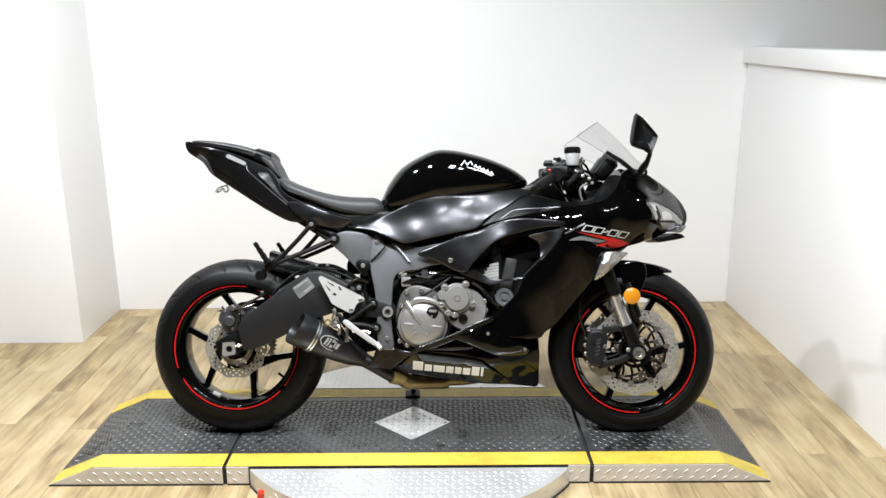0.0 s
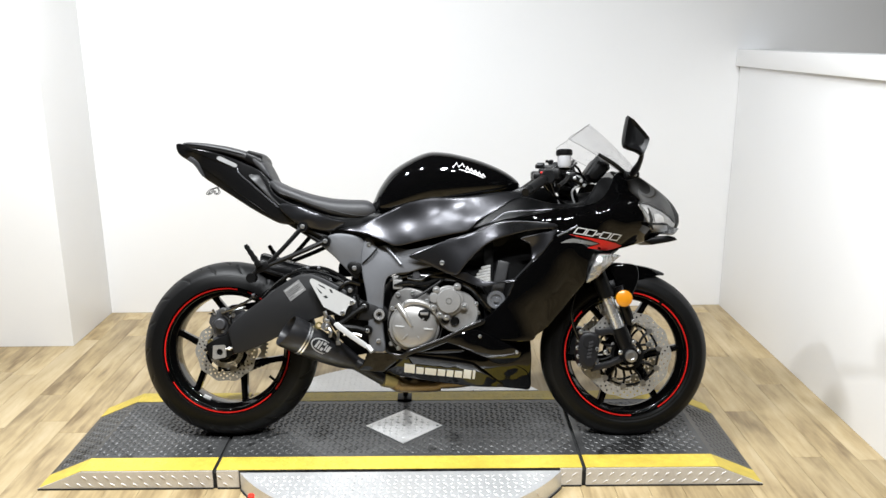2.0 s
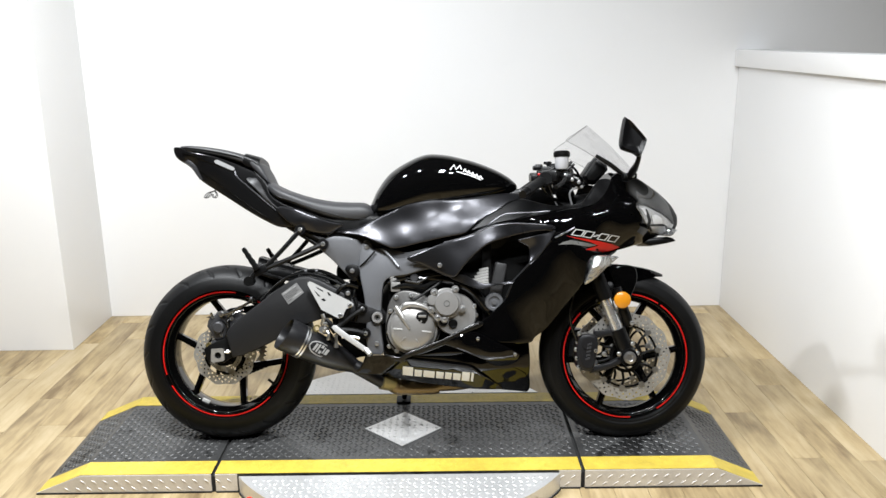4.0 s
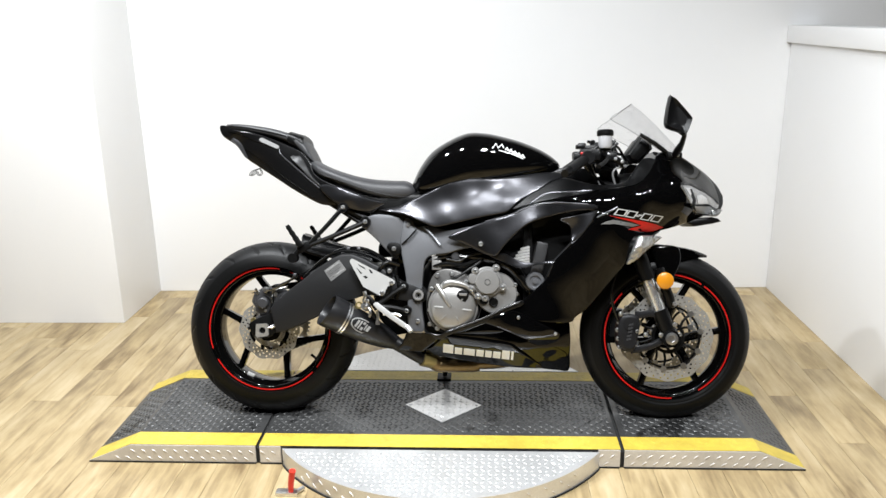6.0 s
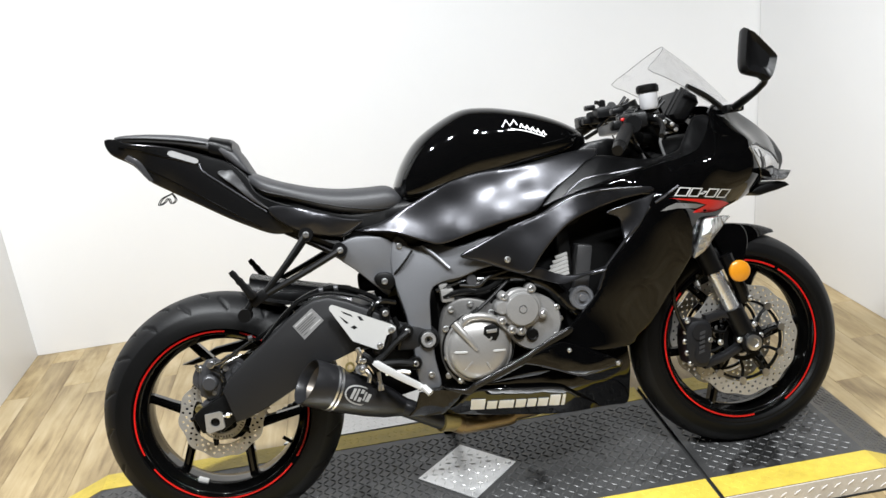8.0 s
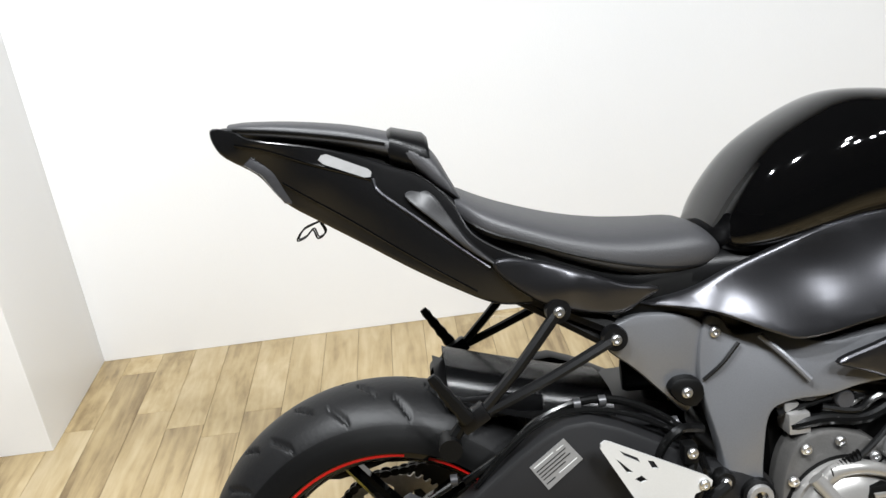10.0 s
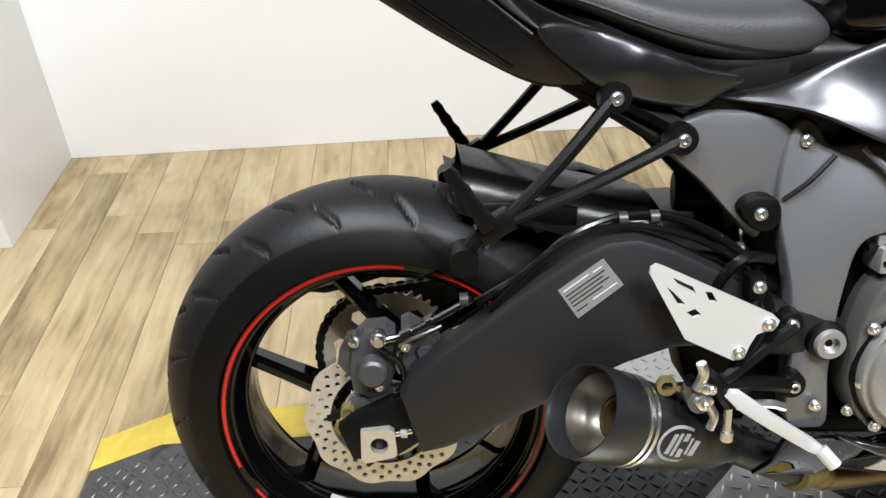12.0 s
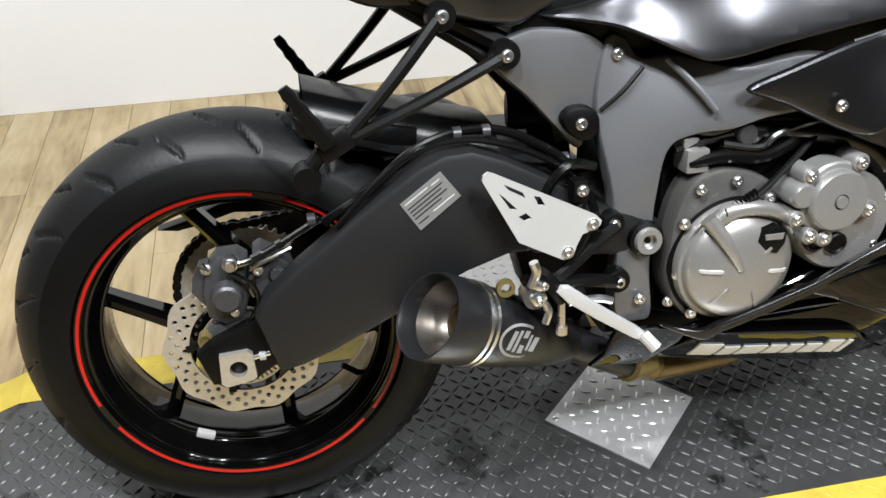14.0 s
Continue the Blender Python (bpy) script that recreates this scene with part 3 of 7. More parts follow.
    # bright skirts along the front, ends and middle
    for xa, xb in ((-X_TOP, SEAM_L - 0.007), (SEAM_L + 0.007, -0.535), (0.525, SEAM_R - 0.007), (SEAM_R + 0.007, X_TOP)):
        bm = bmesh.new()
        box(bm, (xa, F0 - 0.004, FLOOR + 0.006), (xb, F0 - 0.0005, DECK_Z - 0.001))
        outer = xa if xa == -X_TOP else xb if xb == X_TOP else None
        if outer is not None:
            s = math.copysign(1, outer)
            q = [(s * X_TOP, FLOOR + 0.006), (s * X_END, FLOOR + 0.006), (s * X_TOP, DECK_Z - 0.001)]
            lo = [bm.verts.new((x, F0 - 0.004, z)) for x, z in q]
            hi = [bm.verts.new((x, F0 - 0.0005, z)) for x, z in q]
            bm.faces.new(lo)
            bm.faces.new(hi)
            for i in range(3):
                bm.faces.new((lo[i], lo[(i + 1) % 3], hi[(i + 1) % 3], hi[i]))
        skirt = part("side_skirt", bm, SKIRT, base, "bright aluminium tread-plate skirt", smooth=5)
        bm = bmesh.new()
        x_lo, x_hi = (xa - (X_END - X_TOP) if xa == -X_TOP else xa), (xb + (X_END - X_TOP) if xb == X_TOP else xb)
        for i in range(int((x_hi - x_lo) / 0.0185)):
            x = x_lo + (i + 0.5) * 0.0185
            ceil_z = DECK_Z - 0.010 - max(0.0, abs(x) - X_TOP) * (DECK_Z - FLOOR) / (X_END - X_TOP)
            z = FLOOR + (0.018 if i % 2 else 0.044)
            if z + 0.004 > ceil_z:
                continue
            a = radians(-38 if x < 0 else 38)
            c, s = math.cos(a), math.sin(a)
            vs = [bm.verts.new((x + u * c - v * s, y, z + u * s + v * c)) for y, g in ((F0 - 0.004, 1.0), (F0 - 0.0062, 0.55)) for u, v in ((-0.011 * g, 0), (0, 0.003 * g), (0.011 * g, 0), (0, -0.003 * g))]
            bm.faces.new(vs[4:])
            for n in range(4):
                bm.faces.new((vs[n], vs[(n + 1) % 4], vs[4 + (n + 1) % 4], vs[4 + n]))
        t = part("tread_pattern", bm, SKIRT, skirt, smooth=60)
        t["kind"] = "stuff"
    # black rubber foot along the floor
    for xa, xb in ((-X_END, SEAM_L - 0.008), (SEAM_L + 0.008, -0.53), (0.52, SEAM_R - 0.008), (SEAM_R + 0.008, X_END)):
        bm = bmesh.new()
        box(bm, (xa, F0 - 0.006, FLOOR), (xb, F0 - 0.0006, FLOOR + 0.005))
        part("rubber_foot", bm, SHADOW_GAP, base, "black rubber foot strip")
    for x in (SEAM_L, SEAM_R):
        bm = bmesh.new()
        box(bm, (x - 0.0058, F0 + 0.002, FLOOR), (x + 0.0058, B0 - 0.002, DECK_Z - 0.01))
        part("hinge_joint", bm, SHADOW_GAP, base, "dark open hinge joint")
    # round aprons of the turntable, in front of the deck and behind it
    cy, rad, n = 2.830, 0.633, 40
    half_a = math.asin(0.527 / rad)
    front = [(rad * math.sin(-half_a + 2 * half_a * k / n), min(F0 - 0.0015, cy - rad * math.cos(-half_a + 2 * half_a * k / n))) for k in range(n + 1)]
    behind = [(x, F0 + B0 - y) for x, y in front]
    for arc, centre, sign in ((front, cy, -1), (behind, F0 + B0 - cy, 1)):
        bm = bmesh.new()
        top, low = [bm.verts.new((x, y, DECK_Z - 0.002)) for x, y in arc], [bm.verts.new((x, y, FLOOR + 0.005)) for x, y in arc]
        bm.faces.new(top)
        for i in range(n):
            bm.faces.new((top[i], top[i + 1], low[i + 1], low[i]))
        bm.faces.new((top[0], top[-1], low[-1], low[0]))
        apron = part("round_apron", bm, ALU, base, "rounded bright aluminium tread-plate apron", smooth=20)
        edge_y = F0 if sign < 0 else B0
        tread("tread_pattern", ALU, apron, -0.52, 0.52, min(edge_y, edge_y + sign * 0.3), max(edge_y, edge_y + sign * 0.3), DECK_Z - 0.002, lambda x, y: (y - edge_y) * sign > 0.02 and math.hypot(x, y - centre) < rad - 0.018, pitch=0.0225, bar=(0.0200, 0.0052, 0.0022 if sign < 0 else 0.0010))
        bm = bmesh.new()
        for i in range(4, n - 4, 1):
            x, y = (arc[i][0] + arc[i + 1][0]) / 2, (arc[i][1] + arc[i + 1][1]) / 2
            out = Vector((x, y - centre, 0)).normalized()
            along = Vector((-out.y, out.x, 0))
            if sign < 0:
                along = -along
            for z, tilt in ((FLOOR + 0.020 + 0.024 * (i % 2), 0.62),):
                mid_p = Vector((x, y, z))
                vs = [bm.verts.new(mid_p + out * d + along * (u * tilt_c) + Vector((0, 0, u * tilt_s + v))) for d, g in ((0.0, 1.0), (0.0024, 0.55)) for tilt_c, tilt_s in ((0.79, tilt),) for u, v in ((-0.011 * g, 0), (0, 0.0034 * g), (0.011 * g, 0), (0, -0.0034 * g))]
                bm.faces.new(vs[4:])
                for q in range(4):
                    bm.faces.new((vs[q], vs[(q + 1) % 4], vs[4 + (q + 1) % 4], vs[4 + q]))
        rim_tread = part("tread_pattern", bm, SKIRT, apron, smooth=60)
        rim_tread["kind"] = "stuff"
        bm = bmesh.new()
        ring = [(x * f, centre + (y - centre) * f) for f in (1.006, 1.0) for x, y in (arc if f > 1.003 else arc[::-1])]
        a, b = [bm.verts.new((x, y, FLOOR)) for x, y in ring], [bm.verts.new((x, y, FLOOR + 0.005)) for x, y in ring]
        m = n + 1
        for i in range(2 * m):
            bm.faces.new((a[i], a[(i + 1) % (2 * m)], b[(i + 1) % (2 * m)], b[i]))
        for i in range(n):
            bm.faces.new((b[i], b[i + 1], b[2 * m - 2 - i], b[2 * m - 1 - i]))
        part("rubber_foot", bm, SHADOW_GAP, base)
    # pedal lever with a red grip
    bm = bmesh.new()
    box(bm, (-0.51, 2.300, FLOOR), (-0.44, 2.330, FLOOR + 0.012), 0.004)
    tube(bm, [(-0.445, 2.316, FLOOR + 0.008), (-0.425, 2.335, FLOOR + 0.012)], 0.007, 8)
    lever = part("pedal_lever", bm, STEEL, base, "steel release lever")
    bm = bmesh.new()
    tube(bm, [(-0.462, 2.312, FLOOR + 0.010), (-0.458, 2.308, 0.022), (-0.449, 2.302, 0.068)], 0.0085, 10, r2=0.0105)
    part("grip", bm, REDGRIP, lever, "bright red plastic grip")
    # the lift sits a little askew in the bay
    base.matrix_world = Matrix.Translation((0, 2.79, 0)) @ Matrix.Rotation(radians(-0.5), 4, "Z") @ Matrix.Translation((0, -2.79, 0))
    return base


stand()


# ---------------------------------------------------------------- the motorcycle, leaning on its side stand
bike = new("motorcycle")
bike.matrix_world = pose(0.0815, 2.755, DECK_Z + 0.001, -15, 0, 0)
tagged(bike, "black sport motorcycle with red rim stripes on the lift", "motorcycle")
REAR, FRONT, R_REAR, R_FRONT = (-0.698, -0.006, 0.3050), (0.7075, -0.020, 0.2795), 0.3104, 0.2976
SMALL, MID, BIG = bolt_mesh(0.0046, 0.005), bolt_mesh(0.0064, 0.006), bolt_mesh(0.009, 0.007)


def tyre(bm, centre, radius, half, bead, rim_half, grooves, steps=720):
    """Round tread with slanted sipes cut in, swelling sidewalls and a moulded line near the bead."""
    cx, cy, cz = centre
    prof = []
    for k in range(41):
        a = radians(-90 + 180 * k / 40)
        y = half * math.sin(a)
        step = 0.0022 if abs(math.sin(a)) > 0.90 else 0.0
        prof.append((radius - half * 0.92 * (1 - math.cos(a)) - step, y))
    low = prof[0][0]
    side = []
    for k in range(1, 9):
        f = k / 8
        r = low + (bead - low) * f
        y = -(half * (1 - f) ** 0.0 * (1 - 0.10 * f) if f < 0.5 else half * 0.95 + (rim_half - half * 0.95) * (f - 0.5) * 2)
        side.append((r - 0.0, y - (0.0016 if k == 4 else 0)))
    full = [(r, y) for r, y in reversed(side)] + prof + [(r, -y) for r, y in side]
    n = len(full)
    made = []
    for s in range(steps):
        a = 2 * math.pi * s / steps
        row = []
        for r, y in full:
            d = 0.0
            if abs(y) < half * 0.93 and r > radius - half * 0.95:
                d = grooves(a, y / half)
            row.append(bm.verts.new((cx + (r - d) * math.cos(a), cy + y, cz + (r - d) * math.sin(a))))
        made.append(row)
    for s in range(steps):
        a, b = made[s], made[(s + 1) % steps]
        for i in range(n - 1):
            bm.faces.new((a[i], a[i + 1], b[i + 1], b[i]))
        bm.faces.new((a[n - 1], a[0], b[0], b[n - 1]))


def sipes(count, lean, spans):
    """Slanted grooves that repeat round the tyre, alternately on either half."""
    def depth(a, u):
        for side, lo, hi, shift in spans:
            if lo < u * side < hi:
                k = (a * count / (2 * math.pi) + shift + lean * (u * side - lo)) % 1.0
                k = min(k, 1 - k)
                w = 0.055 * min(1.0, (u * side - lo) / 0.08, (hi - u * side) / 0.08)
                if k < w:
                    return 0.006 * min(1.0, (w - k) / (0.6 * w))
        return 0.0
    return depth


def stripe_arc(bm, centre, r0, r1, y, a0, a1, n=40, lift=0.0006):
    cx, cy, cz = centre
    loops = []
    for k in range(n + 1):
        a = radians(a0 + (a1 - a0) * k / n)
        c, s = math.cos(a), math.sin(a)
        loops.append([(cx + r * c, cy + yy, cz + r * s) for r, yy in ((r0, y), (r1, y), (r1, y - lift), (r0, y - lift))])
    rings(bm, loops)


def wavy_disc(bm, centre, outer, inner, y0, y1, waves, wave, rows, holes, start=0.0, slots=()):
    """A petal brake disc with rows of drilled holes."""
    cx, cy, cz = centre
    n = waves * 8
    rim = [((outer + wave * (0.5 + 0.5 * math.cos(2 * math.pi * waves * k / n)) - wave) * math.cos(2 * math.pi * k / n) + cx, (outer + wave * (0.5 + 0.5 * math.cos(2 * math.pi * waves * k / n)) - wave) * math.sin(2 * math.pi * k / n) + cz) for k in range(n)]
    cut = [circle(cx, cz, inner, 40)]
    for i, r in enumerate(rows):
        for k in range(holes):
            a = start + 2 * math.pi * (k + 0.5 * i) / holes
            cut.append(circle(cx + r * math.cos(a), cz + r * math.sin(a), 0.0038, 8))
    slab(bm, rim, cy + y0, cy + y1, cut)


def spoke(bm, centre, angle, r0, r1, w0, w1, y0, y1, depth0, depth1, lean=0.0):
    """One tapering wheel spoke with a ridge along its outer face."""
    cx, cy, cz = centre
    c, s = math.cos(radians(angle)), math.sin(radians(angle))
    loops = []
    for k in range(7):
        f = k / 6
        r, w = r0 + (r1 - r0) * f, (w0 + (w1 - w0) * f) * (1 + 0.35 * max(0, f - 0.75) * 4 * 0.5 + 0.3 * max(0, 0.2 - f) * 5)
        y, d = y0 + (y1 - y0) * f, depth0 + (depth1 - depth0) * f
        shift = lean * (1 - f)
        loops.append([(cx + r * c - (v + shift) * s, cy + yy, cz + r * s + (v + shift) * c) for v, yy in ((-w, y - 0.55 * d), (-0.35 * w, y - d), (0.35 * w, y - d), (w, y - 0.55 * d), (w, y + 0.7 * d), (0.4 * w, y + d), (-0.4 * w, y + d), (-w, y + 0.7 * d))])
    rings(bm, loops)


def wheel(name, centre, radius, half, rim_half, spokes, sipe, arcs, label):
    bm = bmesh.new()
    flange, bed, well = 0.2255, 0.212, 0.196
    out = [(flange, -rim_half), (flange - 0.004, -rim_half - 0.004), (flange - 0.012, -rim_half - 0.0035), (bed, -rim_half + 0.004), (bed - 0.001, -rim_half + 0.010), (bed - 0.0075, -rim_half + 0.022), (well - 0.001, -rim_half + 0.036), (well - 0.003, -rim_half + 0.040), (well - 0.003, -rim_half * 0.15)]
    back = [(r, -y) for r, y in reversed(out)]
    closed_turned(bm, out + back + [(bed + 0.010, rim_half - 0.01), (well + 0.012, rim_half * 0.4), (well + 0.012, -rim_half * 0.4), (bed + 0.010, -rim_half + 0.01)], centre, 96)
    ridges = []
    # turned ridges on the inside of the barrel
    for rr, yy, fat in ((bed - 0.002, -rim_half + 0.010, 0.0042), (well - 0.000, -rim_half + 0.040, 0.0046), (bed - 0.004, rim_half - 0.011, 0.0035)):
        ridge = bmesh.new()
        ridges.append(ridge)
        closed_turned(ridge, [(rr + fat * math.cos(a), yy + fat * math.sin(a)) for a in [2 * math.pi * k / 14 for k in range(14)]], centre, 120)
    w = part(name, bm, RIM, bike, label)
    for ridge in ridges:
        part("rim_ridge", ridge, RIM, w, smooth=60)
    for a, lean in spokes:
        bm = bmesh.new()
        spoke(bm, centre, a, 0.032, well + 0.004, 0.0150, 0.0095, 0.0, 0.0, 0.026, 0.016, lean)
        part("spoke", bm, RIM, w)
    bm = bmesh.new()
    turned(bm, [(0.018, -0.062), (0.034, -0.062), (0.042, -0.05), (0.046, -0.028), (0.05, 0.0), (0.046, 0.028), (0.042, 0.05), (0.034, 0.062), (0.018, 0.062)], centre, 40)
    part("hub", bm, RIM, w)
    bm = bmesh.new()
    tyre(bm, centre, radius, half, flange - 0.003, rim_half - 0.002, sipe)
    edge = radius - half * 0.92 * (1 - math.cos(math.asin(0.905)))
    side = [(f.calc_center_median() - Vector(centre)) for f in bm.faces]
    side = [math.hypot(v.x, v.z) < edge for v in side]
    t = part("tyre", bm, RUBBER, w, "black road tyre with slanted grooves and dusty tread", smooth=50)
    t.data.materials.append(SIDEWALL)
    for p, low in zip(t.data.polygons, side):
        p.material_index = 1 if low else 0
    for a0, a1 in arcs:
        bm = bmesh.new()
        stripe_arc(bm, centre, flange - 0.0104, flange - 0.0062, -rim_half - 0.0040, a0, a1)
        part("rim_stripe", bm, RED, w, "bright red rim stripe")
    return w


R_SPOKES = [(a + 120 * k, lean) for k in range(3) for a, lean in ((109.5, -0.058), (162.9, 0.034))]
F_SPOKES = [(5 + 60 * k, 0.022 if k % 2 else -0.022) for k in range(6)]
rear_wheel = wheel("rear_wheel", REAR, R_REAR, 0.0905, 0.0790, R_SPOKES, sipes(18, 0.85, ((1, 0.12, 0.52, 0.0), (1, 0.45, 0.86, 0.5), (-1, 0.12, 0.52, 0.25), (-1, 0.45, 0.86, 0.75))), ((80, 199), (210, 315), (321, 372), (44, 70)), "gloss black six-spoke rear rim")
front_wheel = wheel("front_wheel", FRONT, R_FRONT, 0.060, 0.048, F_SPOKES, sipes(16, 0.8, ((1, 0.15, 0.6, 0.0), (-1, 0.15, 0.6, 0.5))), ((57, 98), (-60, 54), (136, 274)), "gloss black six-spoke front rim")


def discs():
    bm = bmesh.new()
    c = REAR
    wavy_disc(bm, c, 0.110, 0.074, -0.088, -0.083, 10, 0.006, (0.0805, 0.0893, 0.0978), 26)
    d = part("brake_disc", bm, DISC, rear_wheel, "drilled petal rear brake disc", smooth=30)
    bm = bmesh.new()
    for k in range(5):
        a = radians(20 + 72 * k)
        tube(bm, [(c[0] + r * math.cos(a + da), c[1] - 0.084, c[2] + r * math.sin(a + da)) for r, da in ((0.030, 0), (0.05, 0.1), (0.078, 0.25))], 0.007, 8)
    closed_turned(bm, [(0.028, -0.088), (0.042, -0.088), (0.042, -0.06), (0.028, -0.06)], c, 40)
    part("disc_carrier", bm, MATTE, rear_wheel)
    bm = bmesh.new()
    for k in range(48):
        a = 2 * math.pi * k / 48
        ca, sa = math.cos(a), math.sin(a)
        vs = [bm.verts.new((c[0] + r * ca - w * sa, c[1] + y, c[2] + r * sa + w * ca)) for y in (-0.094, -0.091) for r, w in ((0.0495, -0.0020), (0.0575, -0.0022), (0.0575, 0.0022), (0.0495, 0.0020))]
        for f in ((0, 1, 2, 3), (7, 6, 5, 4), (0, 4, 5, 1), (1, 5, 6, 2), (2, 6, 7, 3), (3, 7, 4, 0)):
            bm.faces.new([vs[i] for i in f])
    closed_turned(bm, [(0.044, -0.094), (0.050, -0.094), (0.050, -0.091), (0.044, -0.091)], c, 64)
    closed_turned(bm, [(0.057, -0.094), (0.060, -0.094), (0.060, -0.091), (0.057, -0.091)], c, 64)
    part("sensor_ring", bm, DISC, d, "slotted steel sensor ring")
    bm = bmesh.new()
    cuts = [circle(c[0], c[2], 0.034, 32)]
    for k in range(5):
        a = radians(38 + 72 * k)
        win = [(r, a + da) for r, da in ((0.052, -0.20), (0.060, -0.36), (0.078, -0.40), (0.086, -0.28), (0.086, 0.28), (0.078, 0.40), (0.060, 0.36), (0.052, 0.20))]
        cuts.append([(c[0] + r * math.cos(b), c[2] + r * math.sin(b)) for r, b in win])
    teeth = []
    for k in range(43):
        for r, o in ((0.1005, -0.5), (0.1015, -0.28), (0.1085, -0.10), (0.1085, 0.10), (0.1015, 0.28)):
            b = 2 * math.pi * (k + o) / 43
            teeth.append((c[0] + r * math.cos(b), c[2] + r * math.sin(b)))
    slab(bm, teeth, 0.093, 0.098, cuts)
    part("sprocket", bm, SPROCKET, rear_wheel, "steel rear sprocket")
    for s, lab in ((-1, "drilled petal front brake disc"), (1, "")):
        bm = bmesh.new()
        cf = (FRONT[0], FRONT[1] + s * 0.064, FRONT[2])
        wavy_disc(bm, cf, 0.156, 0.117, -0.0025, 0.0025, 12, 0.006, (0.124, 0.134, 0.145), 36)
        d = part("brake_disc", bm, DISC, front_wheel, lab, smooth=30)
        bm = bmesh.new()
        closed_turned(bm, [(0.104, -0.003), (0.111, -0.003), (0.111, 0.003), (0.104, 0.003)], cf, 60)
        closed_turned(bm, [(0.046, -0.004), (0.058, -0.004), (0.058, 0.004), (0.046, 0.004)], cf, 48)
        for k in range(10):
            a = radians(10 + 36 * k)
            tube(bm, [(cf[0] + r * math.cos(a + da), cf[1], cf[2] + r * math.sin(a + da)) for r, da in ((0.053, -0.12), (0.08, 0.02), (0.108, 0.0))], 0.0045, 8)
        part("disc_carrier", bm, MATTE, d, "black disc carrier")
        for k in range(10):
            a = radians(10 + 36 * k)
            bm = bmesh.new()
            turned(bm, [(0.010, -0.006), (0.010, 0.006)], (cf[0] + 0.1125 * math.cos(a), cf[1], cf[2] + 0.1125 * math.sin(a)), 12)
            part("disc_button", bm, STEEL, d)
    # valve stem and balance weights
    bm = bmesh.new()
    a = radians(322)
    tube(bm, [(REAR[0] + r * math.cos(a), -0.01, REAR[2] + r * math.sin(a)) for r in (0.196, 0.180, 0.168)], 0.005, 8)
    part("valve", bm, MATTE, rear_wheel)
    bm = bmesh.new()
    a = radians(250)
    box(bm, (REAR[0] - 0.095, -0.05, REAR[2] - 0.176), (REAR[0] - 0.068, -0.038, REAR[2] - 0.166), 0.002, Matrix.Rotation(radians(24), 4, "Y"))
    part("balance_weight", bm, SILVER, rear_wheel, "stick-on silver balance weight")


discs()
recentre(rear_wheel, front_wheel)


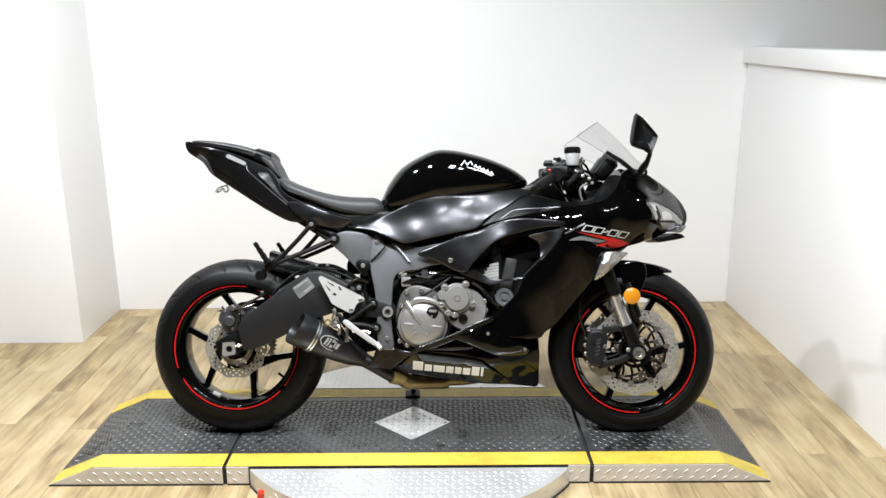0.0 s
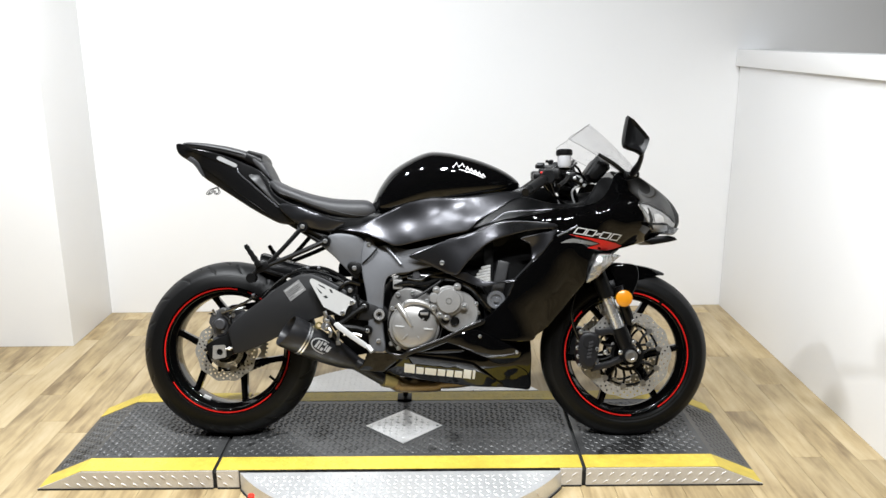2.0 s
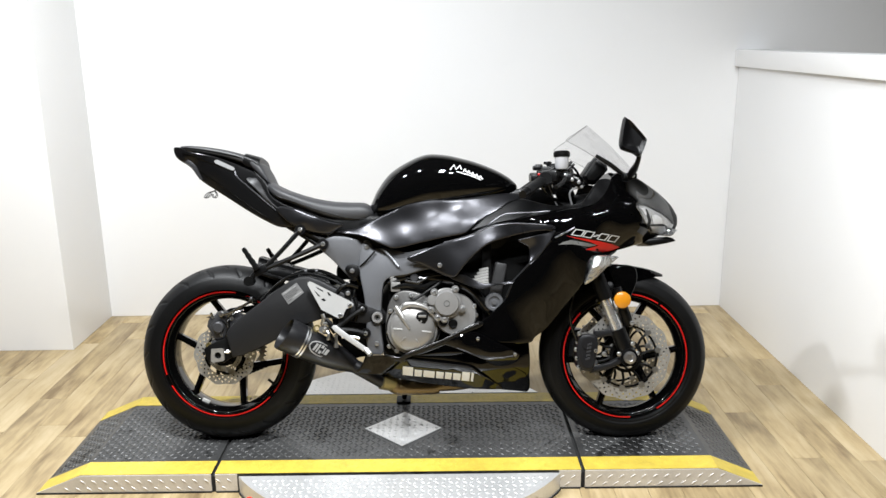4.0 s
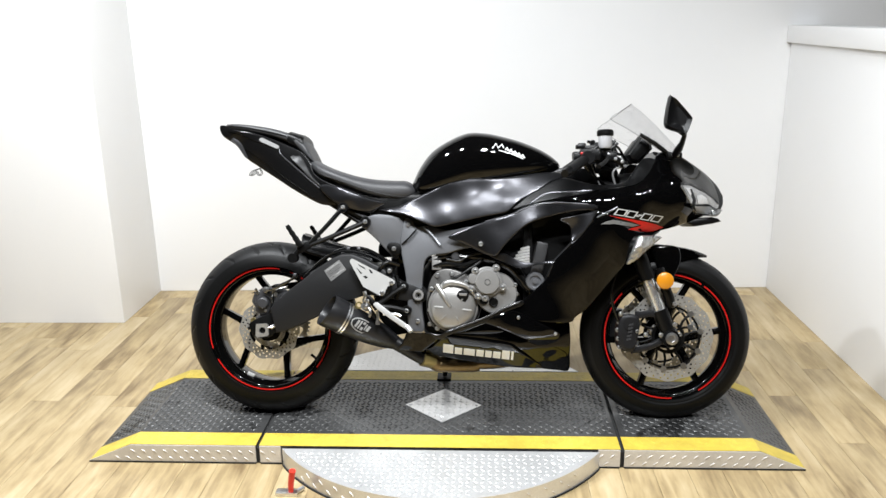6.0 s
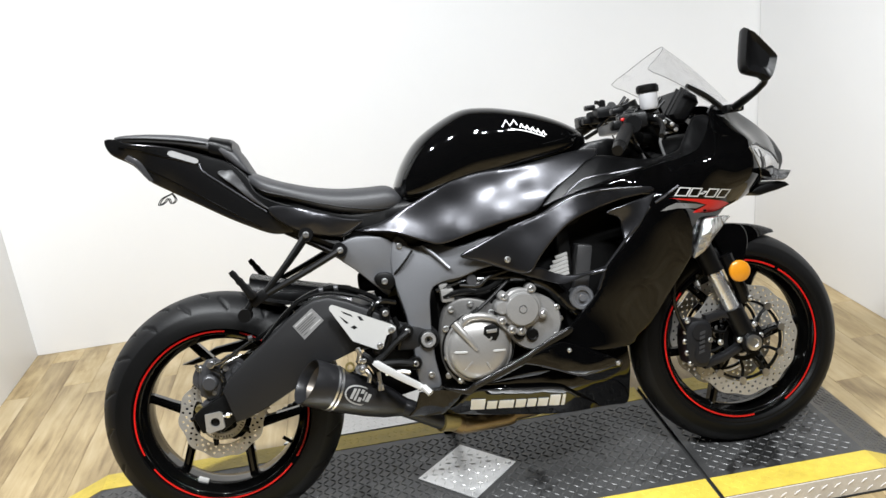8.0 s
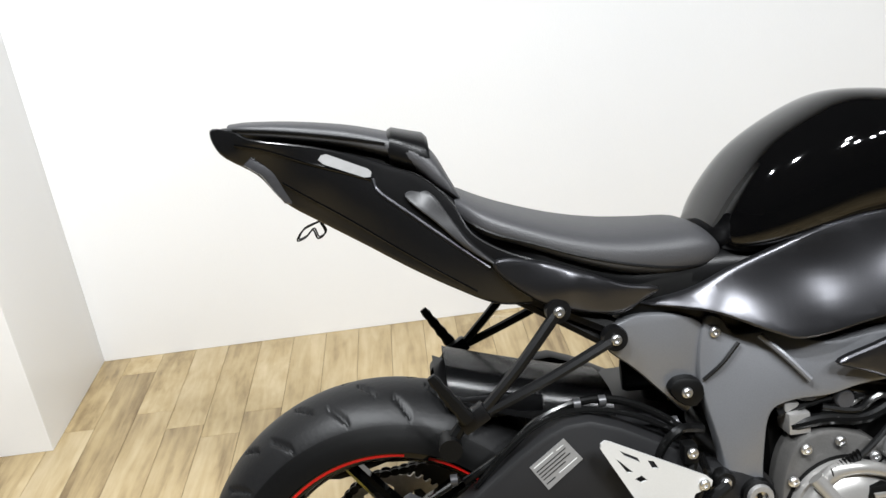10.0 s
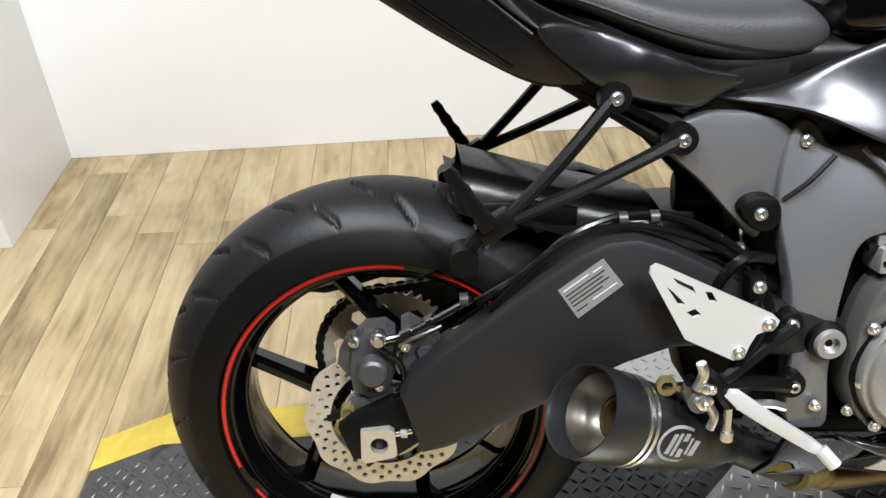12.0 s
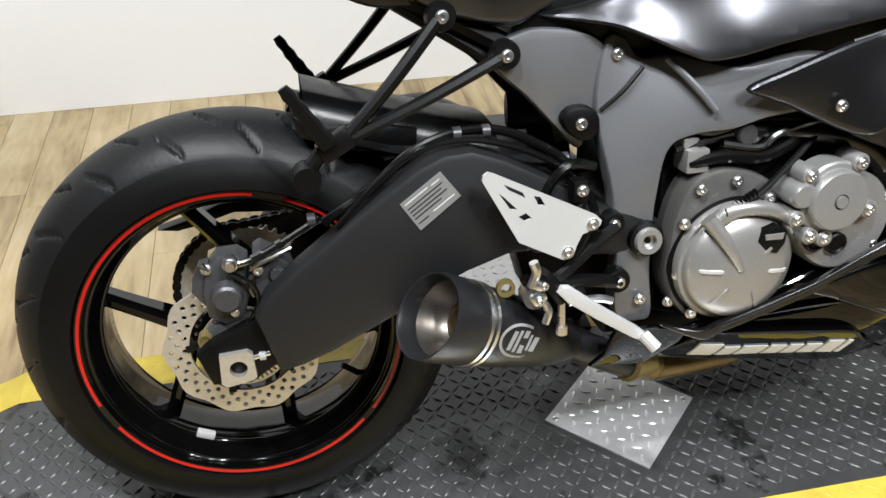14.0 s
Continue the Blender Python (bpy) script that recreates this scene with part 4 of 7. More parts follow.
# ---- bodywork
def bodywork():
    tank = part("fuel_tank", loft([
        (-0.184, 0.792, 0.832, 0.086, 0.4, 2.2), (-0.159, 0.776, 0.883, 0.136, 0.35, 2.3), (-0.116, 0.771, 0.937, 0.166, 0.35, 2.4),
        (-0.054, 0.781, 0.976, 0.186, 0.38, 2.5), (0.012, 0.792, 1.001, 0.196, 0.42, 2.5), (0.076, 0.797, 1.000, 0.198, 0.45, 2.5),
        (0.137, 0.807, 0.988, 0.194, 0.46, 2.5), (0.197, 0.817, 0.971, 0.184, 0.48, 2.5), (0.258, 0.830, 0.947, 0.164, 0.5, 2.4),
        (0.300, 0.844, 0.925, 0.130, 0.5, 2.3), (0.329, 0.862, 0.903, 0.086, 0.5, 2.2), (0.340, 0.874, 0.889, 0.037, 0.5, 2)], 56, 5), GLOSS, bike, "gloss black fuel tank")
    # script on both flanks, as plain slanted strokes
    for s in (-1, 1):
        bm = bmesh.new()
        zig = [(0.098, 0.937), (0.112, 0.954), (0.119, 0.938), (0.133, 0.952), (0.138, 0.938)]
        tube(bm, [(x, 0, z) for x, z in zig], 0.0021, 6, 1)
        for k in range(5):
            x, z = 0.146 + 0.0135 * k, 0.934 - 0.0062 * k
            tube(bm, [(x - 0.002, 0, z - 0.004), (x + 0.004, 0, z + 0.006), (x + 0.0065, 0, z - 0.004), (x + 0.0115, 0, z - 0.004)], 0.0018, 6, 2)
        tube(bm, [(0.120, 0, 0.930), (0.160, 0, 0.919), (0.205, 0, 0.900)], 0.0012, 6, 3)
        for v in bm.verts:
            # lay the strokes on the flank
            hit, place, normal, _ = tank.ray_cast(Vector((v.co.x, s * 0.5, v.co.z)), Vector((0, -s, 0)))
            if hit:
                v.co.y = place.y + s * (0.0008 + 0.25 * abs(v.co.y))
        part("tank_script", bm, WHITE, tank, "white script lettering, drawn as plain strokes")
    # filler cap
    bm = bmesh.new()
    turned(bm, [(0.05, -0.01), (0.05, 0.002), (0.042, 0.006), (0.001, 0.006)], (0.09, 0, 0.978), 32, "z")
    part("filler_cap", bm, PLASTIC, tank)

    rider = part("rider_seat", loft([
        (-0.559, 0.888, 0.913, 0.069, 0.4, 2.6), (-0.534, 0.864, 0.908, 0.105, 0.4, 2.8), (-0.506, 0.840, 0.894, 0.132, 0.4, 2.9), (-0.460, 0.824, 0.874, 0.146, 0.4, 3),
        (-0.390, 0.793, 0.852, 0.150, 0.4, 3), (-0.324, 0.769, 0.840, 0.144, 0.4, 3), (-0.258, 0.758, 0.836, 0.132, 0.42, 2.9),
        (-0.207, 0.758, 0.834, 0.120, 0.45, 2.8), (-0.180, 0.769, 0.817, 0.105, 0.5, 2.6), (-0.165, 0.783, 0.800, 0.075, 0.5, 2.2)], 44, 4), SEAT, bike, "black vinyl rider seat")
    seat2 = part("passenger_seat", loft([
        (-0.860, 1.026, 1.044, 0.048, 0.5, 2.8), (-0.830, 1.018, 1.044, 0.066, 0.5, 3), (-0.769, 1.006, 1.038, 0.080, 0.5, 3.2), (-0.698, 0.990, 1.026, 0.086, 0.5, 3.2),
        (-0.648, 0.974, 1.013, 0.092, 0.5, 3.2), (-0.612, 0.958, 1.002, 0.096, 0.5, 3), (-0.585, 0.933, 0.993, 0.097, 0.5, 3), (-0.561, 0.908, 0.966, 0.098, 0.5, 3), (-0.544, 0.899, 0.930, 0.098, 0.5, 2.8), (-0.532, 0.893, 0.905, 0.086, 0.5, 2.4)], 40, 4), SEAT, bike, "black vinyl passenger seat with a strap")
    bm = bmesh.new()
    loops = []
    for x, dz in ((-0.628, 0.0), (-0.622, 0.005), (-0.576, 0.005), (-0.570, 0.0)):
        top = 1.003 - (x + 0.605) * 0.28 + dz
        ring = section(x, 0.942 + (x + 0.6) * -0.5, top, 0.094 + dz * 0.5, 40, 3.0)
        loops.append(ring)
    rings(bm, loops)
    for seat, line in ((rider, [(-0.540, 0.878), (-0.500, 0.853), (-0.445, 0.834), (-0.380, 0.810), (-0.310, 0.790), (-0.250, 0.778), (-0.200, 0.776), (-0.178, 0.784)]), (seat2, [(-0.850, 1.034), (-0.780, 1.024), (-0.700, 1.008), (-0.640, 0.993), (-0.632, 0.990)])):
        for s in (-1, 1):
            seam = bmesh.new()
            place = []
            for p in curve_through([(x, 0, z) for x, z in line], 4):
                hit, spot, _, _ = seat.ray_cast(Vector((p.x, s * 0.4, p.z)), Vector((0, -s, 0)))
                if hit:
                    place.append(spot)
            tube(seam, place, 0.0022, 6, 1)
            part("seam", seam, PLASTIC, seat, "raised seat seam")
    part("strap", bm, PLASTIC, seat2, "flat black seat strap")

    # tail: side cowls, lower tray, lamp and bracket
    tail = [(-0.889, 1.038, -0.016), (-0.850, 1.033, -0.040), (-0.823, 1.019, -0.058), (-0.735, 0.999, -0.076), (-0.672, 0.978, -0.080), (-0.625, 0.958, -0.084), (-0.594, 0.944, -0.090), (-0.569, 0.924, -0.097), (-0.543, 0.894, -0.106), (-0.524, 0.856, -0.117),
            (-0.488, 0.830, -0.128), (-0.438, 0.809, -0.135), (-0.372, 0.784, -0.135), (-0.305, 0.742, -0.130), (-0.330, 0.717, -0.128), (-0.389, 0.728, -0.128), (-0.440, 0.742, -0.122), (-0.498, 0.747, -0.114), (-0.553, 0.772, -0.102), (-0.613, 0.806, -0.086), (-0.673, 0.844, -0.068), (-0.736, 0.884, -0.052), (-0.790, 0.921, -0.042), (-0.826, 0.965, -0.032), (-0.878, 1.001, -0.020)]
    cowl = panel("tail_cowl", TAILPAINT, bike, tail, [(-0.655, 0.922, -0.086), (-0.60, 0.880, -0.097), (-0.55, 0.828, -0.110), (-0.50, 0.785, -0.122), (-0.73, 0.955, -0.075), (-0.66, 0.870, -0.078)], 0.006, 0.004, relax=5e-5, label="semi-gloss black tail cowl")
    # satin side piece in front of the cowl
    piece = [(-0.500, 0.812, -0.138), (-0.470, 0.815, -0.142), (-0.420, 0.803, -0.148), (-0.370, 0.784, -0.152), (-0.325, 0.764, -0.152), (-0.275, 0.752, -0.146), (-0.295, 0.735, -0.144), (-0.334, 0.720, -0.144), (-0.395, 0.730, -0.146), (-0.440, 0.748, -0.146), (-0.488, 0.786, -0.140)]
    panel("tail_side", SATIN, bike, piece, [(-0.40, 0.772, -0.156)], 0.008, 0.006, 0.005, 0.012, "satin black tail side piece")
    # dark core under both seats
    part("tail_core", loft([(-0.862, 1.000, 1.034, 0.030, 0.5, 3), (-0.770, 0.955, 1.022, 0.060, 0.5, 3.5), (-0.650, 0.900, 0.995, 0.074, 0.5, 3.5), (-0.575, 0.850, 0.955, 0.088, 0.5, 3.5), (-0.520, 0.800, 0.888, 0.108, 0.5, 3.5), (-0.430, 0.765, 0.840, 0.136, 0.5, 3.5), (-0.300, 0.722, 0.790, 0.125, 0.5, 3.5), (-0.200, 0.705, 0.800, 0.118, 0.5, 3.5), (-0.120, 0.690, 0.800, 0.120, 0.5, 3.5)], 28, 3), PLASTIC, bike, "black seat base")
    bm = bmesh.new()
    slab(bm, [(-0.729, 0.979), (-0.724, 0.985), (-0.716, 0.986), (-0.660, 0.959), (-0.655, 0.954), (-0.657, 0.947), (-0.666, 0.947), (-0.722, 0.972)], -0.30, -0.297)
    for v in bm.verts:
        hit, place, normal, _ = cowl.ray_cast(Vector((v.co.x, -0.5, v.co.z)), Vector((0, 1, 0)))
        v.co.y = (place.y if hit else -0.108) - (0.0016 if v.co.y < -0.2985 else 0.0003)
    part("tail_sticker", bm, STICKER, cowl, "pale grey sticker with rounded corners")
    part("tail_tray", loft([(-0.880, 1.004, 1.034, 0.014, 0.5, 2.5), (-0.840, 0.979, 1.020, 0.026, 0.5, 2.8), (-0.794, 0.926, 1.000, 0.044, 0.5, 3.5), (-0.708, 0.870, 0.985, 0.062, 0.5, 3.5), (-0.607, 0.806, 0.935, 0.086, 0.5, 3.5), (-0.526, 0.762, 0.850, 0.106, 0.5, 3.5), (-0.405, 0.736, 0.776, 0.130, 0.6, 3), (-0.283, 0.721, 0.761, 0.125, 0.6, 3)], 28, 3), MATTE, bike, "matt black undertail tray")
    bm = bmesh.new()
    slab(bm, [(-0.842, 0.982), (-0.818, 0.964), (-0.803, 0.940), (-0.790, 0.920), (-0.752, 0.905), (-0.735, 0.930), (-0.780, 0.962), (-0.830, 0.992)], -0.048, 0.052, bevel=0.006)
    part("tail_lamp", bm, TAILLENS, bike, "smoked grey tail lamp")
    bm = bmesh.new()
    for s in (-1, 1):
        tube(bm, [(-0.742, 0.0, 0.894), (-0.746, s * 0.004, 0.884), (-0.772, s * 0.01, 0.874), (-0.784, s * 0.01, 0.858), (-0.770, s * 0.01, 0.862), (-0.758, s * 0.01, 0.872), (-0.752, s * 0.01, 0.858), (-0.740, s * 0.01, 0.866), (-0.746, s * 0.006, 0.882)], 0.0014, 6)
    part("plate_bracket", bm, PLASTIC, bike, "thin bent wire plate bracket")

    # satin cover under the tank
    cover = [(-0.300, 0.727, -0.128), (-0.228, 0.739, -0.140), (-0.165, 0.768, -0.150), (-0.100, 0.796, -0.168), (-0.051, 0.815, -0.178), (0.017, 0.829, -0.182), (0.100, 0.830, -0.186), (0.160, 0.835, -0.186), (0.257, 0.848, -0.175), (0.335, 0.850, -0.160), (0.325, 0.828, -0.185), (0.295, 0.818, -0.200), (0.254, 0.790, -0.212), (0.215, 0.769, -0.218),
             (0.181, 0.748, -0.226), (0.158, 0.725, -0.230), (0.135, 0.712, -0.230), (0.063, 0.699, -0.224), (-0.013, 0.683, -0.215), (-0.091, 0.667, -0.205), (-0.130, 0.677, -0.193), (-0.198, 0.707, -0.170), (-0.247, 0.717, -0.150)]
    panel("side_cover", SATIN, bike, cover, [(-0.06, 0.765, -0.180), (-0.06, 0.705, -0.202), (0.05, 0.788, -0.189), (0.05, 0.738, -0.210), (0.13, 0.802, -0.194), (0.13, 0.758, -0.216), (-0.15, 0.735, -0.165)], 0.009, 0.006, label="satin black cover below the tank")
    # inner fairing beside the bars
    inner = [(0.162, 0.724, -0.224), (0.206, 0.766, -0.214), (0.255, 0.803, -0.200), (0.293, 0.822, -0.190), (0.341, 0.830, -0.180), (0.446, 0.806, -0.190), (0.532, 0.812, -0.190), (0.561, 0.838, -0.178), (0.590, 0.876, -0.160), (0.615, 0.897, -0.145), (0.650, 0.890, -0.150), (0.640, 0.828, -0.185), (0.599, 0.815, -0.195), (0.542, 0.798, -0.208), (0.446, 0.787, -0.218), (0.369, 0.772, -0.226), (0.293, 0.754, -0.230), (0.216, 0.737, -0.230)]
    inner_part = panel("inner_fairing", PLASTIC, bike, inner, [], 0.008, 0.005, 0.004, 0.012, "black plastic inner fairing")
    # upper fairing and nose
    nose = [(0.240, 0.745, -0.238), (0.320, 0.762, -0.238), (0.400, 0.776, -0.232), (0.470, 0.790, -0.222), (0.542, 0.800, -0.208), (0.592, 0.819, -0.194), (0.629, 0.859, -0.172), (0.655, 0.905, -0.140), (0.690, 0.925, -0.105), (0.725, 0.922, -0.080), (0.769, 0.903, -0.060), (0.825, 0.868, -0.040), (0.871, 0.830, -0.022), (0.903, 0.784, -0.010), (0.908, 0.745, -0.014), (0.880, 0.714, -0.030), (0.840, 0.702, -0.040),
            (0.799, 0.684, -0.062), (0.740, 0.668, -0.112), (0.673, 0.652, -0.148), (0.620, 0.645, -0.176), (0.540, 0.665, -0.218), (0.470, 0.700, -0.242), (0.430, 0.716, -0.248), (0.360, 0.722, -0.244), (0.285, 0.722, -0.240)]
    upper = panel("upper_fairing", GLOSS, bike, nose, [(0.70, 0.800, -0.204), (0.62, 0.785, -0.220), (0.50, 0.755, -0.240), (0.735, 0.775, -0.196), (0.735, 0.740, -0.190), (0.72, 0.815, -0.194), (0.80, 0.775, -0.132), (0.80, 0.725, -0.118), (0.75, 0.850, -0.124), (0.68, 0.860, -0.158), (0.40, 0.75, -0.244), (0.84, 0.790, -0.084), (0.66, 0.705, -0.196), (0.735, 0.705, -0.166), (0.69, 0.750, -0.204), (0.60, 0.720, -0.216)], 0.009, 0.006, label="gloss black upper fairing")
    # headlamps let into the nose
    lamp = [(x, z, -0.1) for x, z in ((0.722, 0.801), (0.769, 0.806), (0.829, 0.785), (0.872, 0.764), (0.898, 0.742), (0.886, 0.716), (0.866, 0.698), (0.826, 0.703), (0.789, 0.709), (0.757, 0.745), (0.736, 0.776))]
    bowl = panel("headlamp", BOWL, bike, lamp, [], 0.006, 0.002, 0.002, 0.010, "clear headlamp behind a swept glass", onto=upper, off=0.003)
    # chin and nose ridge
    part("nose_ridge", loft([(0.663, 0.883, 0.928, 0.130, 0.5, 2.4), (0.728, 0.852, 0.923, 0.082, 0.5, 2.4), (0.789, 0.802, 0.899, 0.056, 0.5, 2.3), (0.850, 0.741, 0.858, 0.034, 0.5, 2.2), (0.895, 0.700, 0.814, 0.020, 0.5, 2), (0.917, 0.736, 0.776, 0.010, 0.5, 2)], 24, 3), GLOSS, bike, "gloss black nose ridge")
    bm = bmesh.new()
    slab(bm, [(0.770, 0.676), (0.800, 0.690), (0.858, 0.697), (0.880, 0.692), (0.891, 0.681), (0.858, 0.673), (0.800, 0.664)], -0.085, 0.085, bevel=0.006)
    part("chin_lip", bm, PLASTIC, bike, "black plastic chin lip")
    # main gloss side fairing
    main = [(0.440, 0.722, -0.244), (0.486, 0.705, -0.250), (0.540, 0.668, -0.222), (0.600, 0.650, -0.182), (0.670, 0.652, -0.140), (0.623, 0.618, -0.166), (0.581, 0.579, -0.184), (0.542, 0.541, -0.196), (0.511, 0.504, -0.196), (0.463, 0.447, -0.196), (0.414, 0.390, -0.196), (0.376, 0.362, -0.196), (0.357, 0.343, -0.198), (0.287, 0.342, -0.216), (0.211, 0.351, -0.220), (0.168, 0.365, -0.220), (0.158, 0.392, -0.218), (0.195, 0.420, -0.220), (0.230, 0.450, -0.224), (0.268, 0.487, -0.230), (0.284, 0.520, -0.234), (0.303, 0.557, -0.238), (0.350, 0.602, -0.244), (0.394, 0.645, -0.248), (0.425, 0.690, -0.250)]
    fairing = panel("side_fairing", GLOSS, bike, main, [(0.45, 0.60, -0.240), (0.40, 0.50, -0.226), (0.32, 0.42, -0.218), (0.52, 0.62, -0.226)], 0.009, 0.006, label="gloss black side fairing")
    # satin wing with a screw
    wing = [(-0.054, 0.631, -0.214), (-0.004, 0.655, -0.222), (0.063, 0.681, -0.230), (0.147, 0.705, -0.238), (0.204, 0.733, -0.242), (0.280, 0.749, -0.246), (0.365, 0.744, -0.248), (0.430, 0.738, -0.250), (0.436, 0.722, -0.250), (0.364, 0.716, -0.248), (0.289, 0.700, -0.246), (0.222, 0.679, -0.258), (0.175, 0.646, -0.260), (0.133, 0.603, -0.256), (0.109, 0.572, -0.250), (0.080, 0.571, -0.236), (0.043, 0.587, -0.224), (-0.004, 0.610, -0.218)]
    w = panel("side_wing", SATIN, bike, wing, [(0.05, 0.635, -0.230), (0.12, 0.665, -0.238), (0.22, 0.715, -0.248)], 0.009, 0.006, label="satin black side wing")
    bolts(MID, w, [(0.056, -0.238, 0.609)])
    # sliver below the wing, across the opening, and the lit lip above the fairing's leading edge
    sliver = [(0.085, 0.570, -0.226), (0.131, 0.577, -0.230), (0.168, 0.560, -0.228), (0.206, 0.546, -0.228), (0.255, 0.548, -0.232), (0.302, 0.556, -0.236), (0.298, 0.546, -0.236), (0.245, 0.538, -0.234), (0.189, 0.528, -0.232), (0.133, 0.547, -0.228)]
    panel("fairing_strut", SATIN, w, sliver, [], 0.004, 0.004, 0.004, 0.010, both=False)
    lip = [(0.318, 0.688, -0.238), (0.360, 0.700, -0.243), (0.415, 0.712, -0.246), (0.440, 0.718, -0.250), (0.420, 0.682, -0.250), (0.392, 0.642, -0.247), (0.356, 0.606, -0.243), (0.356, 0.640, -0.230), (0.350, 0.668, -0.230)]
    panel("fairing_lip", SATIN, bike, lip, [], 0.005, 0.004, 0.004, 0.010, "satin black lip of the side fairing")
    # belly pan
    def flank(x, z):
        # upright shoulder, a flank that leans in, a chin that turns under
        top = 0.288 - 0.15 * max(-0.06, min(x, 0.16))
        wide = 0.212 - 0.30 * max(0.0, -0.06 - x) - 0.30 * max(0.0, x - 0.20)
        return -wide + 0.72 * min(0.046, max(0.0, top - z)) + 1.05 * max(0.0, top - 0.046 - max(z, 0.195)) + 0.25 * max(0.0, 0.195 - z)

    belly = [(x, z, flank(x, z) + 0.014) for x, z in ((0.168, 0.400), (0.214, 0.362), (0.289, 0.357), (0.350, 0.357), (0.362, 0.300), (0.364, 0.226), (0.364, 0.162), (0.320, 0.164), (0.217, 0.180), (0.100, 0.192), (-0.017, 0.210), (-0.150, 0.231), (-0.180, 0.238), (-0.145, 0.262), (-0.093, 0.298), (-0.016, 0.330), (0.060, 0.357))]
    inside = [(-0.03 + 0.055 * i, z, flank(-0.03 + 0.055 * i, z) + 0.014) for i in range(7) for z in (0.318, 0.290, 0.262, 0.236)]
    pan = panel("belly_pan", GLOSS, bike, belly, inside, 0.007, 0.005, relax=1e-7, label="gloss black belly pan", soft=20.0)
    face = [(x, z, flank(x, z)) for x, z in ((-0.148, 0.241), (-0.113, 0.254), (-0.089, 0.278), (-0.062, 0.297), (-0.015, 0.293), (0.047, 0.285), (0.100, 0.278), (0.147, 0.271), (0.170, 0.259), (0.199, 0.234), (0.258, 0.192), (0.262, 0.176), (0.188, 0.181), (0.108, 0.188), (0.013, 0.201), (-0.066, 0.214), (-0.145, 0.228))]
    grid = [(-0.05 + 0.05 * i, z, flank(-0.05 + 0.05 * i, z)) for i in range(5) for z in (0.272, 0.254, 0.236, 0.218)]
    side = panel("belly_flank", GLOSS, pan, face, grid, 0.004, 0.004, 0.010, 0.010, "gloss black lettered belly flank", smooth=3, relax=1e-7, soft=20.0)
    for blade in ([(-0.065, 0.300), (-0.029, 0.324), (0.027, 0.340), (0.074, 0.345), (0.042, 0.329), (-0.015, 0.307)], [(-0.034, 0.306), (0.017, 0.313), (0.087, 0.318), (0.132, 0.315), (0.109, 0.305), (0.023, 0.300)]):
        panel("belly_blade", GLOSS, pan, [(x, z, -0.222 + 0.5 * (0.345 - z)) for x, z in blade], [], 0.003, 0.003, 0.006, 0.010, both=False, smooth=3)
    low = [(0.065, 0.351, -0.226), (0.154, 0.385, -0.236), (0.192, 0.377, -0.238), (0.251, 0.347, -0.234), (0.313, 0.314, -0.222), (0.319, 0.296, -0.212), (0.306, 0.276, -0.196), (0.261, 0.264, -0.193), (0.225, 0.272, -0.203), (0.202, 0.290, -0.222), (0.154, 0.311, -0.228), (0.102, 0.332, -0.226)]
    fin = panel("belly_fin", GLOSS, bike, low, [(0.215, 0.297, -0.232), (0.260, 0.300, -0.230), (0.300, 0.303, -0.221), (0.20, 0.340, -0.238)], 0.006, 0.004, relax=1e-6, label="gloss black belly fin")
    bolts(SMALL, fin, [(0.180, -0.240, 0.364), (0.304, -0.224, 0.308)])
    edge_line = [(-0.139, 0.312, -0.196), (-0.086, 0.303, -0.210), (-0.061, 0.316, -0.218), (-0.013, 0.334, -0.224), (0.068, 0.365, -0.230), (0.133, 0.397, -0.232), (0.190, 0.420, -0.232)]
    rim = panel("belly_rim", TAILPAINT, bike, edge_line + [(x + 0.004, z - 0.017, y + 0.002) for x, z, y in reversed(edge_line[1:])], [], 0.004, 0.003, 0.006, 0.010, "black satin rim of the belly pan")
    # blocked-out name on the belly flank: plain bars
    x = -0.076
    for k, wd in enumerate((0.040, 0.030, 0.043, 0.030, 0.027, 0.030, 0.031, 0.013)):
        bm = bmesh.new()
        low_z = 0.236 - 0.098 * (x + 0.076)
        h = 0.033 if k in (0, 6, 7) else 0.025
        fall = 0.098 * wd
        slab(bm, [(x + 0.0015, low_z), (x + wd - 0.0035, low_z - fall), (x + wd - 0.001, low_z + h - fall), (x + 0.004, low_z + h)], -0.3, -0.298)
        x += wd
        bmesh.ops.subdivide_edges(bm, edges=bm.edges[:], cuts=2, use_grid_fill=True)
        for v in bm.verts:
            hit, place, _, _ = side.ray_cast(Vector((v.co.x, -0.5, v.co.z)), Vector((0, 1, 0)))
            v.co.y = (place.y if hit else flank(v.co.x, v.co.z)) - (0.0028 if v.co.y < -0.299 else -0.002)
        part("name_bar", bm, WHITE, side, "white lettering, drawn as a plain bar", smooth=12)
    # model mark and red flash on the fairing
    def decal(name, outline, mat, onto, label="", out=0.0012, step=0.01):
        bm = bmesh.new()
        bm.faces.new([bm.verts.new((x, -0.4, z)) for x, z in outline])
        for k in range(int(min(p[0] for p in outline) / step), int(max(p[0] for p in outline) / step) + 1):
            bmesh.ops.bisect_plane(bm, geom=bm.verts[:] + bm.edges[:] + bm.faces[:], dist=1e-6, plane_co=(k * step, 0, 0), plane_no=(1, 0, 0))
        for k in range(int(min(p[1] for p in outline) / step), int(max(p[1] for p in outline) / step) + 1):
            bmesh.ops.bisect_plane(bm, geom=bm.verts[:] + bm.edges[:] + bm.faces[:], dist=1e-6, plane_co=(0, 0, k * step), plane_no=(0, 0, 1))
